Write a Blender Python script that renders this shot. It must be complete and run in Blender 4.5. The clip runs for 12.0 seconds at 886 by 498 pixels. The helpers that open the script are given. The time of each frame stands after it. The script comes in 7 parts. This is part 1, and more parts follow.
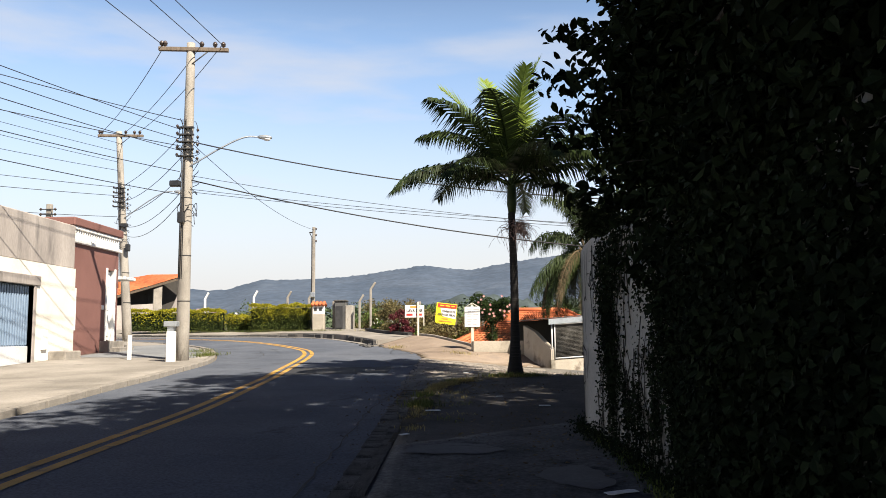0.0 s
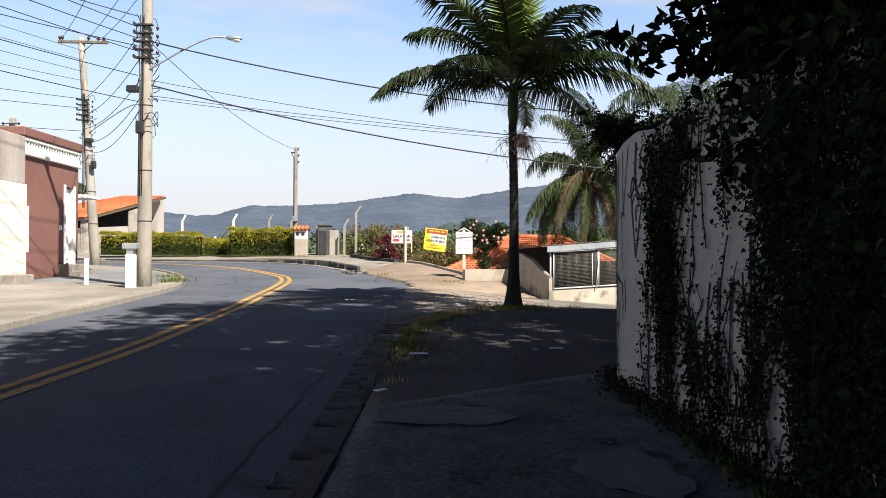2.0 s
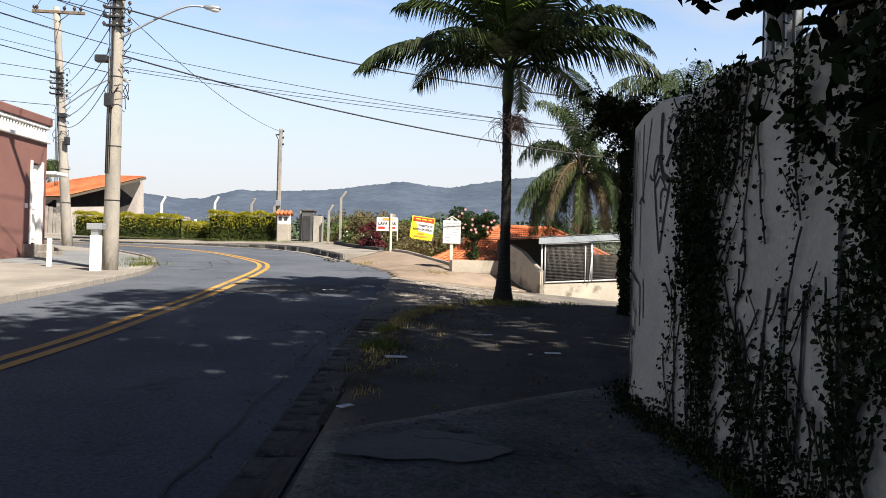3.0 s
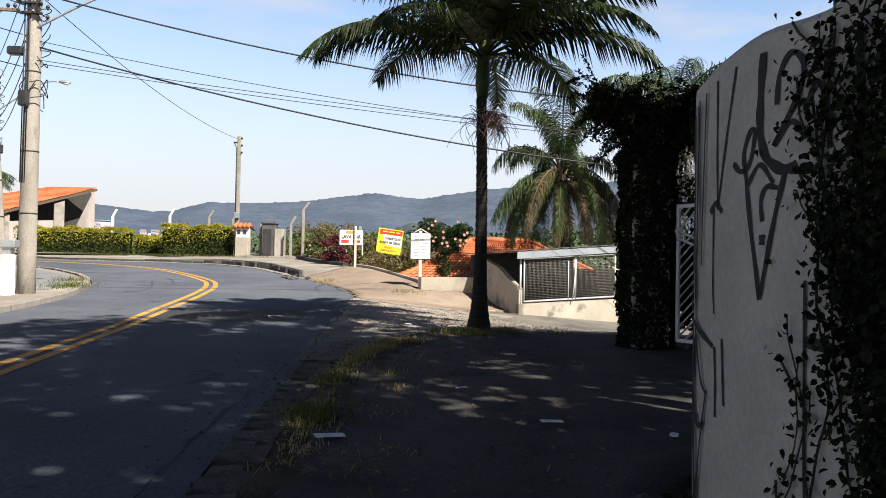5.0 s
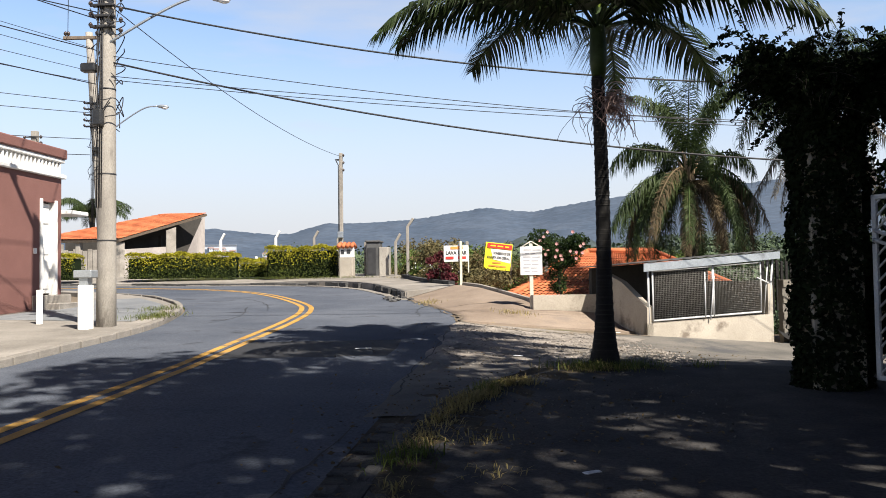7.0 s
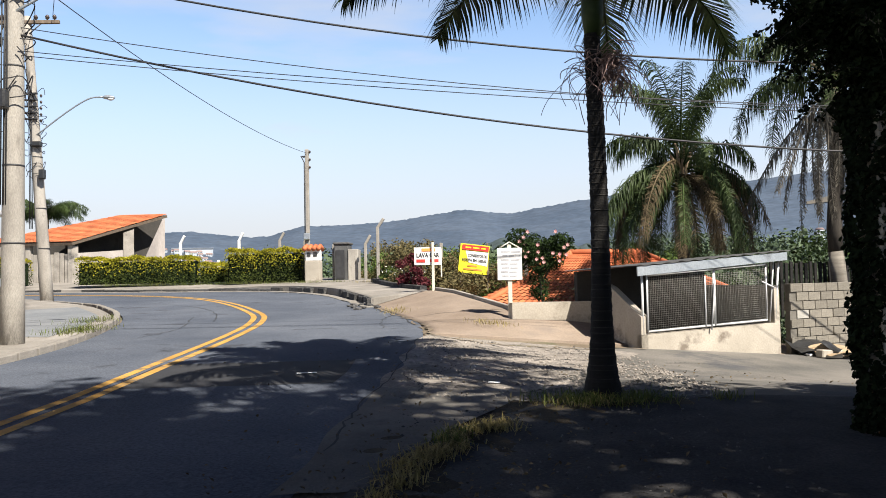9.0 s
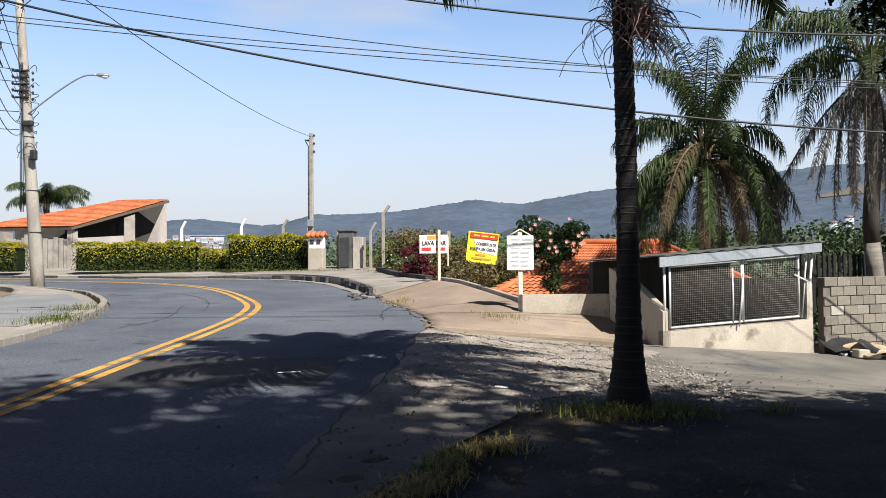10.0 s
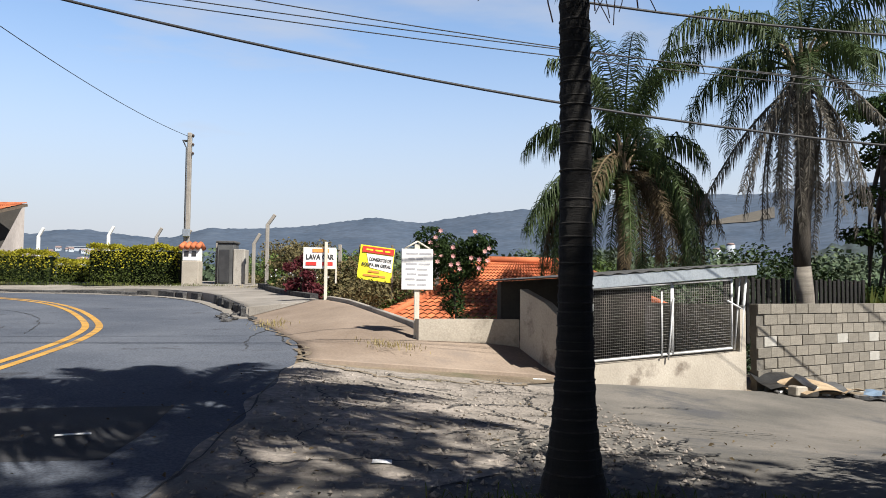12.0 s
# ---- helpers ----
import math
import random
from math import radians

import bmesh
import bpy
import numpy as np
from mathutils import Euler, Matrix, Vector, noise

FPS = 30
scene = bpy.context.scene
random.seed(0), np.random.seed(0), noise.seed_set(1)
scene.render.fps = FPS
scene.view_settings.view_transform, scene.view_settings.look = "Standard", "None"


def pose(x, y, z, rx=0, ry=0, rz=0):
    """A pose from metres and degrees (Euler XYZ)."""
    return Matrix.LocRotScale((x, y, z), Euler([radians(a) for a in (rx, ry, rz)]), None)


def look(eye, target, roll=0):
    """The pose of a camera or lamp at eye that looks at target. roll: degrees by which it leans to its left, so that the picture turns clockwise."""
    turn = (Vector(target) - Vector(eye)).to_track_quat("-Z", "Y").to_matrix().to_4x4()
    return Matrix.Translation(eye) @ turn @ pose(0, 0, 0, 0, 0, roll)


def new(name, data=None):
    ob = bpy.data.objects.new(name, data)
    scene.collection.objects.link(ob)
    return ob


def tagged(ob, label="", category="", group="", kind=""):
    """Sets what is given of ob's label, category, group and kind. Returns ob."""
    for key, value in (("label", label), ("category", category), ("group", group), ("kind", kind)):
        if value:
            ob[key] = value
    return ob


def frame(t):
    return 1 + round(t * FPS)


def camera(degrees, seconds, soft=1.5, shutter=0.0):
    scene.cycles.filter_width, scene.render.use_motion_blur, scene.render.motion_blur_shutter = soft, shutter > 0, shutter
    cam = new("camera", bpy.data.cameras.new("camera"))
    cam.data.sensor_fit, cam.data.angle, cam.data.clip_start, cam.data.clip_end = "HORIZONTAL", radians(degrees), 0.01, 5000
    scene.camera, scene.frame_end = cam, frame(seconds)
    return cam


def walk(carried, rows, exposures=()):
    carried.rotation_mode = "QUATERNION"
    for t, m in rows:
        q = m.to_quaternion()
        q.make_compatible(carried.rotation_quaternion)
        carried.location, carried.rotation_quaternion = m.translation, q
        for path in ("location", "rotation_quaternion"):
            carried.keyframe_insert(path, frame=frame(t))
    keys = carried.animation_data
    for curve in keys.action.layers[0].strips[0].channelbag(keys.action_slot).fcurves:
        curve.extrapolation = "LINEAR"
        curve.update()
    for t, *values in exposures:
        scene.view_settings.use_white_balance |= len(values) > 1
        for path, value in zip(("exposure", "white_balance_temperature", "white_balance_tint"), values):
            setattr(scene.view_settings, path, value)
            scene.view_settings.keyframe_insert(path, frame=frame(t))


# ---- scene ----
cam = camera(57.9, 12.0, 0.9)
PATH = [
    (0, (0.378, 0.935, 1.29), (0.322, 2.923, 1.506), -0.6),
    (0.5, (0.335, 1.462, 1.266), (0.301, 3.457, 1.408), -1.0),
    (1, (0.264, 2.03, 1.248), (0.244, 4.029, 1.309), -0.0),
    (1.5, (0.276, 2.664, 1.266), (0.298, 4.663, 1.291), -1.0),
    (2, (0.295, 3.232, 1.271), (0.265, 5.232, 1.308), 0.1),
    (2.5, (0.337, 3.82, 1.288), (0.34, 5.819, 1.311), 0.2),
    (3, (0.318, 4.421, 1.284), (0.319, 6.421, 1.295), 1.5),
    (3.2, (0.31, 4.659, 1.282), (0.334, 6.659, 1.286), 2.1),
    (4.8, (0.459, 6.541, 1.413), (0.549, 8.538, 1.447), 0.6),
    (5, (0.453, 6.779, 1.432), (0.521, 8.778, 1.472), 1.0),
    (5.5, (0.467, 7.356, 1.468), (0.483, 9.355, 1.525), 0.7),
    (6, (0.509, 7.93, 1.489), (0.501, 9.929, 1.559), -0.4),
    (6.5, (0.512, 8.486, 1.491), (0.501, 10.485, 1.564), -0.7),
    (7, (0.531, 9.083, 1.522), (0.318, 11.07, 1.597), -0.8),
    (7.2, (0.524, 9.313, 1.531), (0.253, 11.293, 1.611), -0.7),
    (8.8, (0.532, 11.062, 1.604), (0.401, 13.056, 1.69), -1.21),
    (9, (0.54, 11.309, 1.606), (0.38, 13.301, 1.685), -1.13),
    (9.5, (0.531, 11.962, 1.601), (0.352, 13.953, 1.644), -0.42),
    (10, (0.536, 12.56, 1.595), (0.35, 14.551, 1.649), -0.52),
    (10.5, (0.494, 13.2, 1.581), (0.298, 15.189, 1.639), 0.2),
    (11, (0.508, 13.831, 1.587), (0.477, 15.83, 1.654), 0.01),
    (11.5, (0.571, 14.523, 1.596), (0.592, 16.521, 1.684), 1.06),
    (12, (0.583, 15.164, 1.607), (0.647, 17.16, 1.707), 0.51),
]
walk(cam, [(t, look(eye, target, roll)) for t, eye, target, roll in PATH], [(0, 1.16, 7100, 11), (0.9, 1.16, 6850, 11), (4.8, 1.15, 6850, 11), (5.5, 1.11, 6800, 11), (6.2, 1.09, 6700, 11), (7, 1.04, 6650, 11), (9.4, 1.1, 6550, 10), (10, 0.96, 6450, 10), (11, 0.9, 6450, 10), (12, 0.86, 6400, 10)])

# ---- world, sun, exposure ----
SUN_FROM = Vector((0.66, -0.67, 1.02)).normalized()
world = bpy.data.worlds.new("sky")
scene.world = world
world.use_nodes = True
wn = world.node_tree.nodes
wl = world.node_tree.links
sky = wn.new("ShaderNodeTexSky")
sky.sky_type = 'NISHITA'
sky.sun_disc = False
sky.sun_elevation = math.asin(SUN_FROM.z)
sky.sun_rotation = math.atan2(SUN_FROM.x, SUN_FROM.y)
sky.air_density, sky.dust_density, sky.ozone_density = 1.0, 0.4, 2.5
# thin high cloud and bright haze towards the horizon, under a deep blue zenith
tc = wn.new("ShaderNodeTexCoord")
sep = wn.new("ShaderNodeSeparateXYZ")
wl.new(tc.outputs["Generated"], sep.inputs[0])
mp = wn.new("ShaderNodeMapping")
mp.inputs["Scale"].default_value = (1.0, 2.2, 5.5)
mp.inputs["Rotation"].default_value = (0.2, 0.55, 0.9)
cl = wn.new("ShaderNodeTexNoise")
cl.inputs["Scale"].default_value, cl.inputs["Detail"].default_value, cl.inputs["Roughness"].default_value = 2.4, 8, 0.5
wl.new(tc.outputs["Generated"], mp.inputs[0])
wl.new(mp.outputs[0], cl.inputs[0])


def ramp(src, a, b, c, d):
    r = wn.new("ShaderNodeMapRange")
    r.interpolation_type = 'SMOOTHSTEP'
    r.inputs[1].default_value, r.inputs[2].default_value, r.inputs[3].default_value, r.inputs[4].default_value = a, b, c, d
    wl.new(src, r.inputs[0])
    return r.outputs[0]


low = ramp(sep.outputs["Z"], 0.0, 0.36, 1.0, 0.0)
thin = ramp(sep.outputs["Z"], 0.26, 0.62, 1.0, 0.0)
cloud = ramp(cl.outputs[0], 0.42, 0.68, 0.0, 0.62)
veil = wn.new("ShaderNodeMath")
veil.operation = 'MULTIPLY'
wl.new(cloud, veil.inputs[0])
wl.new(thin, veil.inputs[1])
cover = wn.new("ShaderNodeMath")
cover.operation = 'MAXIMUM'
wl.new(low, cover.inputs[0])
wl.new(veil.outputs[0], cover.inputs[1])
mixw = wn.new("ShaderNodeMixRGB")
mixw.inputs[2].default_value = (7.6, 7.8, 8.45, 1)
wl.new(cover.outputs[0], mixw.inputs[0])
deep = wn.new("ShaderNodeMixRGB")
deep.blend_type, deep.inputs[0].default_value = 'MULTIPLY', 1
wl.new(ramp(sep.outputs["Z"], 0.33, 0.6, 2.3, 0.1), deep.inputs[2])
wl.new(sky.outputs[0], deep.inputs[1])
tint = wn.new("ShaderNodeMixRGB")
tint.blend_type, tint.inputs[2].default_value = 'MULTIPLY', (0.15, 0.5, 2.2, 1)
wl.new(ramp(sep.outputs["Z"], 0.38, 0.68, 0.0, 1.0), tint.inputs[0])
wl.new(deep.outputs[0], tint.inputs[1])
wl.new(tint.outputs[0], mixw.inputs[1])
wl.new(mixw.outputs[0], wn["Background"].inputs[0])
wn["Background"].inputs[1].default_value = 0.046
sun = new("sun", bpy.data.lights.new("sun", "SUN"))
sun.data.energy, sun.data.angle, sun.data.color = 5.0, radians(0.55), (1.0, 0.95, 0.86)
sun.matrix_world = look(SUN_FROM * 60, (0, 0, 0))


# ---- materials ----
def mat(name, a, b, rough=0.8, scale=3.0, fine=40.0, bump=0.3, spot=None, metal=0.0, vary=0.0, stretch=(1, 1, 1), fine_mix=0.13, depth=0.02, trans=0.0):
    """Two colours mixed by a broad and a fine noise, with fine relief; spot: a third colour in blotches."""
    m = bpy.data.materials.new(name)
    m.use_nodes = True
    n, l = m.node_tree.nodes, m.node_tree.links
    p = n["Principled BSDF"]
    p.inputs["Roughness"].default_value, p.inputs["Metallic"].default_value = rough, metal
    co = n.new("ShaderNodeTexCoord")
    ma = n.new("ShaderNodeMapping")
    ma.inputs["Scale"].default_value = stretch
    l.new(co.outputs["Object"], ma.inputs[0])
    n1, n2 = n.new("ShaderNodeTexNoise"), n.new("ShaderNodeTexNoise")
    for q, s, d in ((n1, scale, 5), (n2, fine, 4)):
        q.inputs["Scale"].default_value, q.inputs["Detail"].default_value, q.inputs["Roughness"].default_value = s, d, 0.62
        l.new(ma.outputs[0], q.inputs[0])
    r1 = n.new("ShaderNodeValToRGB")
    r1.color_ramp.elements[0].position, r1.color_ramp.elements[1].position = 0.32, 0.68
    r1.color_ramp.elements[0].color, r1.color_ramp.elements[1].color = (*a, 1), (*b, 1)
    l.new(n1.outputs[0], r1.inputs[0])
    r2 = n.new("ShaderNodeMapRange")
    r2.inputs[1].default_value, r2.inputs[2].default_value = 0.3, 0.7
    r2.inputs[3].default_value, r2.inputs[4].default_value = 1 - fine_mix, 1 + fine_mix
    l.new(n2.outputs[0], r2.inputs[0])
    mul = n.new("ShaderNodeMixRGB")
    mul.blend_type, mul.inputs[0].default_value = 'MULTIPLY', 1
    l.new(r1.outputs[0], mul.inputs[1])
    l.new(r2.outputs[0], mul.inputs[2])
    out = mul
    if spot:
        col, size, thr = spot
        n3 = n.new("ShaderNodeTexNoise")
        n3.inputs["Scale"].default_value, n3.inputs["Detail"].default_value, n3.inputs["Roughness"].default_value = size, 6, 0.66
        l.new(ma.outputs[0], n3.inputs[0])
        r3 = n.new("ShaderNodeMapRange")
        r3.inputs[1].default_value, r3.inputs[2].default_value = thr, thr + 0.12
        l.new(n3.outputs[0], r3.inputs[0])
        sm = n.new("ShaderNodeMixRGB")
        sm.inputs[2].default_value = (*col, 1)
        l.new(r3.outputs[0], sm.inputs[0])
        l.new(out.outputs[0], sm.inputs[1])
        out = sm
    if vary:
        oi = n.new("ShaderNodeObjectInfo")
        ge = n.new("ShaderNodeNewGeometry")
        ad = n.new("ShaderNodeMath")
        ad.operation = 'ADD'
        l.new(oi.outputs["Random"], ad.inputs[0])
        l.new(ge.outputs["Random Per Island"], ad.inputs[1])
        fr = n.new("ShaderNodeMath")
        fr.operation = 'FRACT'
        l.new(ad.outputs[0], fr.inputs[0])
        vr = n.new("ShaderNodeMapRange")
        vr.inputs[3].default_value, vr.inputs[4].default_value = 1 - vary, 1 + vary
        l.new(fr.outputs[0], vr.inputs[0])
        vm = n.new("ShaderNodeMixRGB")
        vm.blend_type, vm.inputs[0].default_value = 'MULTIPLY', 1
        l.new(out.outputs[0], vm.inputs[1])
        l.new(vr.outputs[0], vm.inputs[2])
        out = vm
    l.new(out.outputs[0], p.inputs["Base Color"])
    if bump:
        bp = n.new("ShaderNodeBump")
        bp.inputs["Strength"].default_value, bp.inputs["Distance"].default_value = bump, depth
        l.new(n2.outputs[0], bp.inputs["Height"])
        l.new(bp.outputs[0], p.inputs["Normal"])
    if trans:
        p.inputs["Specular IOR Level"].default_value = 0.18
        tr = n.new("ShaderNodeBsdfTranslucent")
        mx = n.new("ShaderNodeMixShader")
        mx.inputs[0].default_value = trans
        l.new(out.outputs[0], tr.inputs[0])
        l.new(p.outputs[0], mx.inputs[1])
        l.new(tr.outputs[0], mx.inputs[2])
        l.new(mx.outputs[0], n["Material Output"].inputs[0])
    return m


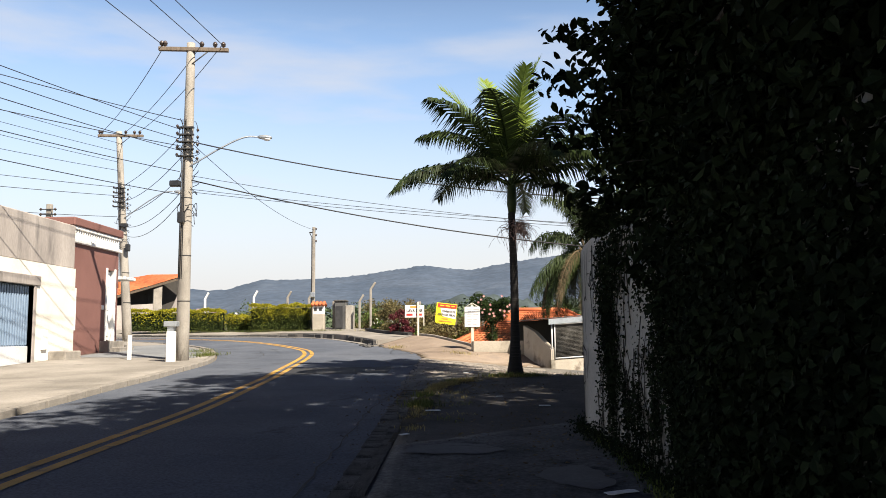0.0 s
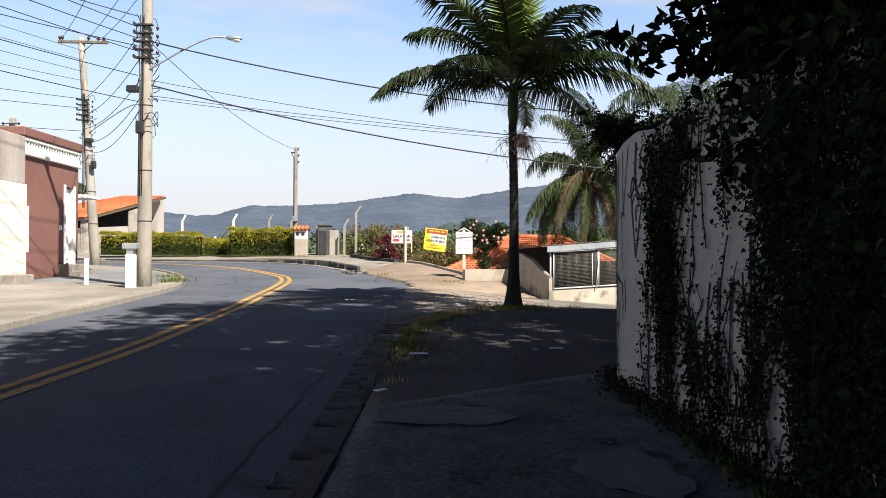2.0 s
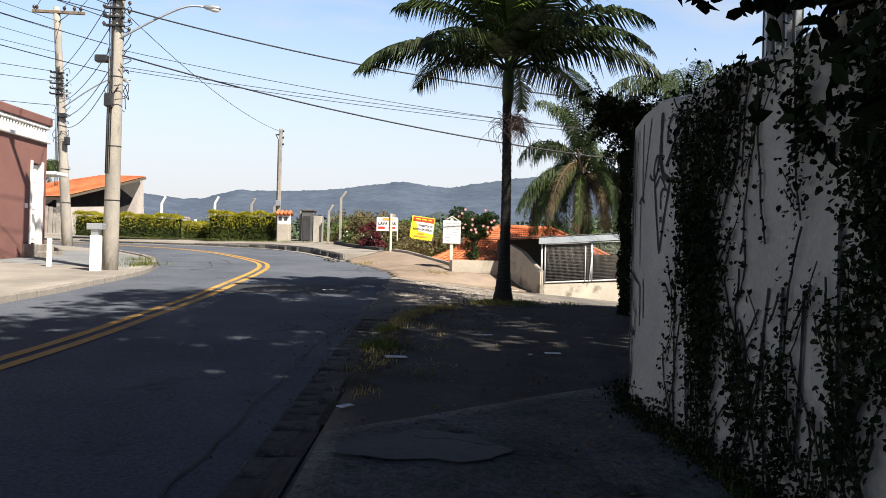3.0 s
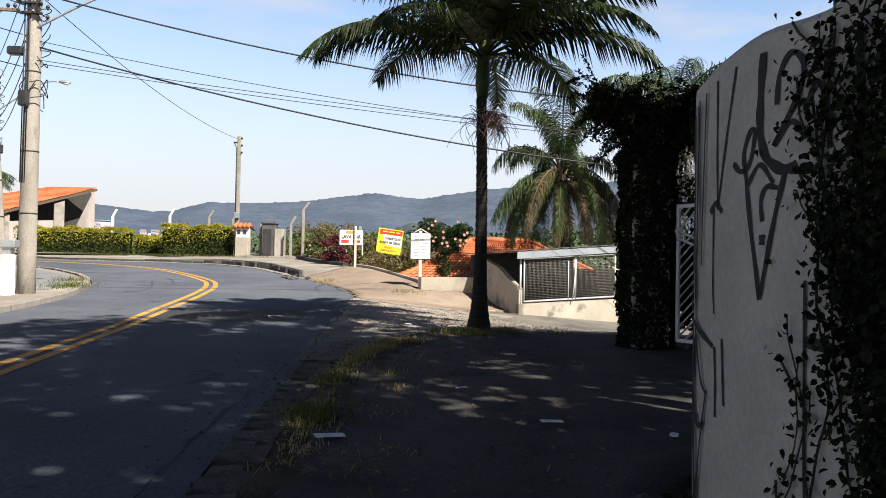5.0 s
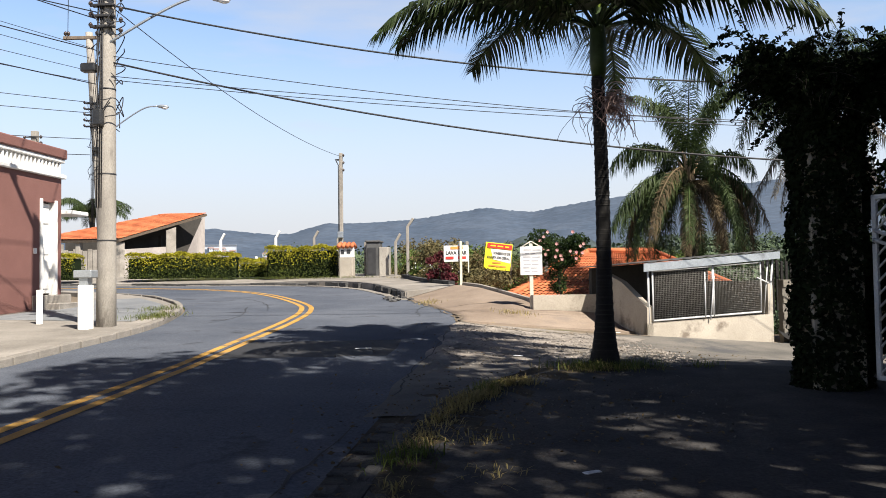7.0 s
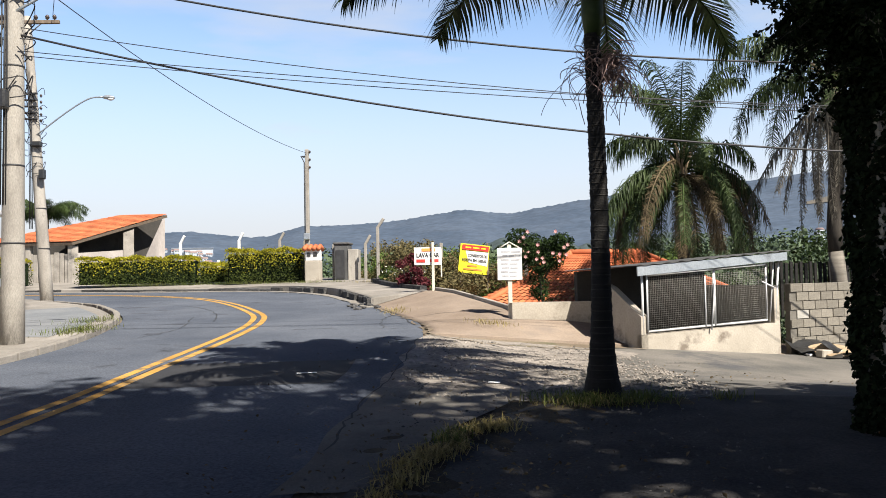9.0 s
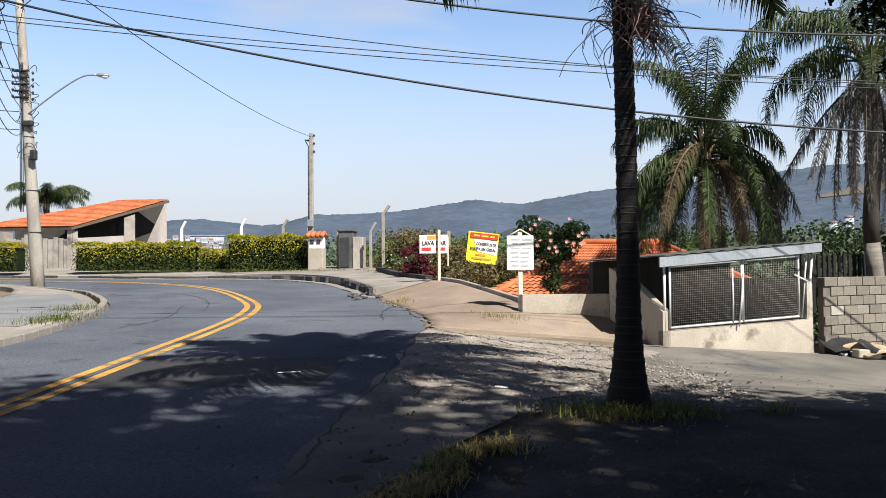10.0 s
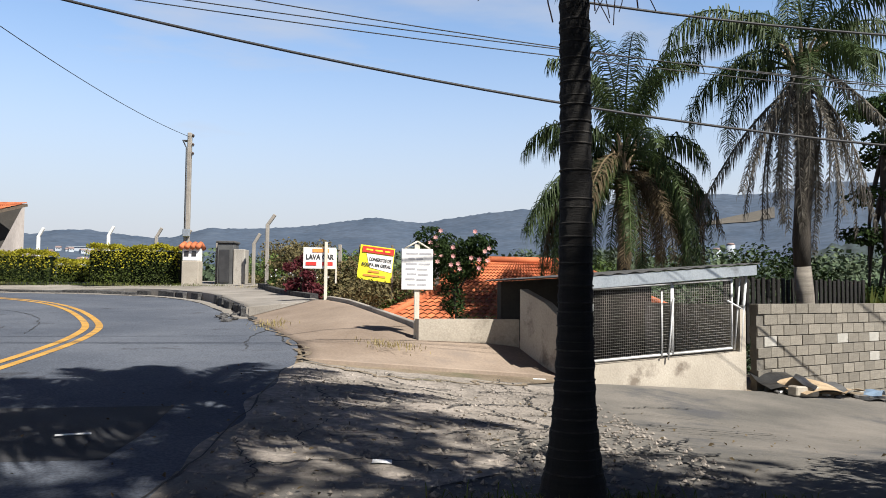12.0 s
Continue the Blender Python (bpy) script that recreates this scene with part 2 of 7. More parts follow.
M = dict(
    asphalt=mat("asphalt", (0.066, 0.076, 0.097), (0.114, 0.125, 0.148), 0.95, 0.35, 34, 0.7, ((0.034, 0.034, 0.038), 0.9, 0.6), fine_mix=0.34, depth=0.01),
    side_asphalt=mat("worn_asphalt", (0.1, 0.096, 0.088), (0.2, 0.182, 0.16), 0.9, 0.5, 30, 0.7, ((0.085, 0.085, 0.088), 0.55, 0.54), depth=0.015),
    # Drive and old pavement are toned darker to deepen the shade by the wall.
    drive=mat("shade_toned_drive", (0.04, 0.039, 0.04), (0.085, 0.079, 0.074), 0.92, 1.3, 38, 0.9, ((0.085, 0.075, 0.062), 0.9, 0.62), fine_mix=0.3, depth=0.015),
    old_pave=mat("shade_toned_concrete", (0.046, 0.047, 0.05), (0.12, 0.12, 0.12), 0.93, 1.4, 22, 1.0, ((0.02, 0.021, 0.022), 1.8, 0.57), fine_mix=0.4, depth=0.025),
    pave=mat("concrete_pavement", (0.18, 0.165, 0.145), (0.3, 0.275, 0.245), 0.9, 0.6, 25, 0.5, ((0.14, 0.13, 0.12), 0.8, 0.6), depth=0.01),
    blue_pave=mat("grey_pavement", (0.15, 0.16, 0.17), (0.22, 0.225, 0.23), 0.9, 0.6, 25, 0.4, depth=0.01),
    apron=mat("sandy_concrete", (0.2, 0.155, 0.12), (0.3, 0.24, 0.19), 0.92, 0.5, 24, 0.5, ((0.22, 0.18, 0.15), 0.6, 0.58), depth=0.012),
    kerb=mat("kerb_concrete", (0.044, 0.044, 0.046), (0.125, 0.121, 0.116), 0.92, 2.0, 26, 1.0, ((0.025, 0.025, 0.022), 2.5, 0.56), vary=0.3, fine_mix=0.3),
    soil=mat("dry_soil", (0.12, 0.09, 0.06), (0.24, 0.19, 0.13), 0.95, 0.6, 18, 0.9, ((0.07, 0.08, 0.035), 0.5, 0.55), depth=0.04),
    paint=mat("yellow_paint", (0.36, 0.2, 0.05), (0.52, 0.3, 0.075), 0.75, 2, 50, 0.4, ((0.16, 0.13, 0.09), 3.0, 0.55), depth=0.006),
    white_paint=mat("white_paint", (0.7, 0.68, 0.64), (0.82, 0.81, 0.78), 0.6, 3, 50, 0.2),
    plaster=mat("white_plaster", (0.6, 0.57, 0.5), (0.78, 0.75, 0.68), 0.9, 0.7, 30, 0.5, ((0.35, 0.32, 0.29), 0.9, 0.64), depth=0.008),
    bare_plaster=mat("grey_render", (0.24, 0.215, 0.2), (0.4, 0.36, 0.33), 0.92, 0.9, 26, 0.5, ((0.13, 0.12, 0.115), 0.7, 0.57), stretch=(1, 1, 0.25), depth=0.01),
    brown=mat("brown_wall_paint", (0.16, 0.072, 0.06), (0.2, 0.092, 0.077), 0.85, 0.8, 35, 0.3, ((0.14, 0.06, 0.05), 0.6, 0.6)),
    garden=mat("garden_wall_render", (0.25, 0.243, 0.225), (0.365, 0.352, 0.325), 0.92, 1.1, 34, 0.8, ((0.2, 0.185, 0.16), 3.2, 0.67), depth=0.006, fine_mix=0.12),
    cream=mat("cream_plaster", (0.3, 0.265, 0.215), (0.42, 0.375, 0.31), 0.9, 1.0, 30, 0.6, ((0.17, 0.14, 0.11), 1.6, 0.56), depth=0.008),
    block=mat("concrete_block", (0.15, 0.135, 0.11), (0.25, 0.225, 0.185), 0.93, 2.0, 40, 0.9, ((0.07, 0.062, 0.046), 1.0, 0.53), vary=0.22, fine_mix=0.25),
    pale_block=mat("limed_block", (0.3, 0.285, 0.25), (0.42, 0.4, 0.36), 0.93, 3.0, 60, 0.7, ((0.15, 0.138, 0.115), 2.2, 0.55)),
    mortar=mat("mortar", (0.11, 0.1, 0.083), (0.17, 0.155, 0.132), 0.95, 4, 60, 0.6),
    concrete=mat("pole_concrete", (0.22, 0.2, 0.175), (0.38, 0.35, 0.305), 0.9, 1.2, 45, 0.6, ((0.13, 0.115, 0.1), 1.6, 0.58), stretch=(1.5, 1.5, 0.5), fine_mix=0.2),
    old_concrete=mat("old_concrete", (0.2, 0.18, 0.155), (0.34, 0.31, 0.27), 0.92, 1.5, 30, 0.6, ((0.09, 0.085, 0.08), 1.4, 0.58)),
    tile=mat("clay_tile", (0.36, 0.095, 0.035), (0.5, 0.15, 0.058), 0.85, 1.2, 30, 0.4, ((0.3, 0.09, 0.04), 1.5, 0.66), vary=0.25),
    wood=mat("weathered_wood", (0.12, 0.09, 0.065), (0.2, 0.155, 0.115), 0.85, 3, 40, 0.5, stretch=(4, 4, 0.4)),
    pale_wood=mat("pale_painted_wood", (0.5, 0.46, 0.38), (0.66, 0.62, 0.53), 0.8, 3, 40, 0.3, stretch=(4, 4, 0.5)),
    dark=mat("dark_metal", (0.02, 0.02, 0.022), (0.04, 0.04, 0.042), 0.6, 4, 40, 0.2),
    rubber=mat("black_cable", (0.012, 0.012, 0.014), (0.02, 0.02, 0.022), 0.6, 4, 40, 0.0),
    galv=mat("galvanised_sheet", (0.32, 0.35, 0.38), (0.45, 0.48, 0.5), 0.42, 2, 30, 0.15, ((0.22, 0.23, 0.24), 1.8, 0.62), metal=0.6),
    steel=mat("pale_painted_steel", (0.5, 0.51, 0.52), (0.66, 0.66, 0.65), 0.5, 2, 40, 0.15, ((0.3, 0.22, 0.16), 3, 0.68)),
    blue_steel=mat("blue_grey_steel", (0.16, 0.23, 0.32), (0.23, 0.31, 0.42), 0.5, 1, 40, 0.1),
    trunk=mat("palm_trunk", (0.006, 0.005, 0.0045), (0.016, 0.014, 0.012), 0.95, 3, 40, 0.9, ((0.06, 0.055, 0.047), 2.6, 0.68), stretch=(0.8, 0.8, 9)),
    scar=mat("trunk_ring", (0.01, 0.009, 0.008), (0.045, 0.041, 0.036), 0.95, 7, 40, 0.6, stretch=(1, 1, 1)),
    pale_trunk=mat("pale_trunk", (0.15, 0.13, 0.105), (0.28, 0.25, 0.21), 0.92, 3, 40, 0.9, stretch=(0.6, 0.6, 5)),
    bark=mat("tree_bark", (0.022, 0.018, 0.014), (0.055, 0.045, 0.035), 0.92, 3, 30, 0.9, stretch=(3, 3, 0.6)),
    frond=mat("palm_leaf", (0.016, 0.028, 0.01), (0.042, 0.062, 0.02), 0.45, 1.5, 20, 0, vary=0.4, trans=0.14),
    young_frond=mat("young_palm_leaf", (0.2, 0.29, 0.05), (0.32, 0.4, 0.09), 0.5, 1.5, 20, 0, vary=0.2, trans=0.45),
    dry_frond=mat("dry_palm_leaf", (0.07, 0.052, 0.03), (0.16, 0.122, 0.07), 0.8, 1.5, 20, 0, vary=0.3, trans=0.2),
    queen_frond=mat("drooping_palm_leaf", (0.02, 0.036, 0.012), (0.062, 0.088, 0.028), 0.55, 1.5, 20, 0, vary=0.3, trans=0.2),
    # Ivy tone is darkened to near black to carry its deep shade.
    ivy=mat("shade_toned_ivy_leaf", (0.006, 0.01, 0.005), (0.015, 0.022, 0.009), 0.6, 2, 20, 0, vary=0.45, trans=0.06),
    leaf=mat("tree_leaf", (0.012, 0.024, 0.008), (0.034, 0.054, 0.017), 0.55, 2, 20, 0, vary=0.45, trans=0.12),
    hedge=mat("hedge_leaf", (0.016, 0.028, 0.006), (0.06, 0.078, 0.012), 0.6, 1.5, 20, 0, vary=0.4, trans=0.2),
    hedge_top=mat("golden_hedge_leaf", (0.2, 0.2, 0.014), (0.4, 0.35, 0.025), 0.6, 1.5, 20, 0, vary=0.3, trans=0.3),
    scrub=mat("dry_scrub_leaf", (0.08, 0.078, 0.032), (0.18, 0.14, 0.068), 0.8, 0.8, 20, 0, vary=0.4, trans=0.2),
    green_scrub=mat("green_scrub_leaf", (0.06, 0.1, 0.025), (0.12, 0.17, 0.04), 0.7, 0.8, 20, 0, vary=0.4, trans=0.2),
    red_leaf=mat("dark_red_leaf", (0.07, 0.012, 0.018), (0.13, 0.03, 0.035), 0.5, 2, 20, 0, vary=0.3, trans=0.2),
    pink=mat("pink_petal", (0.7, 0.3, 0.3), (0.85, 0.5, 0.45), 0.6, 4, 20, 0, trans=0.3),
    grass=mat("verge_grass", (0.07, 0.1, 0.02), (0.16, 0.17, 0.05), 0.8, 1.0, 20, 0, vary=0.4, trans=0.25),
    dry_grass=mat("dry_grass", (0.22, 0.18, 0.07), (0.36, 0.29, 0.12), 0.85, 1.0, 20, 0, vary=0.3, trans=0.2),
    far_wood=mat("far_tree_leaf", (0.03, 0.055, 0.025), (0.065, 0.09, 0.04), 0.8, 0.15, 3, 0, vary=0.35),
    # Distance haze is mixed into both hillside colours as blue, weaker on the spur.
    hill=mat("haze_tinted_hillside", (0.034, 0.054, 0.086), (0.058, 0.08, 0.116), 1.0, 0.012, 0.06, 0.0, ((0.07, 0.092, 0.125), 0.01, 0.6), fine_mix=0.25),
    spur=mat("haze_tinted_spur", (0.022, 0.036, 0.04), (0.045, 0.062, 0.062), 1.0, 0.03, 0.14, 0.0, ((0.065, 0.078, 0.066), 0.02, 0.62), fine_mix=0.35),
    grey_frond=mat("dead_grey_palm_leaf", (0.07, 0.063, 0.052), (0.17, 0.155, 0.13), 0.85, 1.5, 20, 0, vary=0.35, trans=0.15),
    far_ground=mat("valley_ground", (0.05, 0.075, 0.035), (0.1, 0.115, 0.06), 0.95, 0.05, 0.6, 0.0),
    tar=mat("crack_tar", (0.012, 0.012, 0.012), (0.03, 0.028, 0.026), 0.9, 3, 40, 0.0),
    patch=mat("dark_asphalt_patch", (0.032, 0.033, 0.036), (0.055, 0.055, 0.058), 0.85, 0.6, 55, 0.5, depth=0.008),
    broken=mat("broken_concrete", (0.17, 0.152, 0.132), (0.34, 0.3, 0.262), 0.95, 0.9, 16, 1.0, ((0.1, 0.092, 0.083), 2.0, 0.55), fine_mix=0.28, depth=0.03),
    strand=mat("dry_flower_strand", (0.13, 0.08, 0.07), (0.24, 0.16, 0.14), 0.85, 6, 20, 0, vary=0.3),
    cement=mat("cement_patch", (0.09, 0.09, 0.093), (0.135, 0.132, 0.13), 0.92, 1.5, 25, 0.6, depth=0.01),
    mesh_wire=mat("galvanised_wire", (0.2, 0.19, 0.17), (0.3, 0.285, 0.26), 0.6, 6, 40, 0.0),
    # Far town colours are greyed towards blue to carry the haze.
    far_wall=mat("haze_tinted_wall", (0.33, 0.36, 0.4), (0.42, 0.45, 0.48), 0.9, 0.05, 1, 0.0),
    far_tile=mat("haze_tinted_tile", (0.2, 0.14, 0.13), (0.26, 0.19, 0.17), 0.9, 0.05, 1, 0.0),
    roof_grey=mat("dark_roof_sheet", (0.05, 0.05, 0.05), (0.1, 0.1, 0.098), 0.8, 1.5, 30, 0.3),
    dark_soil=mat("dark_verge_soil", (0.035, 0.028, 0.02), (0.09, 0.072, 0.048), 0.95, 1.8, 26, 1.0, ((0.15, 0.125, 0.075), 1.4, 0.6), depth=0.03),
    clearing=mat("bare_clearing", (0.075, 0.068, 0.056), (0.11, 0.096, 0.076), 1.0, 0.01, 0.1, 0.0),
    sign_white=mat("white_banner", (0.72, 0.71, 0.69), (0.8, 0.79, 0.77), 0.6, 3, 30, 0.1),
    sign_yellow=mat("yellow_banner", (0.8, 0.68, 0.02), (0.85, 0.75, 0.04), 0.5, 3, 30, 0.1),
    sign_red=mat("red_print", (0.55, 0.03, 0.025), (0.62, 0.05, 0.035), 0.5, 3, 30, 0.0),
    sign_orange=mat("orange_print", (0.75, 0.25, 0.05), (0.85, 0.32, 0.08), 0.5, 3, 30, 0.0),
    ink=mat("black_print", (0.02, 0.02, 0.02), (0.04, 0.04, 0.04), 0.6, 3, 30, 0.0),
    grey_ink=mat("faded_print", (0.3, 0.3, 0.32), (0.45, 0.45, 0.47), 0.6, 3, 30, 0.0),
    spray=mat("black_spray_paint", (0.005, 0.005, 0.005), (0.012, 0.012, 0.012), 0.9, 3, 60, 0.0),
    paper=mat("litter_paper", (0.6, 0.6, 0.6), (0.75, 0.75, 0.75), 0.7, 8, 40, 0.2),
    card=mat("old_cardboard", (0.28, 0.2, 0.12), (0.4, 0.3, 0.19), 0.85, 3, 40, 0.3),
    black_plastic=mat("black_plastic", (0.015, 0.015, 0.016), (0.03, 0.03, 0.03), 0.35, 4, 20, 0.3),
    ceramic=mat("insulator_ceramic", (0.06, 0.045, 0.04), (0.1, 0.075, 0.065), 0.25, 4, 20, 0.0),
    # Near-black base stands in for the shade inside porch and refuse shelter.
    inside=mat("painted_shade_interior", (0.03, 0.028, 0.025), (0.05, 0.045, 0.04), 0.95, 2, 20, 0.0),
)


for k in ("asphalt", "side_asphalt", "drive", "old_pave", "kerb", "patch", "broken", "dark_soil", "cement", "paint", "pave", "blue_pave", "apron"):
    M[k].node_tree.nodes["Principled BSDF"].inputs["Specular IOR Level"].default_value = 0.1
for k in ("ivy", "leaf"):
    M[k].node_tree.nodes["Principled BSDF"].inputs["Specular IOR Level"].default_value = 0.05
    M[k].node_tree.nodes["Principled BSDF"].inputs["Roughness"].default_value = 0.8


# ---- mesh helpers ----
def mesh_ob(name, verts, faces, material, parent=None, smooth=False, label=""):
    me = bpy.data.meshes.new(name)
    me.from_pydata([tuple(v) for v in verts], [], [tuple(f) for f in faces])
    for mm in (material if isinstance(material, (list, tuple)) else [material]):
        me.materials.append(mm)
    if smooth:
        me.polygons.foreach_set("use_smooth", [True] * len(me.polygons))
    ob = new(name, me)
    if parent is not None:
        ob.parent = parent
    if label:
        ob["label"] = label
    return ob


def part(name, bm, material, parent=None, label="", smooth=False):
    me = bpy.data.meshes.new(name)
    bm.normal_update()
    bm.to_mesh(me)
    bm.free()
    me.materials.append(material)
    if smooth:
        me.polygons.foreach_set("use_smooth", [True] * len(me.polygons))
    ob = new(name, me)
    if parent is not None:
        ob.parent = parent
    if label:
        ob["label"] = label
    return ob


def empty(name, m=None, label="", category="", group="", kind=""):
    ob = new(name)
    if m is not None:
        ob.matrix_world = m
    return tagged(ob, label, category, group, kind)


def box(bm, lo, hi, m=None, bevel=0.0):
    """Adds an axis box between two corners, turned by m, with bevelled edges."""
    lo, hi = Vector(lo), Vector(hi)
    c = (lo + hi) / 2
    s = hi - lo
    t = Matrix.Translation(c) @ Matrix.Diagonal((s.x, s.y, s.z, 1))
    if m is not None:
        t = m @ t
    r = bmesh.ops.create_cube(bm, size=1, matrix=t)
    if bevel:
        es = list({e for v in r["verts"] for e in v.link_edges})
        bmesh.ops.bevel(bm, geom=es, offset=bevel, segments=1, affect='EDGES')
    return bm


def bm_box(lo, hi, m=None, bevel=0.0):
    return box(bmesh.new(), lo, hi, m, bevel)


def tube_data(pts, radii, n=8, cap=True):
    """Vertices and faces of a tube along pts."""
    pts = [Vector(p) for p in pts]
    if not isinstance(radii, (list, tuple)):
        radii = [radii] * len(pts)
    vs, fs = [], []
    for i, p in enumerate(pts):
        d = (pts[min(i + 1, len(pts) - 1)] - pts[max(i - 1, 0)]).normalized()
        a = d.cross(Vector((0, 0, 1)) if abs(d.z) < 0.95 else Vector((1, 0, 0))).normalized()
        b = d.cross(a)
        for k in range(n):
            w = 2 * math.pi * k / n
            vs.append(p + (a * math.cos(w) + b * math.sin(w)) * radii[i])
    for i in range(len(pts) - 1):
        for k in range(n):
            fs.append((i * n + k, i * n + (k + 1) % n, (i + 1) * n + (k + 1) % n, (i + 1) * n + k))
    if cap:
        fs.append(tuple(range(n))[::-1])
        fs.append(tuple((len(pts) - 1) * n + k for k in range(n)))
    return vs, fs


def tube(name, pts, radii, material, parent=None, n=8, label=""):
    vs, fs = tube_data(pts, radii, n)
    return mesh_ob(name, vs, fs, material, parent, True, label)


def tubes(name, runs, material, parent=None, n=5, label=""):
    """Several tubes in one mesh: runs of (points, radii)."""
    av, af = [], []
    for pts, r in runs:
        vs, fs = tube_data(pts, r, n)
        o = len(av)
        av += vs
        af += [tuple(i + o for i in f) for f in fs]
    return mesh_ob(name, av, af, material, parent, True, label)


def spline(pts, n):
    """n points along a smooth line through pts (2D or 3D)."""
    p = np.array(pts, float)
    p = np.vstack([2 * p[0] - p[1], p, 2 * p[-1] - p[-2]])
    out = []
    m = len(pts) - 1
    for u in np.linspace(0, m - 1e-6, n):
        i = int(u)
        t = u - i
        a, b, c, d = p[i], p[i + 1], p[i + 2], p[i + 3]
        out.append(0.5 * (2 * b + (c - a) * t + (2 * a - 5 * b + 4 * c - d) * t * t + (3 * b - a - 3 * c + d) * t ** 3))
    return np.array(out)


def ss(a, b, x):
    t = np.clip((x - a) / (b - a), 0, 1)
    return t * t * (3 - 2 * t)


def height(x, y):
    """The level of the streets: the main road climbs to the bend, the side street falls away from it."""
    x, y = np.asarray(x, float), np.asarray(y, float)
    yy = np.clip(y, -30, 50)
    z = 0.023 * np.maximum(0, np.minimum(yy, 20) - 5) + 0.0415 * np.maximum(0, yy - 20)
    return z - 0.11 * np.clip(x + 1, 0, 14) * ss(19, 26, y)


def hz(x, y):
    return float(height(x, y))


def loft(name, A, B, nl, nw, material, lift=0.0, skirt=0.0, rise=None):
    """A sheet between two plan lines that follows the ground; lift may be (at A, at B)."""
    la, lb = lift if isinstance(lift, tuple) else (lift, lift)
    a, b = spline(A, nl), spline(B, nl)
    vs, fs = [], []
    for i in range(nl):
        for j in range(nw + 1):
            t = j / nw
            x, y = a[i] * (1 - t) + b[i] * t
            z = hz(x, y) + la * (1 - t) + lb * t
            if rise:
                z += rise(x, y, t)
            vs.append((x, y, z))
    w = nw + 1
    for i in range(nl - 1):
        for j in range(nw):
            fs.append((i * w + j, i * w + j + 1, (i + 1) * w + j + 1, (i + 1) * w + j))
    if skirt:
        rim = [i * w for i in range(nl)] + [(nl - 1) * w + j for j in range(1, w)] + [i * w + nw for i in range(nl - 2, -1, -1)] + [j for j in range(nw - 1, 0, -1)]
        o = len(vs)
        for k in rim:
            x, y, z = vs[k]
            vs.append((x, y, z - skirt))
        for k in range(len(rim)):
            k2 = (k + 1) % len(rim)
            fs.append((rim[k2], rim[k], o + k, o + k2))
    ob = mesh_ob(name, vs, fs, material, None, True)
    me = ob.data
    bm = bmesh.new()
    bm.from_mesh(me)
    bmesh.ops.recalc_face_normals(bm, faces=bm.faces)
    if sum(f.normal.z for f in bm.faces) < 0:
        bmesh.ops.reverse_faces(bm, faces=bm.faces)
    for f in bm.faces:
        f.smooth = abs(f.normal.z) > 0.5
    bm.to_mesh(me)
    bm.free()
    return ob


rng = np.random.default_rng(7)


def leaf_mesh(name, pos, size, material, parent=None, label="", up=0.3, out=None, slim=0.55, pick=None, rich=False):
    """One mesh of many small folded leaves at pos (n x 3); out: directions that they face; pick: material index of each leaf."""
    pos = np.asarray(pos, float)
    n = len(pos)
    nor = rng.normal(size=(n, 3))
    if out is not None:
        nor = nor * 0.75 + np.asarray(out) * 1.0
    nor[:, 2] += up
    nor /= np.linalg.norm(nor, axis=1)[:, None] + 1e-9
    tmp = rng.normal(size=(n, 3))
    a = np.cross(nor, tmp)
    a /= np.linalg.norm(a, axis=1)[:, None] + 1e-9
    b = np.cross(nor, a)
    s = (np.asarray(size) * rng.uniform(0.6, 1.35, n))[:, None]
    if rich:
        v = np.empty((n, 6, 3))
        v[:, 0] = pos - a * s * 0.5
        v[:, 1] = pos - a * s * 0.2 + b * s * slim * 0.45 + nor * s * 0.1
        v[:, 2] = pos + a * s * 0.15 + b * s * slim * 0.4 + nor * s * 0.09
        v[:, 3] = pos + a * s * 0.5 - nor * s * 0.08
        v[:, 4] = pos + a * s * 0.15 - b * s * slim * 0.4 + nor * s * 0.09
        v[:, 5] = pos - a * s * 0.2 - b * s * slim * 0.45 + nor * s * 0.1
        i = np.arange(n)[:, None] * 6
        f = np.concatenate([i + [[0, 1, 2]], i + [[0, 2, 3]], i + [[0, 3, 4]], i + [[0, 4, 5]]], axis=1).reshape(-1, 3)
    else:
        v = np.empty((n, 4, 3))
        v[:, 0] = pos - a * s * 0.5
        v[:, 1] = pos + b * s * slim * 0.5 + nor * s * 0.12
        v[:, 2] = pos + a * s * 0.5
        v[:, 3] = pos - b * s * slim * 0.5 + nor * s * 0.12
        i = np.arange(n)[:, None] * 4
        f = np.concatenate([i + [[0, 1, 2]], i + [[0, 2, 3]]], axis=1).reshape(-1, 3)
    me = bpy.data.meshes.new(name)
    me.from_pydata(v.reshape(-1, 3).tolist(), [], f.tolist())
    for mm in (material if isinstance(material, (list, tuple)) else [material]):
        me.materials.append(mm)
    if pick is not None:
        me.polygons.foreach_set("material_index", np.repeat(pick, 4 if rich else 2).astype(np.int32))
    ob = new(name, me)
    if parent is not None:
        ob.parent = parent
    if label:
        ob["label"] = label
    return ob


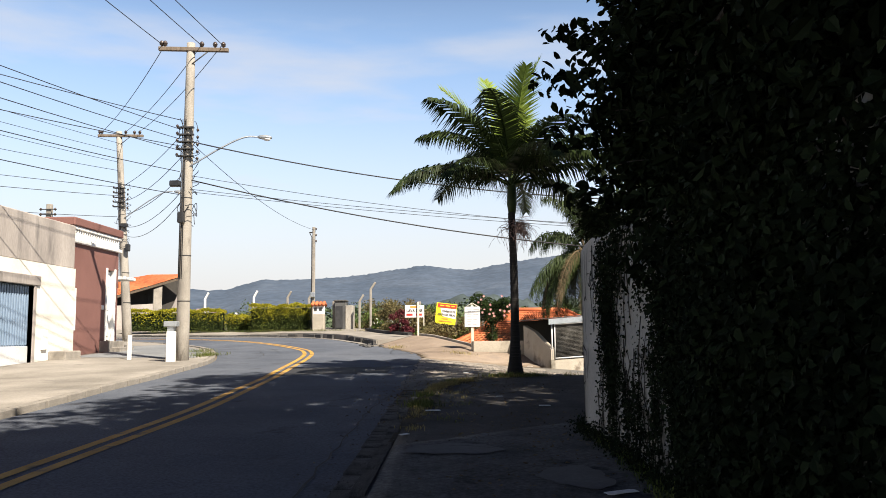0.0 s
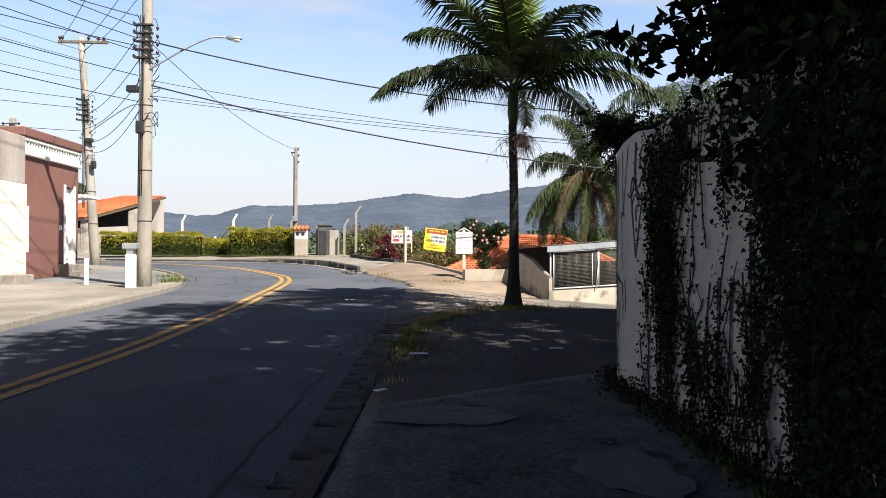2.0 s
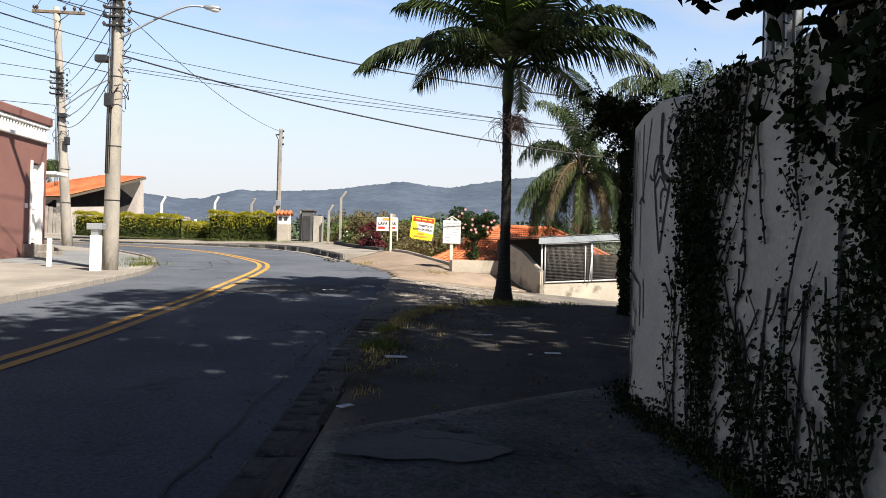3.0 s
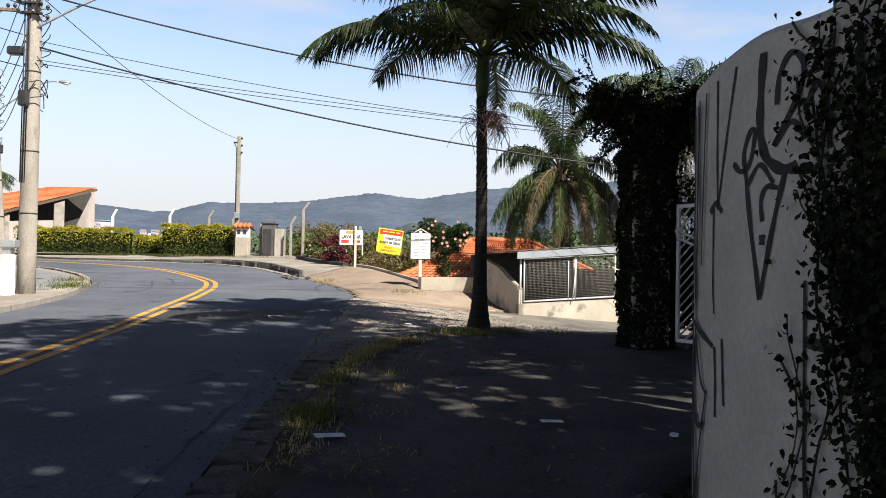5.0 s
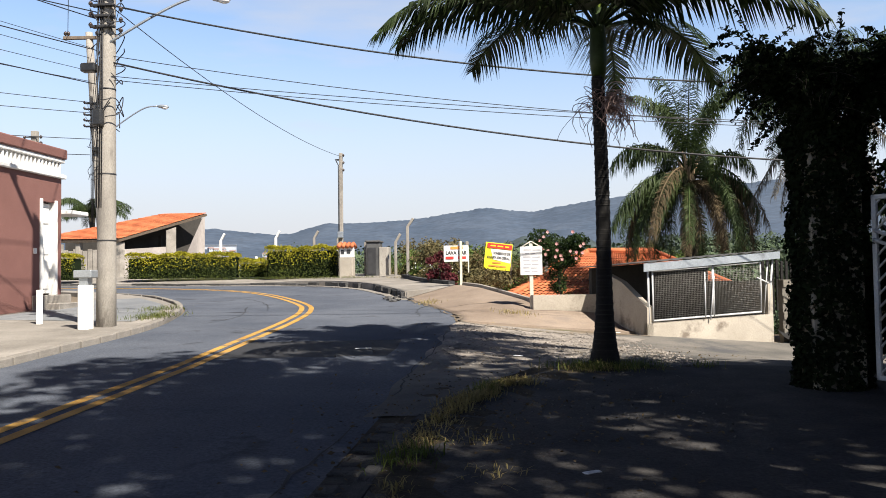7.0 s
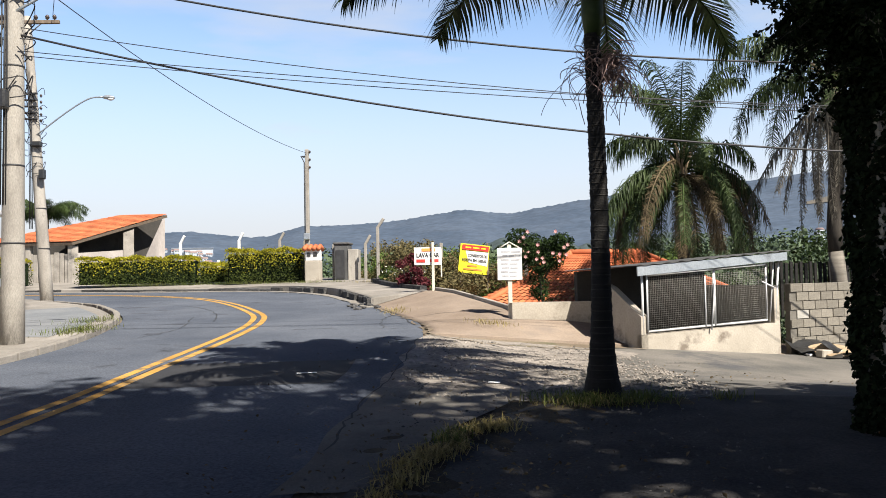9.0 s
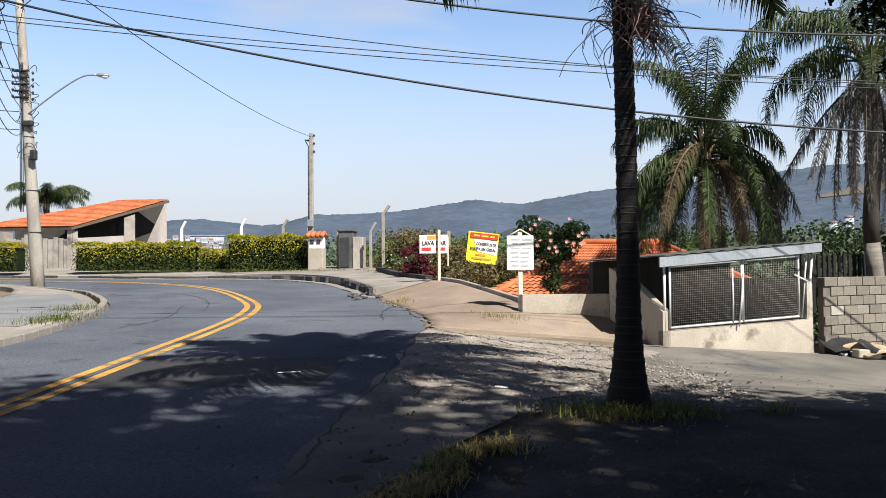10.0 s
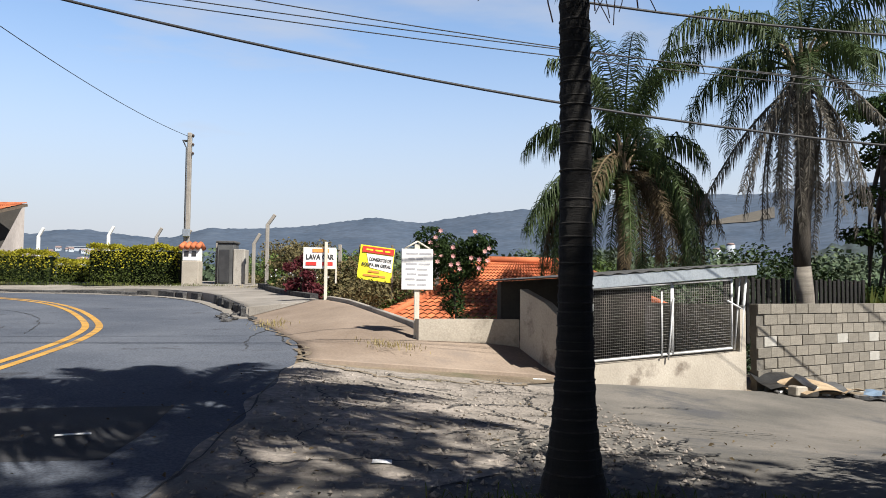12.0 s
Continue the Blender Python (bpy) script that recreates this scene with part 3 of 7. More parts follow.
def blob_points(blobs, n, shell=0.55):
    """n points in uneven ellipsoids (x, y, z, rx, ry, rz), denser towards their skins, and the ways outwards."""
    blobs = np.array(blobs, float)
    vol = (blobs[:, 3] * blobs[:, 4] * blobs[:, 5]) ** 0.75
    k = rng.choice(len(blobs), n, p=vol / vol.sum())
    d = rng.normal(size=(n, 3))
    d /= np.linalg.norm(d, axis=1)[:, None]
    r = shell + (1 - shell) * rng.random(n) ** 0.6
    r *= 1 + 0.16 * np.sin(d[:, 0] * 5 + k) * np.cos(d[:, 2] * 6 + k * 2.1) + rng.normal(0, 0.05, n)
    return blobs[k, :3] + d * r[:, None] * blobs[k, 3:], d


def clumps(lo, hi, n, r0, r1, flat=0.8):
    """n random ellipsoids inside a box."""
    out = []
    for _ in range(n):
        r = rng.uniform(r0, r1)
        c = [rng.uniform(lo[i], hi[i]) for i in range(3)]
        out.append((*c, r, r * rng.uniform(0.8, 1.2), r * flat))
    return out


# ---- ground and streets ----
EDGE_X = [-400, -60, -22, -9, -6.2, -5.2, -3.0, -1.9, 0.8, 2.0, 3.0, 6.5, 12, 30, 400]
EDGE_Y = [90, 75, 66, 52, 48.5, 46.0, 39.0, 36.2, 30.0, 31.0, 31.0, 31.5, 34, 43, 120]


def land(x, y):
    x, y = np.asarray(x, float), np.asarray(y, float)
    b = y - np.interp(x, EDGE_X, EDGE_Y)
    z = height(x, y) - 0.03
    z = z - 2.6 * ss(0, 6, b) - 0.07 * np.clip(b, 0, 450)
    w = np.maximum(np.abs(x) - 26, 0)
    return z - 0.04 * np.clip(w, 0, 300) + 0.15 * np.sin(x * 0.31) * np.sin(y * 0.23) * ss(2, 8, b)


def axis(lo, hi, step, far):
    near = list(np.arange(lo, hi + 1e-6, step))
    g = [1.5 * step * 1.32 ** k for k in range(1, 40)]
    up, dn, x = [], [], 0
    for s in g:
        x += s
        if x > far:
            break
        up.append(hi + x)
        dn.append(lo - x)
    return np.array(dn[::-1] + near + up)


gx, gy = axis(-26, 16, 0.6, 3800), axis(-14, 62, 0.6, 3800)
X, Y = np.meshgrid(gx, gy)
Z = land(X, Y)
nx = len(gx)
gf = [(j * nx + i, j * nx + i + 1, (j + 1) * nx + i + 1, (j + 1) * nx + i) for j in range(len(gy) - 1) for i in range(nx - 1)]
ground = mesh_ob("ground", np.stack([X.ravel(), Y.ravel(), Z.ravel()], 1).tolist(), gf, [M["soil"], M["far_ground"]], None, True)
ground.data.polygons.foreach_set("material_index", [1 if (abs(p.center.x + 4) > 40 or p.center.y > 70) else 0 for p in ground.data.polygons])
tagged(ground, "dry earth ground falling away into a green valley", "ground", kind="structure")

ROAD_L = [(-5.2, -14), (-5.6, 0), (-6.2, 12), (-6.7, 17), (-7.0, 21), (-7.2, 24.5), (-7.9, 27.5), (-9, 30.5), (-10.6, 33.2), (-13, 36), (-16, 38.6), (-19.5, 40.6), (-26, 43), (-40, 46)]
ROAD_R = [(-0.68, -14), (-0.68, 0), (-0.72, 8), (-0.8, 12), (-0.85, 17), (-0.9, 21), (-0.95, 25), (-1.5, 29), (-2.6, 32), (-4.1, 35.8), (-6.2, 40.3), (-9.5, 43.1), (-15, 44.3), (-24, 46.3), (-40, 50)]
CENTRE = [(-3.2, -14), (-3.4, 0), (-3.65, 8), (-3.75, 13), (-4.05, 17), (-4.45, 22), (-4.8, 26.5), (-5.25, 29.4), (-6.1, 31.9), (-8.3, 36.0), (-10.6, 39.0), (-13.6, 41.2), (-18, 42.9), (-30, 46)]
road = loft("road", ROAD_L, ROAD_R, 140, 10, M["asphalt"], 0.012)
tagged(road, "grey asphalt road bending away uphill, patched and worn", "road", kind="structure")
SIDE_N = [(-0.95, 16.5), (0.2, 18.2), (1.4, 19.3), (3, 19.5), (6, 19.9), (12, 22.6), (30, 31)]
SIDE_F = [(-0.95, 26.4), (0.3, 25.7), (1.5, 26.2), (3.1, 27.3), (6.6, 28.95), (12, 31.7), (30, 40)]
side = loft("side_street", SIDE_N, SIDE_F, 60, 14, M["side_asphalt"], 0.006)
tagged(side, "pale broken asphalt side street falling away", "road", kind="structure")

for off, nm in ((-0.125, "centre_line"), (0.125, "centre_line")):
    c = spline(CENTRE, 160)
    d = np.gradient(c, axis=0)
    d /= np.linalg.norm(d, axis=1)[:, None]
    nrm = np.stack([d[:, 1], -d[:, 0]], 1)
    ob = loft(nm, (c + nrm * (off - 0.068)).tolist(), (c + nrm * (off + 0.068)).tolist(), 160, 1, M["paint"], 0.018)
    tagged(ob, "worn yellow painted centre line on the asphalt", "road marking", kind="structure")

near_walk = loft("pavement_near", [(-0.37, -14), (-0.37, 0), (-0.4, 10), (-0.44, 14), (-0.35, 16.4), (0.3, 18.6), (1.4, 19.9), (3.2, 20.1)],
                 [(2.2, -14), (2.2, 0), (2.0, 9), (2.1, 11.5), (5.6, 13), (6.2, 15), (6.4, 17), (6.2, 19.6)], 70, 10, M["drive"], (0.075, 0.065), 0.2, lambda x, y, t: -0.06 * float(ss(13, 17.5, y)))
tagged(near_walk, "dark patched pavement beside a garden wall, toned darker for shade", "pavement", kind="structure")
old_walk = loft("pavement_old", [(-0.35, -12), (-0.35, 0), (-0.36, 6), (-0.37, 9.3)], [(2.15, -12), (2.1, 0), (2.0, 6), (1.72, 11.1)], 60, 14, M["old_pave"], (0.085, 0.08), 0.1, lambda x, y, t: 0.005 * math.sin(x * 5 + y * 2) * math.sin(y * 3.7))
tagged(old_walk, "old weathered concrete pavement, toned darker for shade", "pavement", kind="structure")


def blotch(name, cx, cy, rx, ry, lift, material, label, seed):
    """An uneven flat repair patch that follows the ground."""
    q = random.Random(seed)
    ph = [q.uniform(0, 6.28) for _ in range(4)]
    vs, fs, n = [(cx, cy, hz(cx, cy) + lift)], [], 48
    for k in range(n):
        a = 2 * math.pi * k / n
        w = 1 + 0.12 * math.sin(2 * a + ph[0]) + 0.1 * math.sin(3 * a + ph[1]) + 0.06 * math.sin(7 * a + ph[2]) + 0.03 * math.sin(13 * a + ph[3])
        x, y = cx + rx * w * math.cos(a), cy + ry * w * math.sin(a)
        vs.append((x, y, hz(x, y) + lift))
    fs = [(0, k + 1, (k + 1) % n + 1) for k in range(n)]
    return tagged(mesh_ob(name, vs, fs, material), label, "repair patch", kind="structure")


left_walk = loft("pavement_opposite", [(-12.6, -14), (-12.6, 0), (-12.6, 12), (-12.6, 22), (-12.6, 27), (-12.7, 30.5), (-13.6, 33.5), (-16, 37.2), (-20, 39.4), (-30, 42.5)],
                 [(-5.45, -14), (-5.85, 0), (-6.42, 12), (-7.1, 20), (-7.4, 24.5), (-8.3, 28), (-9.6, 31.0), (-13.2, 35.6), (-19.6, 40.2), (-30, 44)], 70, 10, M["pave"], 0.12, 0.4)
tagged(left_walk, "sunlit pale concrete pavement along house fronts", "pavement", kind="structure")
corner_pave = loft("pavement_corner", [(-12.3, 26.4), (-12.3, 28.4), (-12.4, 30.2), (-13.2, 33)], [(-8.0, 25.6), (-8.75, 28.5), (-9.7, 30.6), (-12.0, 33.8)], 24, 8, M["blue_pave"], 0.127)
tagged(corner_pave, "smooth grey concrete corner of the pavement", "pavement", kind="structure")
apron = loft("pavement_apron", [(-0.95, 26.4), (-1.2, 27.8), (-1.7, 29.4), (-2.5, 31.6), (-3.3, 33.6)], [(2.9, 27.7), (2.5, 29.3), (0.9, 29.6), (-0.6, 32.6), (-1.75, 35.3)], 40, 16, M["apron"], (0.02, 0.02), 0.3, lambda x, y, t: 0.33 * min(1, t * 1.15) * float(ss(0.0, 1.7, (y - 26.5 - (x + 0.95) * 0.338) * 0.947)))
tagged(apron, "sandy cracked concrete apron sloping up to a low wall", "pavement", kind="structure")
bank = loft("pavement_bank", [(-3.3, 33.6), (-4.2, 36.2), (-6.2, 40.6), (-9.5, 43.4), (-15, 44.6), (-24, 46.6), (-40, 50.3)], [(-1.75, 35.3), (-2.9, 38.5), (-5.0, 45.5), (-9.0, 49.2), (-16, 50.4), (-24, 52.6), (-40, 56.5)], 70, 10, M["pave"], (0.24, 0.32), 0.5, lambda x, y, t: -0.13 * (1 - t) * float(ss(8, 13, -x)))
tagged(bank, "raised concrete pavement with a broken edge round the bend", "pavement", kind="structure")

# ---- far hills ----
AZ = [-75, -45, -32, -25.3, -23.5, -21.6, -18.8, -17, -14.5, -11.5, -8.2, -5.8, -3.1, -1.6, 0.3, 2.5, 4.6, 7.7, 12, 18.6, 20.5, 23.3, 26, 28.1, 30, 45, 75]
EL = [2.5, 2.8, 3.2, 3.3, 3.7, 3.65, 3.3, 3.2, 4.05, 4.05, 4.25, 4.6, 5.02, 4.85, 4.65, 5.02, 5.33, 5.65, 5.9, 6.35, 6.55, 6.45, 6.9, 7.1, 6.9, 6.5, 6]


def hill_point(az, t):
    el = sum(np.interp(az + o, AZ, EL) for o in (-0.5, -0.25, 0, 0.25, 0.5)) / 5
    r = 900 + 1100 * t
    top = (math.tan(radians(el)) * 2000) * (0.05 + 0.95 * t ** 1.4)
    w = noise.fractal(Vector((az * 0.16, t * 2.5, 3.1)), 1.0, 2.1, 3)
    return Vector((r * math.sin(radians(az)), r * math.cos(radians(az)), -32 + top + 33.5 * t + w * (12 * (1 - t) + 3) + (2.2 * noise.noise(Vector((az * 5.0, 0, 4))) + 3.0 * noise.noise(Vector((az * 1.3, 0, 7))) if t > 0.97 else 0)))


hv, hf = [], []
NA, NR = 900, 22
for i in range(NA):
    for j in range(NR):
        hv.append(hill_point(-75 + 150 * i / (NA - 1), j / (NR - 1)))
for i in range(NA - 1):
    for j in range(NR - 1):
        hf.append((i * NR + j, (i + 1) * NR + j, (i + 1) * NR + j + 1, i * NR + j + 1))
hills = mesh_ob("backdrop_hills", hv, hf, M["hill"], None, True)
tagged(hills, "wooded hills beyond the valley, blue haze painted into their colour", "hills", kind="structure")
# a nearer, lower wooded spur in front of them
vs, fs = [], []
NA, NR = 500, 8
for i in range(NA):
    az = -75 + 150 * i / (NA - 1)
    ridge = 22 + 13 * math.sin(az * 0.19 + 0.6) + 8 * math.sin(az * 0.43 + 2) + 0.55 * az + 4 * noise.noise(Vector((az * 1.7, 0, 9))) + 3 * noise.noise(Vector((az * 7, 3, 2)))
    for j in range(NR):
        t = j / (NR - 1)
        r = 520 + 180 * t
        vs.append((r * math.sin(radians(az)), r * math.cos(radians(az)), -36 + (36 + max(4, ridge)) * t ** 0.8))
for i in range(NA - 1):
    for j in range(NR - 1):
        fs.append((i * NR + j, (i + 1) * NR + j, (i + 1) * NR + j + 1, i * NR + j + 1))
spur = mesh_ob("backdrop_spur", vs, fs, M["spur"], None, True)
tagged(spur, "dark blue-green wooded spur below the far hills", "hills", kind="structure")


# ---- buildings ----
def house_front():
    """The white garage building across the road."""
    h = empty("garage_building", pose(-12.4, 0, 0), "white plastered house front with bare grey upper wall and garage door", "house")
    y0, y1 = 8.0, 26.75
    d0, d1 = 20.6, 24.25
    for lo, hi in (((-7, y0, -0.2), (0, d0, 3.6)), ((-7, d1, -0.2), (0, y1, 3.6)), ((-7, d0, 2.9), (0, d1, 3.6)), ((-7, d0, -0.2), (-0.5, d1, 2.9))):
        part("wall", bm_box(lo, hi), M["plaster"], h)
    part("upper_wall", bm_box((-6.98, y0 + 0.02, 3.6), (-0.03, y1 - 0.02, 5.02), bevel=0.03), M["bare_plaster"], h, "bare grey stained render")
    part("lintel", bm_box((-0.3, d0 - 0.25, 2.9), (0.06, d1 + 0.3, 3.2), bevel=0.02), M["bare_plaster"], h)
    door = part("garage_door", bm_box((-0.22, d0, 0.55), (-0.16, d1, 2.9)), M["blue_steel"], h, "blue-grey ribbed steel garage door")
    n = 28
    for k in range(n):
        y = d0 + (d1 - d0) * (k + 0.5) / n
        part("rib", bm_box((-0.16, y - 0.04, 1.15), (-0.125, y + 0.04, 2.88), bevel=0.01), M["blue_steel"], door)
    part("kick_panel", bm_box((-0.16, d0, 0.55), (-0.11, d1, 1.12), bevel=0.008), M["steel"], door, "pale grey lower panel")
    part("door_frame", bm_box((-0.2, d1, 0.5), (0.03, d1 + 0.14, 2.9), bevel=0.01), M["bare_plaster"], h)
    part("doorstep", bm_box((0.0, 25.2, 0.6), (0.55, 26.2, 0.95), bevel=0.03), M["old_concrete"], h)
    part("meter_box", bm_box((0.0, 24.75, 1.0), (0.07, 25.05, 1.6), bevel=0.01), M["white_paint"], h)
    return h


def brown_house():
    h = empty("brown_house", pose(-12.6, 0, 0), "brown painted house front with white door and balustrade", "house")
    for lo, hi in (((-8, 26.78, -0.2), (0, 29.45, 4.5)), ((-8, 30.12, -0.2), (0, 30.4, 4.5)), ((-8, 29.45, 3.8), (0, 30.12, 4.5)), ((-8, 29.45, -0.2), (-0.25, 30.12, 3.8))):
        part("wall", bm_box(lo, hi), M["brown"], h)
    part("cornice", bm_box((-8.1, 26.76, 4.5), (0.1, 30.5, 4.62), bevel=0.02), M["white_paint"], h, "white moulded cornice")
    for k in range(22):
        y = 26.85 + k * 0.165
        part("baluster", bm_box((-0.07, y - 0.035, 4.62), (0.03, y + 0.035, 4.95), bevel=0.02), M["white_paint"], h)
    part("top_rail", bm_box((-8.1, 26.76, 4.95), (0.07, 30.48, 5.06), bevel=0.02), M["white_paint"], h)
    part("backing_wall", bm_box((-7.9, 26.8, 4.62), (-0.2, 30.4, 4.95)), M["bare_plaster"], h)
    part("parapet", bm_box((-8.1, 26.74, 5.06), (0.12, 30.52, 5.34), bevel=0.03), M["brown"], h, "dark brown parapet")
    d = part("door", bm_box((-0.2, 29.5, 1.28), (-0.14, 30.08, 3.76)), M["white_paint"], h, "worn white panelled door")
    for z0, z1 in ((1.4, 2.2), (2.35, 3.1), (3.2, 3.65)):
        part("panel", bm_box((-0.14, 29.58, z0), (-0.115, 30.0, z1), bevel=0.012), M["white_paint"], d)
    part("door_frame", bm_box((-0.2, 29.4, 1.2), (0.04, 29.5, 3.86), bevel=0.01), M["white_paint"], h)
    part("door_frame", bm_box((-0.2, 30.08, 1.2), (0.04, 30.18, 3.86), bevel=0.01), M["white_paint"], h)
    for k in range(2):
        part("step", bm_box((0, 29.2 - k * 0.15, 0.7), (0.35 + 0.35 * (1 - k), 30.35, 1.24 - 0.22 * (1 - k)), bevel=0.02), M["old_concrete"], h)
    part("bell_box", bm_box((0, 29.1, 2.35), (0.05, 29.22, 2.5), bevel=0.01), M["white_paint"], h)
    part("paint_patch", bm_box((-0.002, 27.0, 1.6), (0.006, 27.25, 3.0)), M["white_paint"], h, "whitewashed streak on the wall")
    part("awning", bm_box((-1.2, 30.4, 3.5), (0.3, 31.3, 3.62), pose(0, 0, 0, 0, 0, 0), 0.02), M["white_paint"], h, "small white side canopy")
    return h


def tile_roof(name, corners, nu, nv, parent, material, t=0.05):
    """Rows of barrel tiles on a four-cornered roof plane: eave left, eave right, ridge right, ridge left."""
    a, b, c, d = [Vector(p) for p in corners]
    nrm = (b - a).cross(d - a).normalized()
    vs, fs = [], []
    for j in range(nv):
        for i in range(nu):
            u0, u1 = i / nu, (i + 1) / nu
            v0, v1 = j / nv, (j + 1.12) / nv
            v1 = min(v1, 1.0)
            o = len(vs)
            for v, lift in ((v0, t * 1.0), (v1, t * 0.35)):
                for k in range(5):
                    u = u0 + (u1 - u0) * k / 4
                    p = (a * (1 - u) + b * u) * (1 - v) + (d * (1 - u) + c * u) * v
                    vs.append(p + nrm * (lift + t * 0.9 * math.sin(math.pi * k / 4)))
            for k in range(4):
                fs.append((o + k, o + k + 1, o + 5 + k + 1, o + 5 + k))
    return mesh_ob(name, vs, fs, material, parent)


def gable_house():
    """The house with a steep single-pitch tiled roof behind the hedge."""
    h = empty("hedge_house", pose(0, 0, 0), "grey block house with an orange tiled lean-to roof", "house")
    q = [Vector(v) for v in ((-27.7, 51.7, 3.98), (-22.3, 51.7, 3.98), (-18.3, 54.4, 5.55), (-20.9, 54.4, 5.55))]
    nrm = (q[1] - q[0]).cross(q[3] - q[0]).normalized()
    tile_roof("roof", [v + nrm * 0.03 for v in q], 30, 20, h, M["tile"])
    low = [v - nrm * 0.14 for v in q]
    mesh_ob("roof_deck", q + low, [(0, 1, 2, 3), (7, 6, 5, 4), (0, 4, 5, 1), (1, 5, 6, 2), (2, 6, 7, 3), (3, 7, 4, 0)], M["wood"], h, False, "dark timber roof edge")
    P, Q = Vector((-22.25, 52.05, 0)), Vector((-18.4, 54.35, 0))
    d = (Q - P).normalized()
    L = (Q - P).length
    m = Matrix.Translation(P) @ Matrix.Rotation(math.atan2(d.y, d.x), 4, 'Z')

    def slab(name, pts, y0, y1, material, label=""):
        n = len(pts)
        vs = [m @ Vector((x, y0, z)) for x, z in pts] + [m @ Vector((x, y1, z)) for x, z in pts]
        fs = [tuple(range(n)), tuple(range(n, 2 * n))[::-1]] + [((k + 1) % n, k, n + k, n + (k + 1) % n) for k in range(n)]
        return mesh_ob(name, vs, fs, material, h, False, label)

    slab("low_wall", [(0.0, 0.9), (L * 0.56, 0.9), (L * 0.56, 3.62), (0.0, 3.45)], 0, 0.18, M["bare_plaster"])
    slab("pier", [(L * 0.52, 0.9), (L * 0.64, 0.9), (L * 0.64, 4.75), (L * 0.52, 4.55)], -0.05, 0.25, M["old_concrete"])
    slab("corner_pier", [(-0.15, 0.9), (0.1, 0.9), (0.1, 3.85), (-0.15, 3.8)], -0.05, 0.25, M["old_concrete"])
    slab("wing_wall", [(L * 0.76, 0.9), (L, 0.9), (L, 5.38), (L * 0.97, 5.3), (L * 0.76, 3.1)], -0.02, 0.18, M["bare_plaster"])
    # Added dark walls behind the openings imitate the shade under the roof.
    slab("inner_wall", [(-0.5, 0.9), (L * 1.0, 0.9), (L * 1.0, 5.45), (L * 0.7, 5.45), (-0.5, 4.75)], 1.3, 1.4, M["inside"], "porch wall painted dark for its shade")
    part("back_wall", bm_box((-27, 54.2, 0.8), (-21.0, 54.35, 4.3)), M["inside"], h, "rear wall painted dark for its shade")
    part("side_wall", bm_box((-27.3, 51.95, 0.8), (-27.1, 54.2, 3.9)), M["old_concrete"], h)
    for k in range(15):
        x = -26.9 + k * 0.29
        part("gate_board", bm_box((x, 51.95, 1.2), (x + 0.25, 52.02, 3.5 - 0.05 * (k % 3)), bevel=0.01), M["old_concrete"], h, "faded grey gate board")
    for x in (-25.0, -22.65):
        part("post", bm_box((x, 51.9, 1.2), (x + 0.28, 52.2, 3.9), bevel=0.02), M["old_concrete"], h)
    return h


garage = house_front()
brown = brown_house()
hedge_house = gable_house()


def lower_house():
    """The house below the bank, of which the tiled hip roof shows."""
    h = empty("lower_house", pose(0, 0, 0), "orange clay-tiled hip roof of a house below the bank", "house")
    e, r = 0.62, 2.35
    P = [(-0.6, 33.2), (8.2, 35.5), (6.6, 44.0), (-2.0, 42.0)]
    R = [(2.6, 37.8), (5.0, 38.5)]
    tile_roof("roof_slope", [(*P[0], e), (*P[1], e), (*R[1], r), (*R[0], r)], 38, 20, h, M["tile"])
    tile_roof("roof_slope", [(*P[3], e), (*P[0], e), (*R[0], r), (*R[0], r)], 36, 20, h, M["tile"])
    tile_roof("roof_slope", [(*P[1], e), (*P[2], e), (*R[1], r), (*R[1], r)], 34, 20, h, M["tile"])
    tile_roof("roof_slope", [(*P[2], e), (*P[3], e), (*R[0], r), (*R[1], r)], 38, 20, h, M["tile"])
    for a, b in ((P[0], R[0]), (P[3], R[0]), (P[1], R[1]), (P[2], R[1])):
        tube("hip_ridge", [(*a, e + 0.08), (*b, r + 0.08)], 0.09, M["tile"], h)
    tube("ridge", [(*R[0], r + 0.1), (*R[1], r + 0.1)], 0.1, M["tile"], h)
    vs = [(x * 0.92 + 0.25, y * 0.99 + 0.35, z) for z in (-3.6, e - 0.05) for x, y in P]
    mesh_ob("wall", vs, [(0, 1, 5, 4), (1, 2, 6, 5), (2, 3, 7, 6), (3, 0, 4, 7), (4, 5, 6, 7)], M["cream"], h)
    return h


lower_house()


# ---- garden wall, gate pillar, gate ----
WALL = [(2.06, -13), (2.06, 0), (1.98, 6), (1.87, 8.5), (1.75, 10.2)]


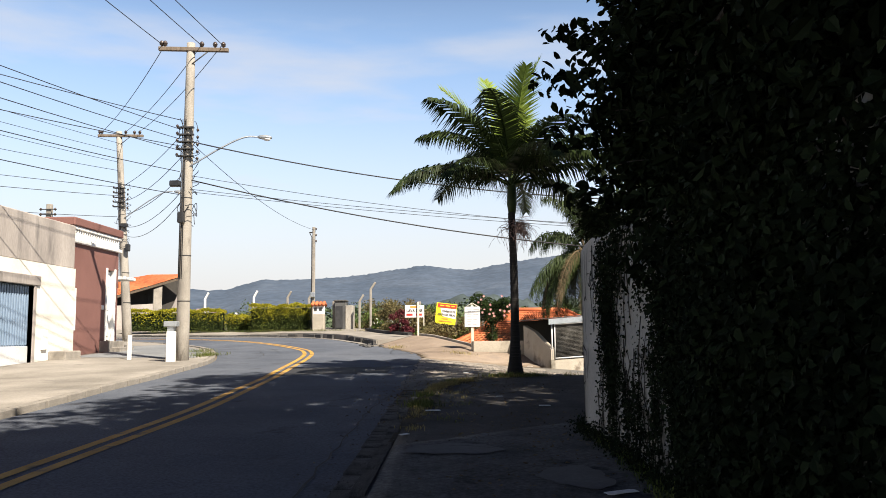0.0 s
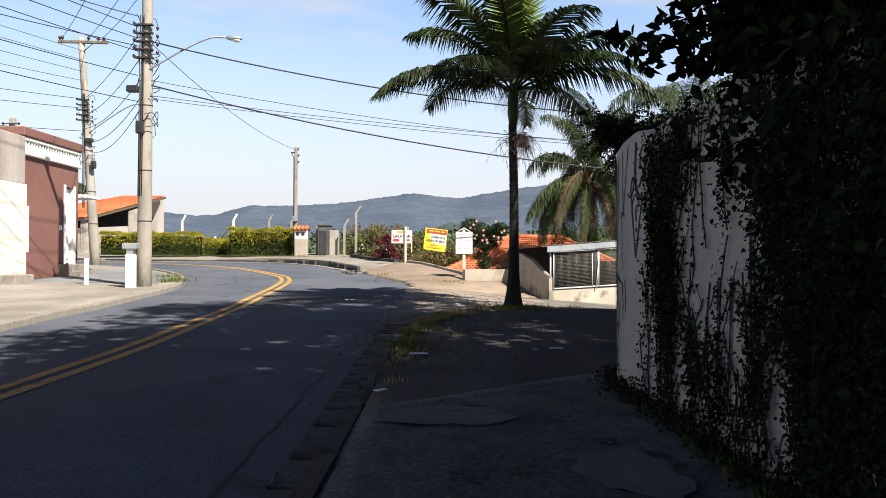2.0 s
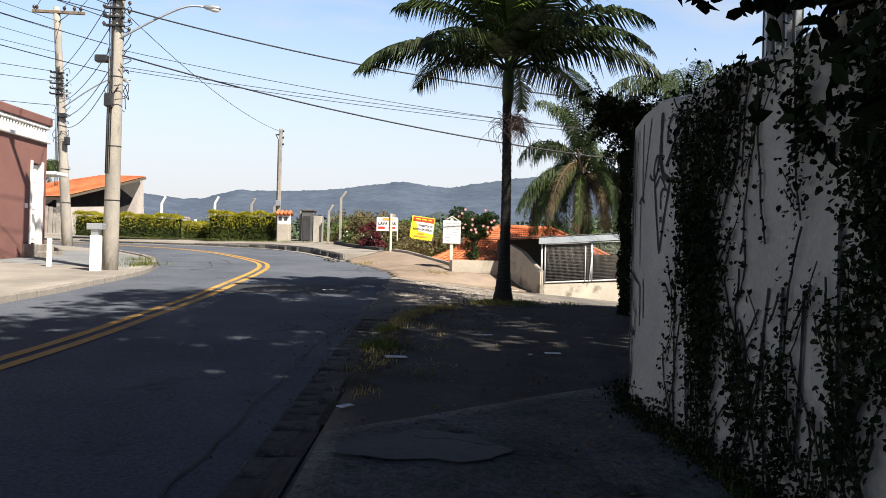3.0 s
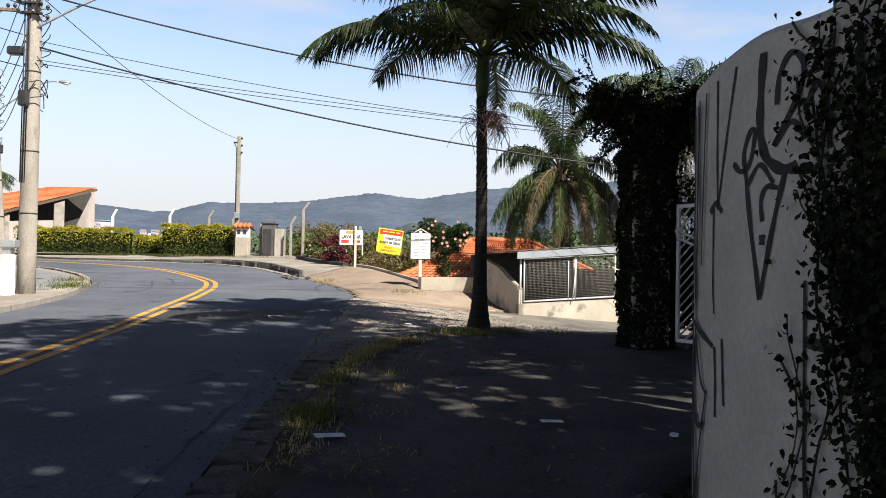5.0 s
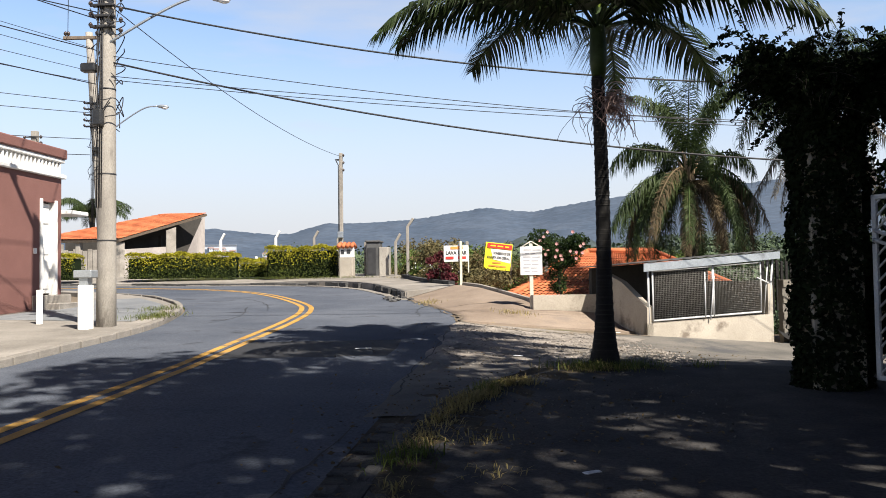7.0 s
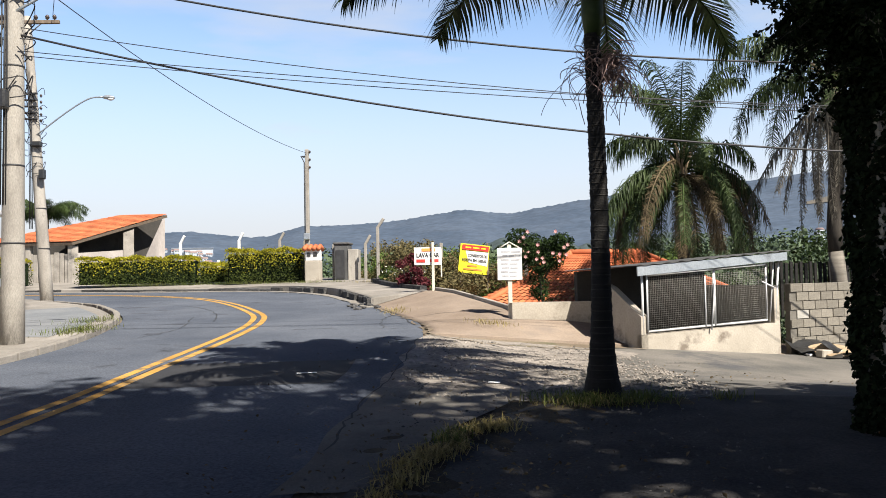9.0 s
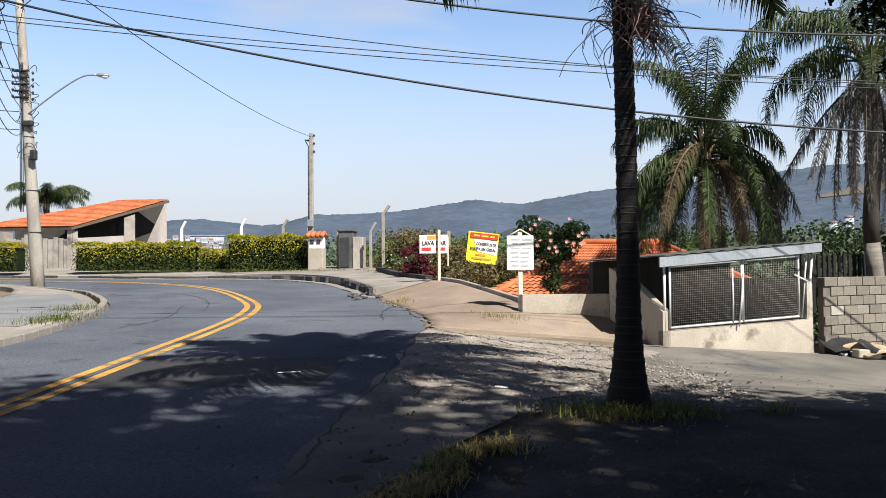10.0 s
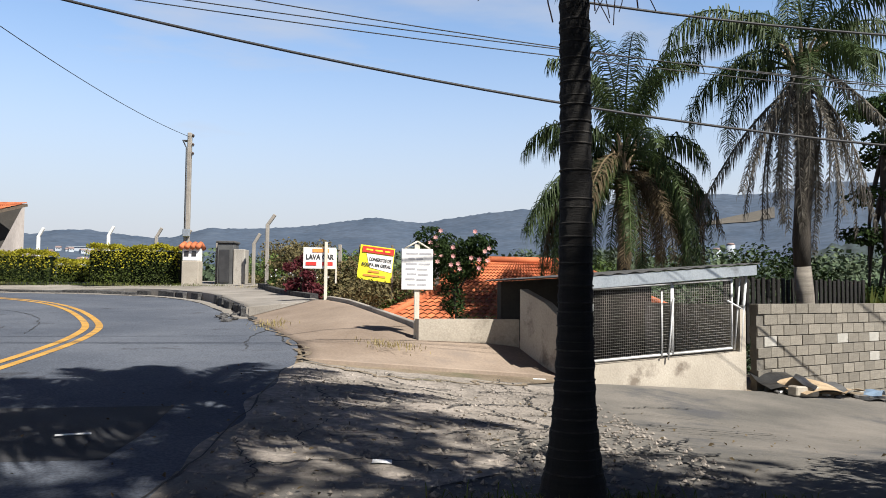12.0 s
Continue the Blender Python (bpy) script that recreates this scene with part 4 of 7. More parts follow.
def garden_wall():
    pts = spline(WALL, 60).tolist()
    cx, cy = 1.74 + 0.34, 10.38
    for k in range(1, 9):
        a = math.pi - k * math.pi / 2 / 8
        pts.append((cx + 0.34 * math.cos(a), cy + 0.34 * math.sin(a)))
    pts += [(cx + 1.5, cy + 0.35), (cx + 4.3, cy + 0.6)]
    vs, fs = [], []
    th = 0.2
    n = len(pts)
    p = np.array(pts)
    d = np.gradient(p, axis=0)
    d /= np.linalg.norm(d, axis=1)[:, None]
    inn = np.stack([d[:, 1], -d[:, 0]], 1)
    top = 2.3
    for i in range(n):
        z0 = hz(*p[i]) - 0.1
        zt = top + 0.02 * math.sin(i * 0.7) + 0.05 * ss(30, 60, float(i)) - 0.09 * float(ss(10.23, 10.68, p[i][1]))
        q = p[i] + inn[i] * th
        vs += [(p[i][0], p[i][1], z0), (p[i][0], p[i][1], zt - 0.03), (p[i][0] + inn[i][0] * 0.03, p[i][1] + inn[i][1] * 0.03, zt), (q[0], q[1], zt), (q[0], q[1], z0)]
    for i in range(n - 1):
        for k in range(4):
            fs.append((i * 5 + k, i * 5 + k + 1, (i + 1) * 5 + k + 1, (i + 1) * 5 + k))
    fs += [(0, 1, 2, 3, 4), tuple((n - 1) * 5 + k for k in (4, 3, 2, 1, 0))]
    ob = mesh_ob("garden_wall", vs, fs, M["garden"], None, True)
    for poly in ob.data.polygons:
        poly.use_smooth = False
    return tagged(ob, "grey rendered garden wall with a rounded end, sprayed and overgrown", "wall", kind="structure")


garden_wall()


def wall_x(y):
    return float(np.interp(y, [q[1] for q in WALL] + [10.38], [q[0] for q in WALL] + [1.737]))


def gate():
    """White steel gate of slanting bars, standing at an angle beside the overgrown pillar."""
    a, b = Vector((4.1, 17.85, 0)), Vector((6.15, 14.95, 0))
    L = (b - a).length
    m = Matrix.Translation((a.x, a.y, hz(a.x, a.y) + 0.12)) @ Matrix.Rotation(math.atan2(b.y - a.y, b.x - a.x), 4, 'Z')
    g = empty("driveway_gate", m, "white painted steel gate of slanting bars, ajar", "gate")
    H = 1.92
    for lo, hi in (((0, -0.025, 0), (0.05, 0.025, H)), ((L - 0.05, -0.025, 0), (L, 0.025, H)), ((0, -0.025, 0), (L, 0.025, 0.05)), ((0, -0.025, H - 0.05), (L, 0.025, H))):
        part("frame_tube", bm_box(lo, hi, bevel=0.006), M["steel"], g)
    s = 0.135
    k = -H
    while k < L:
        x0, z0, x1, z1 = k, 0.0, k + H, H
        if x0 < 0:
            z0, x0 = -k, 0.0
        if x1 > L:
            z1, x1 = L - k, L
        if x1 - x0 > 0.1:
            tube("bar", [(x0, 0.0, z0), (x1, 0.0, z1)], 0.014, M["steel"], g, 4)
        k += s
    for o in (0.0, 0.1):
        tube("brace", [(0.03, -0.03, 1.55 - o), (L * 0.95, -0.03, 0.28 - o)], 0.02, M["steel"], g, 6)
    pts = [(0.15 + 0.12 * i, -0.06 + 0.05 * math.sin(i * 2.1), 1.5 - 0.0475 * i + 0.1 * math.cos(i * 2.1)) for i in range(20)]
    tube("chain", spline(pts, 90).tolist(), 0.012, M["dark"], g, 5)
    tube("wheel", [(0.2, -0.03, -0.05), (0.2, 0.03, -0.05)], 0.05, M["dark"], g, 12)
    return g


gate()


# ---- utility poles and wires ----
def insulator(parent, p, s=1.0):
    x, y, z = p
    vs, fs = tube_data([(x, y, z), (x, y, z + 0.05 * s), (x, y, z + 0.06 * s), (x, y, z + 0.1 * s), (x, y, z + 0.11 * s), (x, y, z + 0.16 * s), (x, y, z + 0.2 * s)], [0.03 * s, 0.03 * s, 0.07 * s, 0.06 * s, 0.08 * s, 0.06 * s, 0.02 * s], 8)
    return mesh_ob("insulator", vs, fs, M["ceramic"], parent, True)


def utility_pole(x, y, top, r0, r1, lean, label, arm_dir, gear):
    z0 = hz(x, y) + 0.1
    p = empty("utility_pole", pose(x, y, z0), label, "utility pole", "street utility poles")
    H = top - z0
    tube("post", [(lean * t, 0, -0.3 + (H + 0.3) * t) for t in np.linspace(0, 1, 9)], [r0 + (r1 - r0) * t for t in np.linspace(0, 1, 9)], M["concrete"], p, 20)
    for f in (0.18, 0.32, 0.5):
        z = H * f
        r = r0 + (r1 - r0) * f + 0.004
        tube("steel_band", [(lean * f, 0, z), (lean * f, 0, z + 0.03)], r, M["dark"], p, 20)
    ca, sa = math.cos(arm_dir), math.sin(arm_dir)
    m = pose(lean * 0.98, 0, H - 0.22, 0, 0, math.degrees(arm_dir))
    part("crossarm", bm_box((-0.95, -0.14, -0.06), (1.15, -0.02, 0.06), m, 0.01), M["wood"], p, "weathered timber crossarm")
    tube("arm_brace", [(lean + 0.55 * ca, 0.55 * sa - 0.1, H - 0.28), (lean, -0.1, H - 0.75)], 0.02, M["dark"], p)
    for u in (-0.85, -0.75, 0.35, 0.75, 1.0):
        insulator(p, (lean + u * ca, u * sa - 0.08, H - 0.16))
    if gear:
        for k in range(5):
            z = H * 0.72 - 0.22 * k
            part("bracket", bm_box((lean * .7 - r0 - 0.06, -0.22, z), (lean * .7 + r0 + 0.02, -0.1, z + 0.05), bevel=0.008), M["dark"], p)
            insulator(p, (lean * .7 - r0 - 0.08, -0.18, z), 0.6)
            insulator(p, (lean * .7 + r0 + 0.1, -0.05, z - 0.1), 0.6)
        part("splice_box", bm_box((-0.42, -0.3, H * 0.535), (-0.1, -0.1, H * 0.535 + 0.18), bevel=0.03), M["black_plastic"], p, "black cable splice box")
        part("junction_box", bm_box((-0.14, -0.34, H * 0.42), (0.06, -0.16, H * 0.42 + 0.34), bevel=0.03), M["black_plastic"], p)
        r = random.Random(5)
        runs = []
        for k in range(16):
            a0 = r.uniform(0, 6.28)
            zc = H * r.uniform(0.42, 0.74)
            rr = r0 * r.uniform(0.85, 1.7)
            runs.append((spline([(lean * .6 + rr * math.cos(a0 + q) * (1 + 0.25 * r.random()), rr * math.sin(a0 + q), zc + r.uniform(-0.25, 0.25)) for q in (0, 0.9, 1.9, 2.9)], 14).tolist(), 0.011))
        for k in range(3):
            runs.append(([(lean * .5 - r0 * 0.7 + 0.05 * k, -r0 * 0.85, H * 0.25 + 0), (lean * .6 - r0 * 0.6 + 0.05 * k, -r0 * 0.8, H * 0.75)], 0.014))
        for q in runs:
            tube("cable_loop", q[0], q[1], M["rubber"], p, 5)
    return p


PA = utility_pole(-8.05, 24.6, 10.35, 0.2, 0.125, 0.05, "tall concrete utility pole with tangled cables and a crossarm", 0.12, True)
PB = utility_pole(-15.25, 37.7, 11.1, 0.22, 0.13, -0.75, "concrete utility pole with crossarm beyond the corner", 0.1, True)


def street_lamp(x, y, z, reach, rise, dy, label):
    l = empty("street_lamp", pose(x, y, z), label, "street lamp", "street lamps")
    pts = spline([(0, 0, 0), (reach * 0.45, dy * 0.45, rise * 0.6), (reach * 0.78, dy * 0.78, rise * 0.95), (reach, dy, rise)], 16).tolist()
    tube("arm", pts, 0.028, M["galv"], l)
    e = pts[-1]
    m = pose(*e, 0, 4, 0)
    bm = bmesh.new()
    bmesh.ops.create_uvsphere(bm, u_segments=14, v_segments=8, radius=1, matrix=m @ Matrix.Translation((0.2, 0, -0.01)) @ Matrix.Diagonal((0.24, 0.1, 0.075, 1)))
    part("head", bm, M["galv"], l, "grey cast lamp head", True)
    bm = bmesh.new()
    bmesh.ops.create_uvsphere(bm, u_segments=12, v_segments=8, radius=1, matrix=m @ Matrix.Translation((0.27, 0, -0.06)) @ Matrix.Diagonal((0.13, 0.08, 0.06, 1)))
    part("lens", bm, M["sign_white"], l, "milky lamp lens", True)
    return l


street_lamp(-7.95, 24.5, 6.45, 1.95, 1.05, 0.6, "street lamp on a curved arm from the pole")
street_lamp(-15.6, 37.6, 6.9, 2.3, 1.3, 0.2, "far street lamp on a curved arm")


def wire(a, b, sag, r, label, n=26):
    a, b = Vector(a), Vector(b)
    pts = [a.lerp(b, t) - Vector((0, 0, sag * 4 * t * (1 - t))) for t in np.linspace(0, 1, n)]
    ob = tube("overhead_cable", pts, r, M["rubber"], None, 5)
    return tagged(ob, label, "cable", "overhead cables")


for u in (-0.8, 0.35, 1.0):
    wire((-8.0 + u, 24.5, 10.25), (-16.0 + u, 37.6, 11.05), 0.25, 0.012, "bare line wire between the poles")
    wire((-8.0 + u, 24.5, 10.25), (-9.4 + u, -14, 10.6), 0.5, 0.012, "bare line wire along the road")
for z, s in ((7.6, 0.6), (7.3, 0.7), (6.95, 0.7), (6.3, 0.8), (5.6, 0.7)):
    wire((-8.2, 24.45, z), (-15.6, -10, z + 0.15), s, 0.011, "slack black cable along the road")
for z, s in ((7.5, 0.2), (6.8, 0.3), (6.2, 0.3), (5.7, 0.45), (5.4, 0.6)):
    wire((-8.2, 24.6, z), (-15.8, 37.6, z + 0.9), s, 0.011, "black cable between the poles")
for z, zz, s in ((8.4, 8.6, 0.3), (8.0, 7.9, 0.35), (7.0, 7.2, 0.5), (6.4, 6.6, 0.5)):
    wire((-15.9, 37.6, z), (-32, 18, zz), s, 0.013, "black cable over the roofs")
for z, zz, s in ((10.5, 10.9, 0.35), (10.1, 10.3, 0.45), (9.6, 9.7, 0.45), (9.2, 8.9, 0.6)):
    wire((-15.9, 37.6, z), (-27, 2, zz), s, 0.011, "thin black cable over the roofs")
for z, zz, s in ((7.9, 9.2, 0.5), (7.1, 8.3, 0.6)):
    wire((-8.2, 24.5, z), (-22, 2, zz), s, 0.012, "slack black cable to the houses")
wire((-7.95, 24.55, 7.25), (25.54, 30.39, 8.14), 2.03, 0.02, "twisted black power cable over the junction", 40)
wire((-7.95, 24.55, 6.07), (25.58, 30.21, 5.23), 1.8, 0.02, "black cable sagging over the junction", 40)
wire((-7.95, 24.55, 6.2), (25.9, 27.73, 4.97), 1.2, 0.008, "thin cable over the junction", 40)
wire((-7.95, 24.55, 5.78), (25.83, 28.4, 4.57), 0.66, 0.008, "thin cable over the junction", 40)
wire((-7.95, 24.55, 5.7), (25.83, 28.4, 4.42), 0.66, 0.008, "thin cable over the junction", 40)
wire((-7.9, 24.6, 7.2), (-8.34, 46.45, 7.45), 0.4, 0.01, "thin service wire to the far pole")


def service_pole():
    p = empty("service_pole", pose(-8.34, 46.5, hz(-8.3, 46.5) + 0.2), "slim grey concrete service pole", "utility pole")
    H = 7.42 - hz(-8.3, 46.5)
    part("post", bm_box((-0.08, -0.08, 0), (0.08, 0.08, H), bevel=0.02), M["old_concrete"], p)
    part("bracket", bm_box((-0.2, -0.12, H - 0.35), (-0.05, 0.12, H - 0.3)), M["dark"], p)
    for z in (H - 0.2, H - 0.55, H - 0.9):
        insulator(p, (0.14, -0.05, z), 0.7)
    tube("conduit", [(-0.1, -0.1, 0), (-0.1, -0.1, H - 0.6), (-0.25, -0.1, H - 0.3)], 0.025, M["dark"], p)
    part("meter_head", bm_box((-0.15, -0.2, 1.9), (0.12, -0.09, 2.2), bevel=0.02), M["galv"], p)
    return p


service_pole()


def roof_post():
    p = empty("roof_post", pose(-23.6, 46.0, 1.0), "short concrete service post with stacked insulators", "utility pole")
    part("post", bm_box((-0.14, -0.14, 0), (0.14, 0.14, 8.1), bevel=0.02), M["old_concrete"], p)
    for k in range(4):
        part("bracket", bm_box((-0.5, -0.2, 7.75 - 0.3 * k), (0.5, -0.14, 7.8 - 0.3 * k)), M["dark"], p)
        insulator(p, (-0.42, -0.17, 7.68 - 0.3 * k), 0.9)
        insulator(p, (0.42, -0.17, 7.68 - 0.3 * k), 0.9)


roof_post()


# ---- palms ----
def frond(name, parent, base, az, lift, length, droop, material, leaf=0.5, n=30, width=0.03, hang=0.5, label="", start=0.12):
    """One feather frond: an arching midrib with two rows of hanging leaflets."""
    r = random.Random(int(az * 1000) + int(lift * 77))
    pts, dirs = [], []
    p = Vector(base)
    el = lift
    seg = length / 14
    for k in range(15):
        pts.append(p.copy())
        d = Vector((math.cos(az) * math.cos(el), math.sin(az) * math.cos(el), math.sin(el)))
        dirs.append(d)
        p = p + d * seg
        el -= droop / 14 * (0.5 + k / 14)
    vs, fs = tube_data(pts, [0.028 * (1 - 0.85 * k / 14) + 0.003 for k in range(15)], 4)
    side0 = Vector((-math.sin(az), math.cos(az), 0))
    for k in range(n):
        u = start + (1 - start) * (k + 0.5) / n
        f = u * 14
        i = min(int(f), 13)
        q = pts[i].lerp(pts[i + 1], f - i)
        d = dirs[i]
        up = side0.cross(d) * -1
        L = leaf * (math.sin(math.pi * (0.1 + 0.85 * u)) ** 0.7) * r.uniform(0.85, 1.15)
        for s in (-1, 1):
            out = (side0 * s * r.uniform(0.75, 1.0) + d * (0.35 + 0.6 * u) + up * r.uniform(0.05, 0.25)).normalized()
            tip = (out + Vector((0, 0, -hang * r.uniform(0.7, 1.3)))).normalized()
            mid = q + (out + Vector((0, 0, -0.22 * hang))).normalized() * L * 0.5
            end = mid + tip * L * 0.55
            w = d * width
            o = len(vs)
            vs += [q - w * 0.5, q + w * 0.5, mid + w * 0.6, mid - w * 0.6, end]
            fs += [(o, o + 1, o + 2, o + 3), (o + 3, o + 2, o + 4)]
    return mesh_ob(name, vs, fs, material, parent, False, label)


def king_palm():
    x, y = 1.5, 19.85
    z0 = hz(x, y) + 0.03
    t = empty("king_palm", pose(x, y, z0), "tall king palm with ringed dark trunk and feather fronds", "palm tree")
    H = 3.95
    pts, rad = [], []
    for k in range(90):
        f = k / 89
        ring = 0.007 * (1 if k % 3 == 0 else 0)
        r = 0.082 + 0.02 * (1 - f) + 0.16 * math.exp(-f * H / 0.38) + ring
        pts.append((0.03 * math.sin(f * 3) - 0.02 * f, 0.02 * math.sin(f * 4), f * H - 0.12))
        rad.append(r)
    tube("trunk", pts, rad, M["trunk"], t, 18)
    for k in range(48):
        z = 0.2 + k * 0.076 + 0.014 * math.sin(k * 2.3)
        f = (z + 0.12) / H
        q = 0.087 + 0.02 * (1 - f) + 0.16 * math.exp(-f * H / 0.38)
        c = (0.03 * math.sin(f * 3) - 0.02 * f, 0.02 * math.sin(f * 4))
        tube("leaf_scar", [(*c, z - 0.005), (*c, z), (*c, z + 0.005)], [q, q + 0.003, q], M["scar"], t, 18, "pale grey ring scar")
    tube("crownshaft", [(0, 0, H - 0.15), (0, 0, H + 0.1), (0, 0, H + 0.4), (0, 0, H + 0.8)], [0.085, 0.12, 0.11, 0.07], M["frond"], t, 14, "smooth green crownshaft")
    r = random.Random(3)
    specs = []
    for k in range(9):
        specs.append((k * 0.698 + 0.05 + r.uniform(-.12, .12), r.uniform(0.42, 0.62), r.uniform(3.0, 3.4), r.uniform(1.25, 1.6)))
    for k in range(8):
        specs.append((k * 0.785 + 0.4 + r.uniform(-.2, .2), r.uniform(0.8, 1.1), r.uniform(2.7, 3.1), r.uniform(1.1, 1.6)))
    for az, li, le, dr in specs:
        frond("frond", t, (0, 0, H + 0.42 + 0.2 * li), az, li, le, dr, M["frond"], 0.86, 84, 0.036, 1.35)
    for az, li, le in ((3.05, 1.12, 2.9), (0.2, 1.5, 3.15), (1.4, 1.2, 2.6), (5.0, 1.3, 2.7), (2.2, 1.4, 2.9)):
        frond("young_frond", t, (0, 0, H + 0.7), az, li, le, 0.5, M["young_frond"], 0.66, 64, 0.04, 0.15, "bright upright young frond")
    # tangle of dry flower strands below the crownshaft
    runs = []
    for k in range(190):
        a = r.gauss(0.0, 0.75) if k % 4 else r.uniform(0, 6.28)
        q = Vector((0.1 * math.cos(a), 0.1 * math.sin(a), H - 0.5 + r.uniform(-0.12, 0.16)))
        v = Vector((math.cos(a), math.sin(a), r.uniform(-0.2, 0.9)))
        line = [q.copy()]
        curl = r.uniform(-0.5, 0.5)
        for s in range(r.randint(6, 12)):
            q = q + v.normalized() * 0.058
            v = Matrix.Rotation(curl + r.uniform(-.35, .35), 3, 'Z') @ v + Vector((r.uniform(-.25, .25), r.uniform(-.25, .25), -0.2 + r.uniform(-.15, .1)))
            line.append(q.copy())
        runs.append(([tuple(p) for p in line], 0.0034 if k % 3 else 0.005))
    tubes("inflorescence", runs, M["strand"], t, label="dry tangled reddish-grey flower strands")
    return t


def plume(name, parent, base, az, lift, length, droop, power, material, leaf, n, width, sag, seed, label=""):
    """One drooping feather frond with leaflets set all round the midrib and hanging under their own weight."""
    r = random.Random(seed)
    pts, dirs = [], []
    p = Vector(base)
    twist = r.uniform(-0.25, 0.25)
    for k in range(17):
        u = k / 16
        el = lift - droop * u ** power
        a = az + twist * u
        d = Vector((math.cos(a) * math.cos(el), math.sin(a) * math.cos(el), math.sin(el)))
        pts.append(p.copy())
        dirs.append(d)
        p = p + d * (length / 16)
    vs, fs = tube_data(pts, [0.03 * (1 - 0.88 * k / 16) + 0.003 for k in range(17)], 4)
    side = Vector((-math.sin(az), math.cos(az), 0))
    down = Vector((0, 0, -1))
    for k in range(n):
        u = 0.16 + 0.84 * (k + r.random()) / n
        f = min(u * 16, 15.99)
        i = int(f)
        q, d = pts[i].lerp(pts[i + 1], f - i), dirs[i]
        up = d.cross(side)
        for s in (-1, 1):
            th = r.uniform(-0.9, 0.7)
            out = (side * s * math.cos(th) + up * math.sin(th) + d * r.uniform(0.3, 0.7)).normalized()
            L = leaf * (0.45 + 0.55 * math.sin(math.pi * min(1, 0.12 + 0.8 * u))) * r.uniform(0.75, 1.2)
            g = sag * r.uniform(0.7, 1.2)
            a1 = q + (out + down * 0.25 * g).normalized() * L * 0.34
            a2 = a1 + (out * max(0.1, 1 - 0.6 * g) + down * g).normalized() * L * 0.36
            a3 = a2 + (out * max(0.05, 0.6 - 0.6 * g) + down * (0.2 + g)).normalized() * L * 0.34
            w = d * width * 0.5
            o = len(vs)
            vs += [q - w * 0.6, q + w * 0.6, a1 + w, a1 - w, a2 + w * 0.9, a2 - w * 0.9, a3]
            fs += [(o, o + 1, o + 2, o + 3), (o + 3, o + 2, o + 4, o + 5), (o + 5, o + 4, o + 6)]
    return mesh_ob(name, vs, fs, material, parent, False, label)


def queen_palm(x, y, ztop, zbase, tiers, seed, label, girth=0.15):
    """tiers: (name, count, least and most lift, droop, power, length, leaf, sag, share of dry fronds, drop of the base)."""
    t = empty("queen_palm", pose(x, y, zbase), label, "palm tree", "queen palms")
    H = ztop - zbase
    r = random.Random(seed)
    tube("trunk", [(0.05 * math.sin(k), 0, -0.3 + (H + 0.3) * k / 11) for k in range(5)], [girth + 0.01 * (k % 2) for k in range(5)], M["pale_trunk"], t, 14)
    tube("upper_trunk", [(0.05 * math.sin(k), 0, -0.3 + (H + 0.3) * k / 11) for k in range(4, 12)], [girth - 0.005 + 0.012 * (k % 2) for k in range(8)], M["bark"], t, 14, "dark fibrous upper trunk")
    tube("crown_heart", [(0, 0, H - 0.9), (0, 0, H - 0.3), (0, 0, H + 0.5)], [girth, girth + 0.02, 0.05], M["bark"], t, 10, "fibrous brown leaf bases")
    for k in range(9):
        a = k * 2.399
        c, q = math.cos(a), math.sin(a)
        tube("leaf_base", spline([(0.08 * c, 0.08 * q, H - 0.35), (0.16 * c, 0.16 * q, H + 0.1), (0.32 * c, 0.32 * q, H + 0.5), (0.5 * c, 0.5 * q, H + 0.62)], 8).tolist(), [0.06, 0.055, 0.05, 0.045, 0.04, 0.034, 0.028, 0.02], M["card"], t, 6, "pale brown leaf base")
    m = 0
    for name, count, l0, l1, droop, power, length, leaf, sag, dead, drop in tiers:
        for k in range(count):
            az = m * 2.399 + r.uniform(-0.25, 0.25)
            m += 1
            dry = r.random() < dead
            plume(name, t, (0.08 * math.cos(az), 0.08 * math.sin(az), H + 0.2 - drop * r.random()), az, r.uniform(l0, l1), length * r.uniform(0.85, 1.12), droop * r.uniform(0.88, 1.12), power, (M["grey_frond"] if dead > 0.9 else M["dry_frond"]) if dry else M["queen_frond"], leaf, 104, 0.025, sag, seed * 100 + m, ("dry brown " if dry else "green ") + "drooping frond")
    return t


king_palm()
queen_palm(5.2, 33.0, 4.45, -1.0, (
    ("frond", 9, 1.25, 1.52, 1.6, 2.3, 3.1, 0.62, 0.85, 0.0, 0.1),
    ("frond", 6, 0.8, 1.1, 2.5, 1.3, 2.6, 0.66, 1.1, 0.15, 0.3),
    ("hanging_frond", 56, 0.1, 0.7, 2.05, 0.6, 3.2, 0.5, 1.15, 0.4, 0.9)), 11, "drooping queen palm with a brown skirt of dead fronds")
queen_palm(8.35, 31.0, 6.0, 0.2, (
    ("frond", 8, 1.0, 1.4, 2.5, 1.5, 3.4, 0.75, 1.05, 0.0, 0.1),
    ("frond", 8, 0.5, 0.9, 2.3, 0.95, 2.9, 0.72, 1.1, 0.0, 0.3),
    ("dead_frond", 24, -0.6, 0.2, 1.35, 0.2, 3.2, 0.36, 1.4, 1.0, 0.6)), 12, "tall queen palm with hanging dead fronds behind a wall", 0.17)
queen_palm(-26.9, 57.0, 5.6, 1.0, (("frond", 20, 0.5, 1.35, 1.9, 1.3, 2.7, 0.6, 0.8, 0.0, 0.3),), 13, "green palm behind the tiled house")


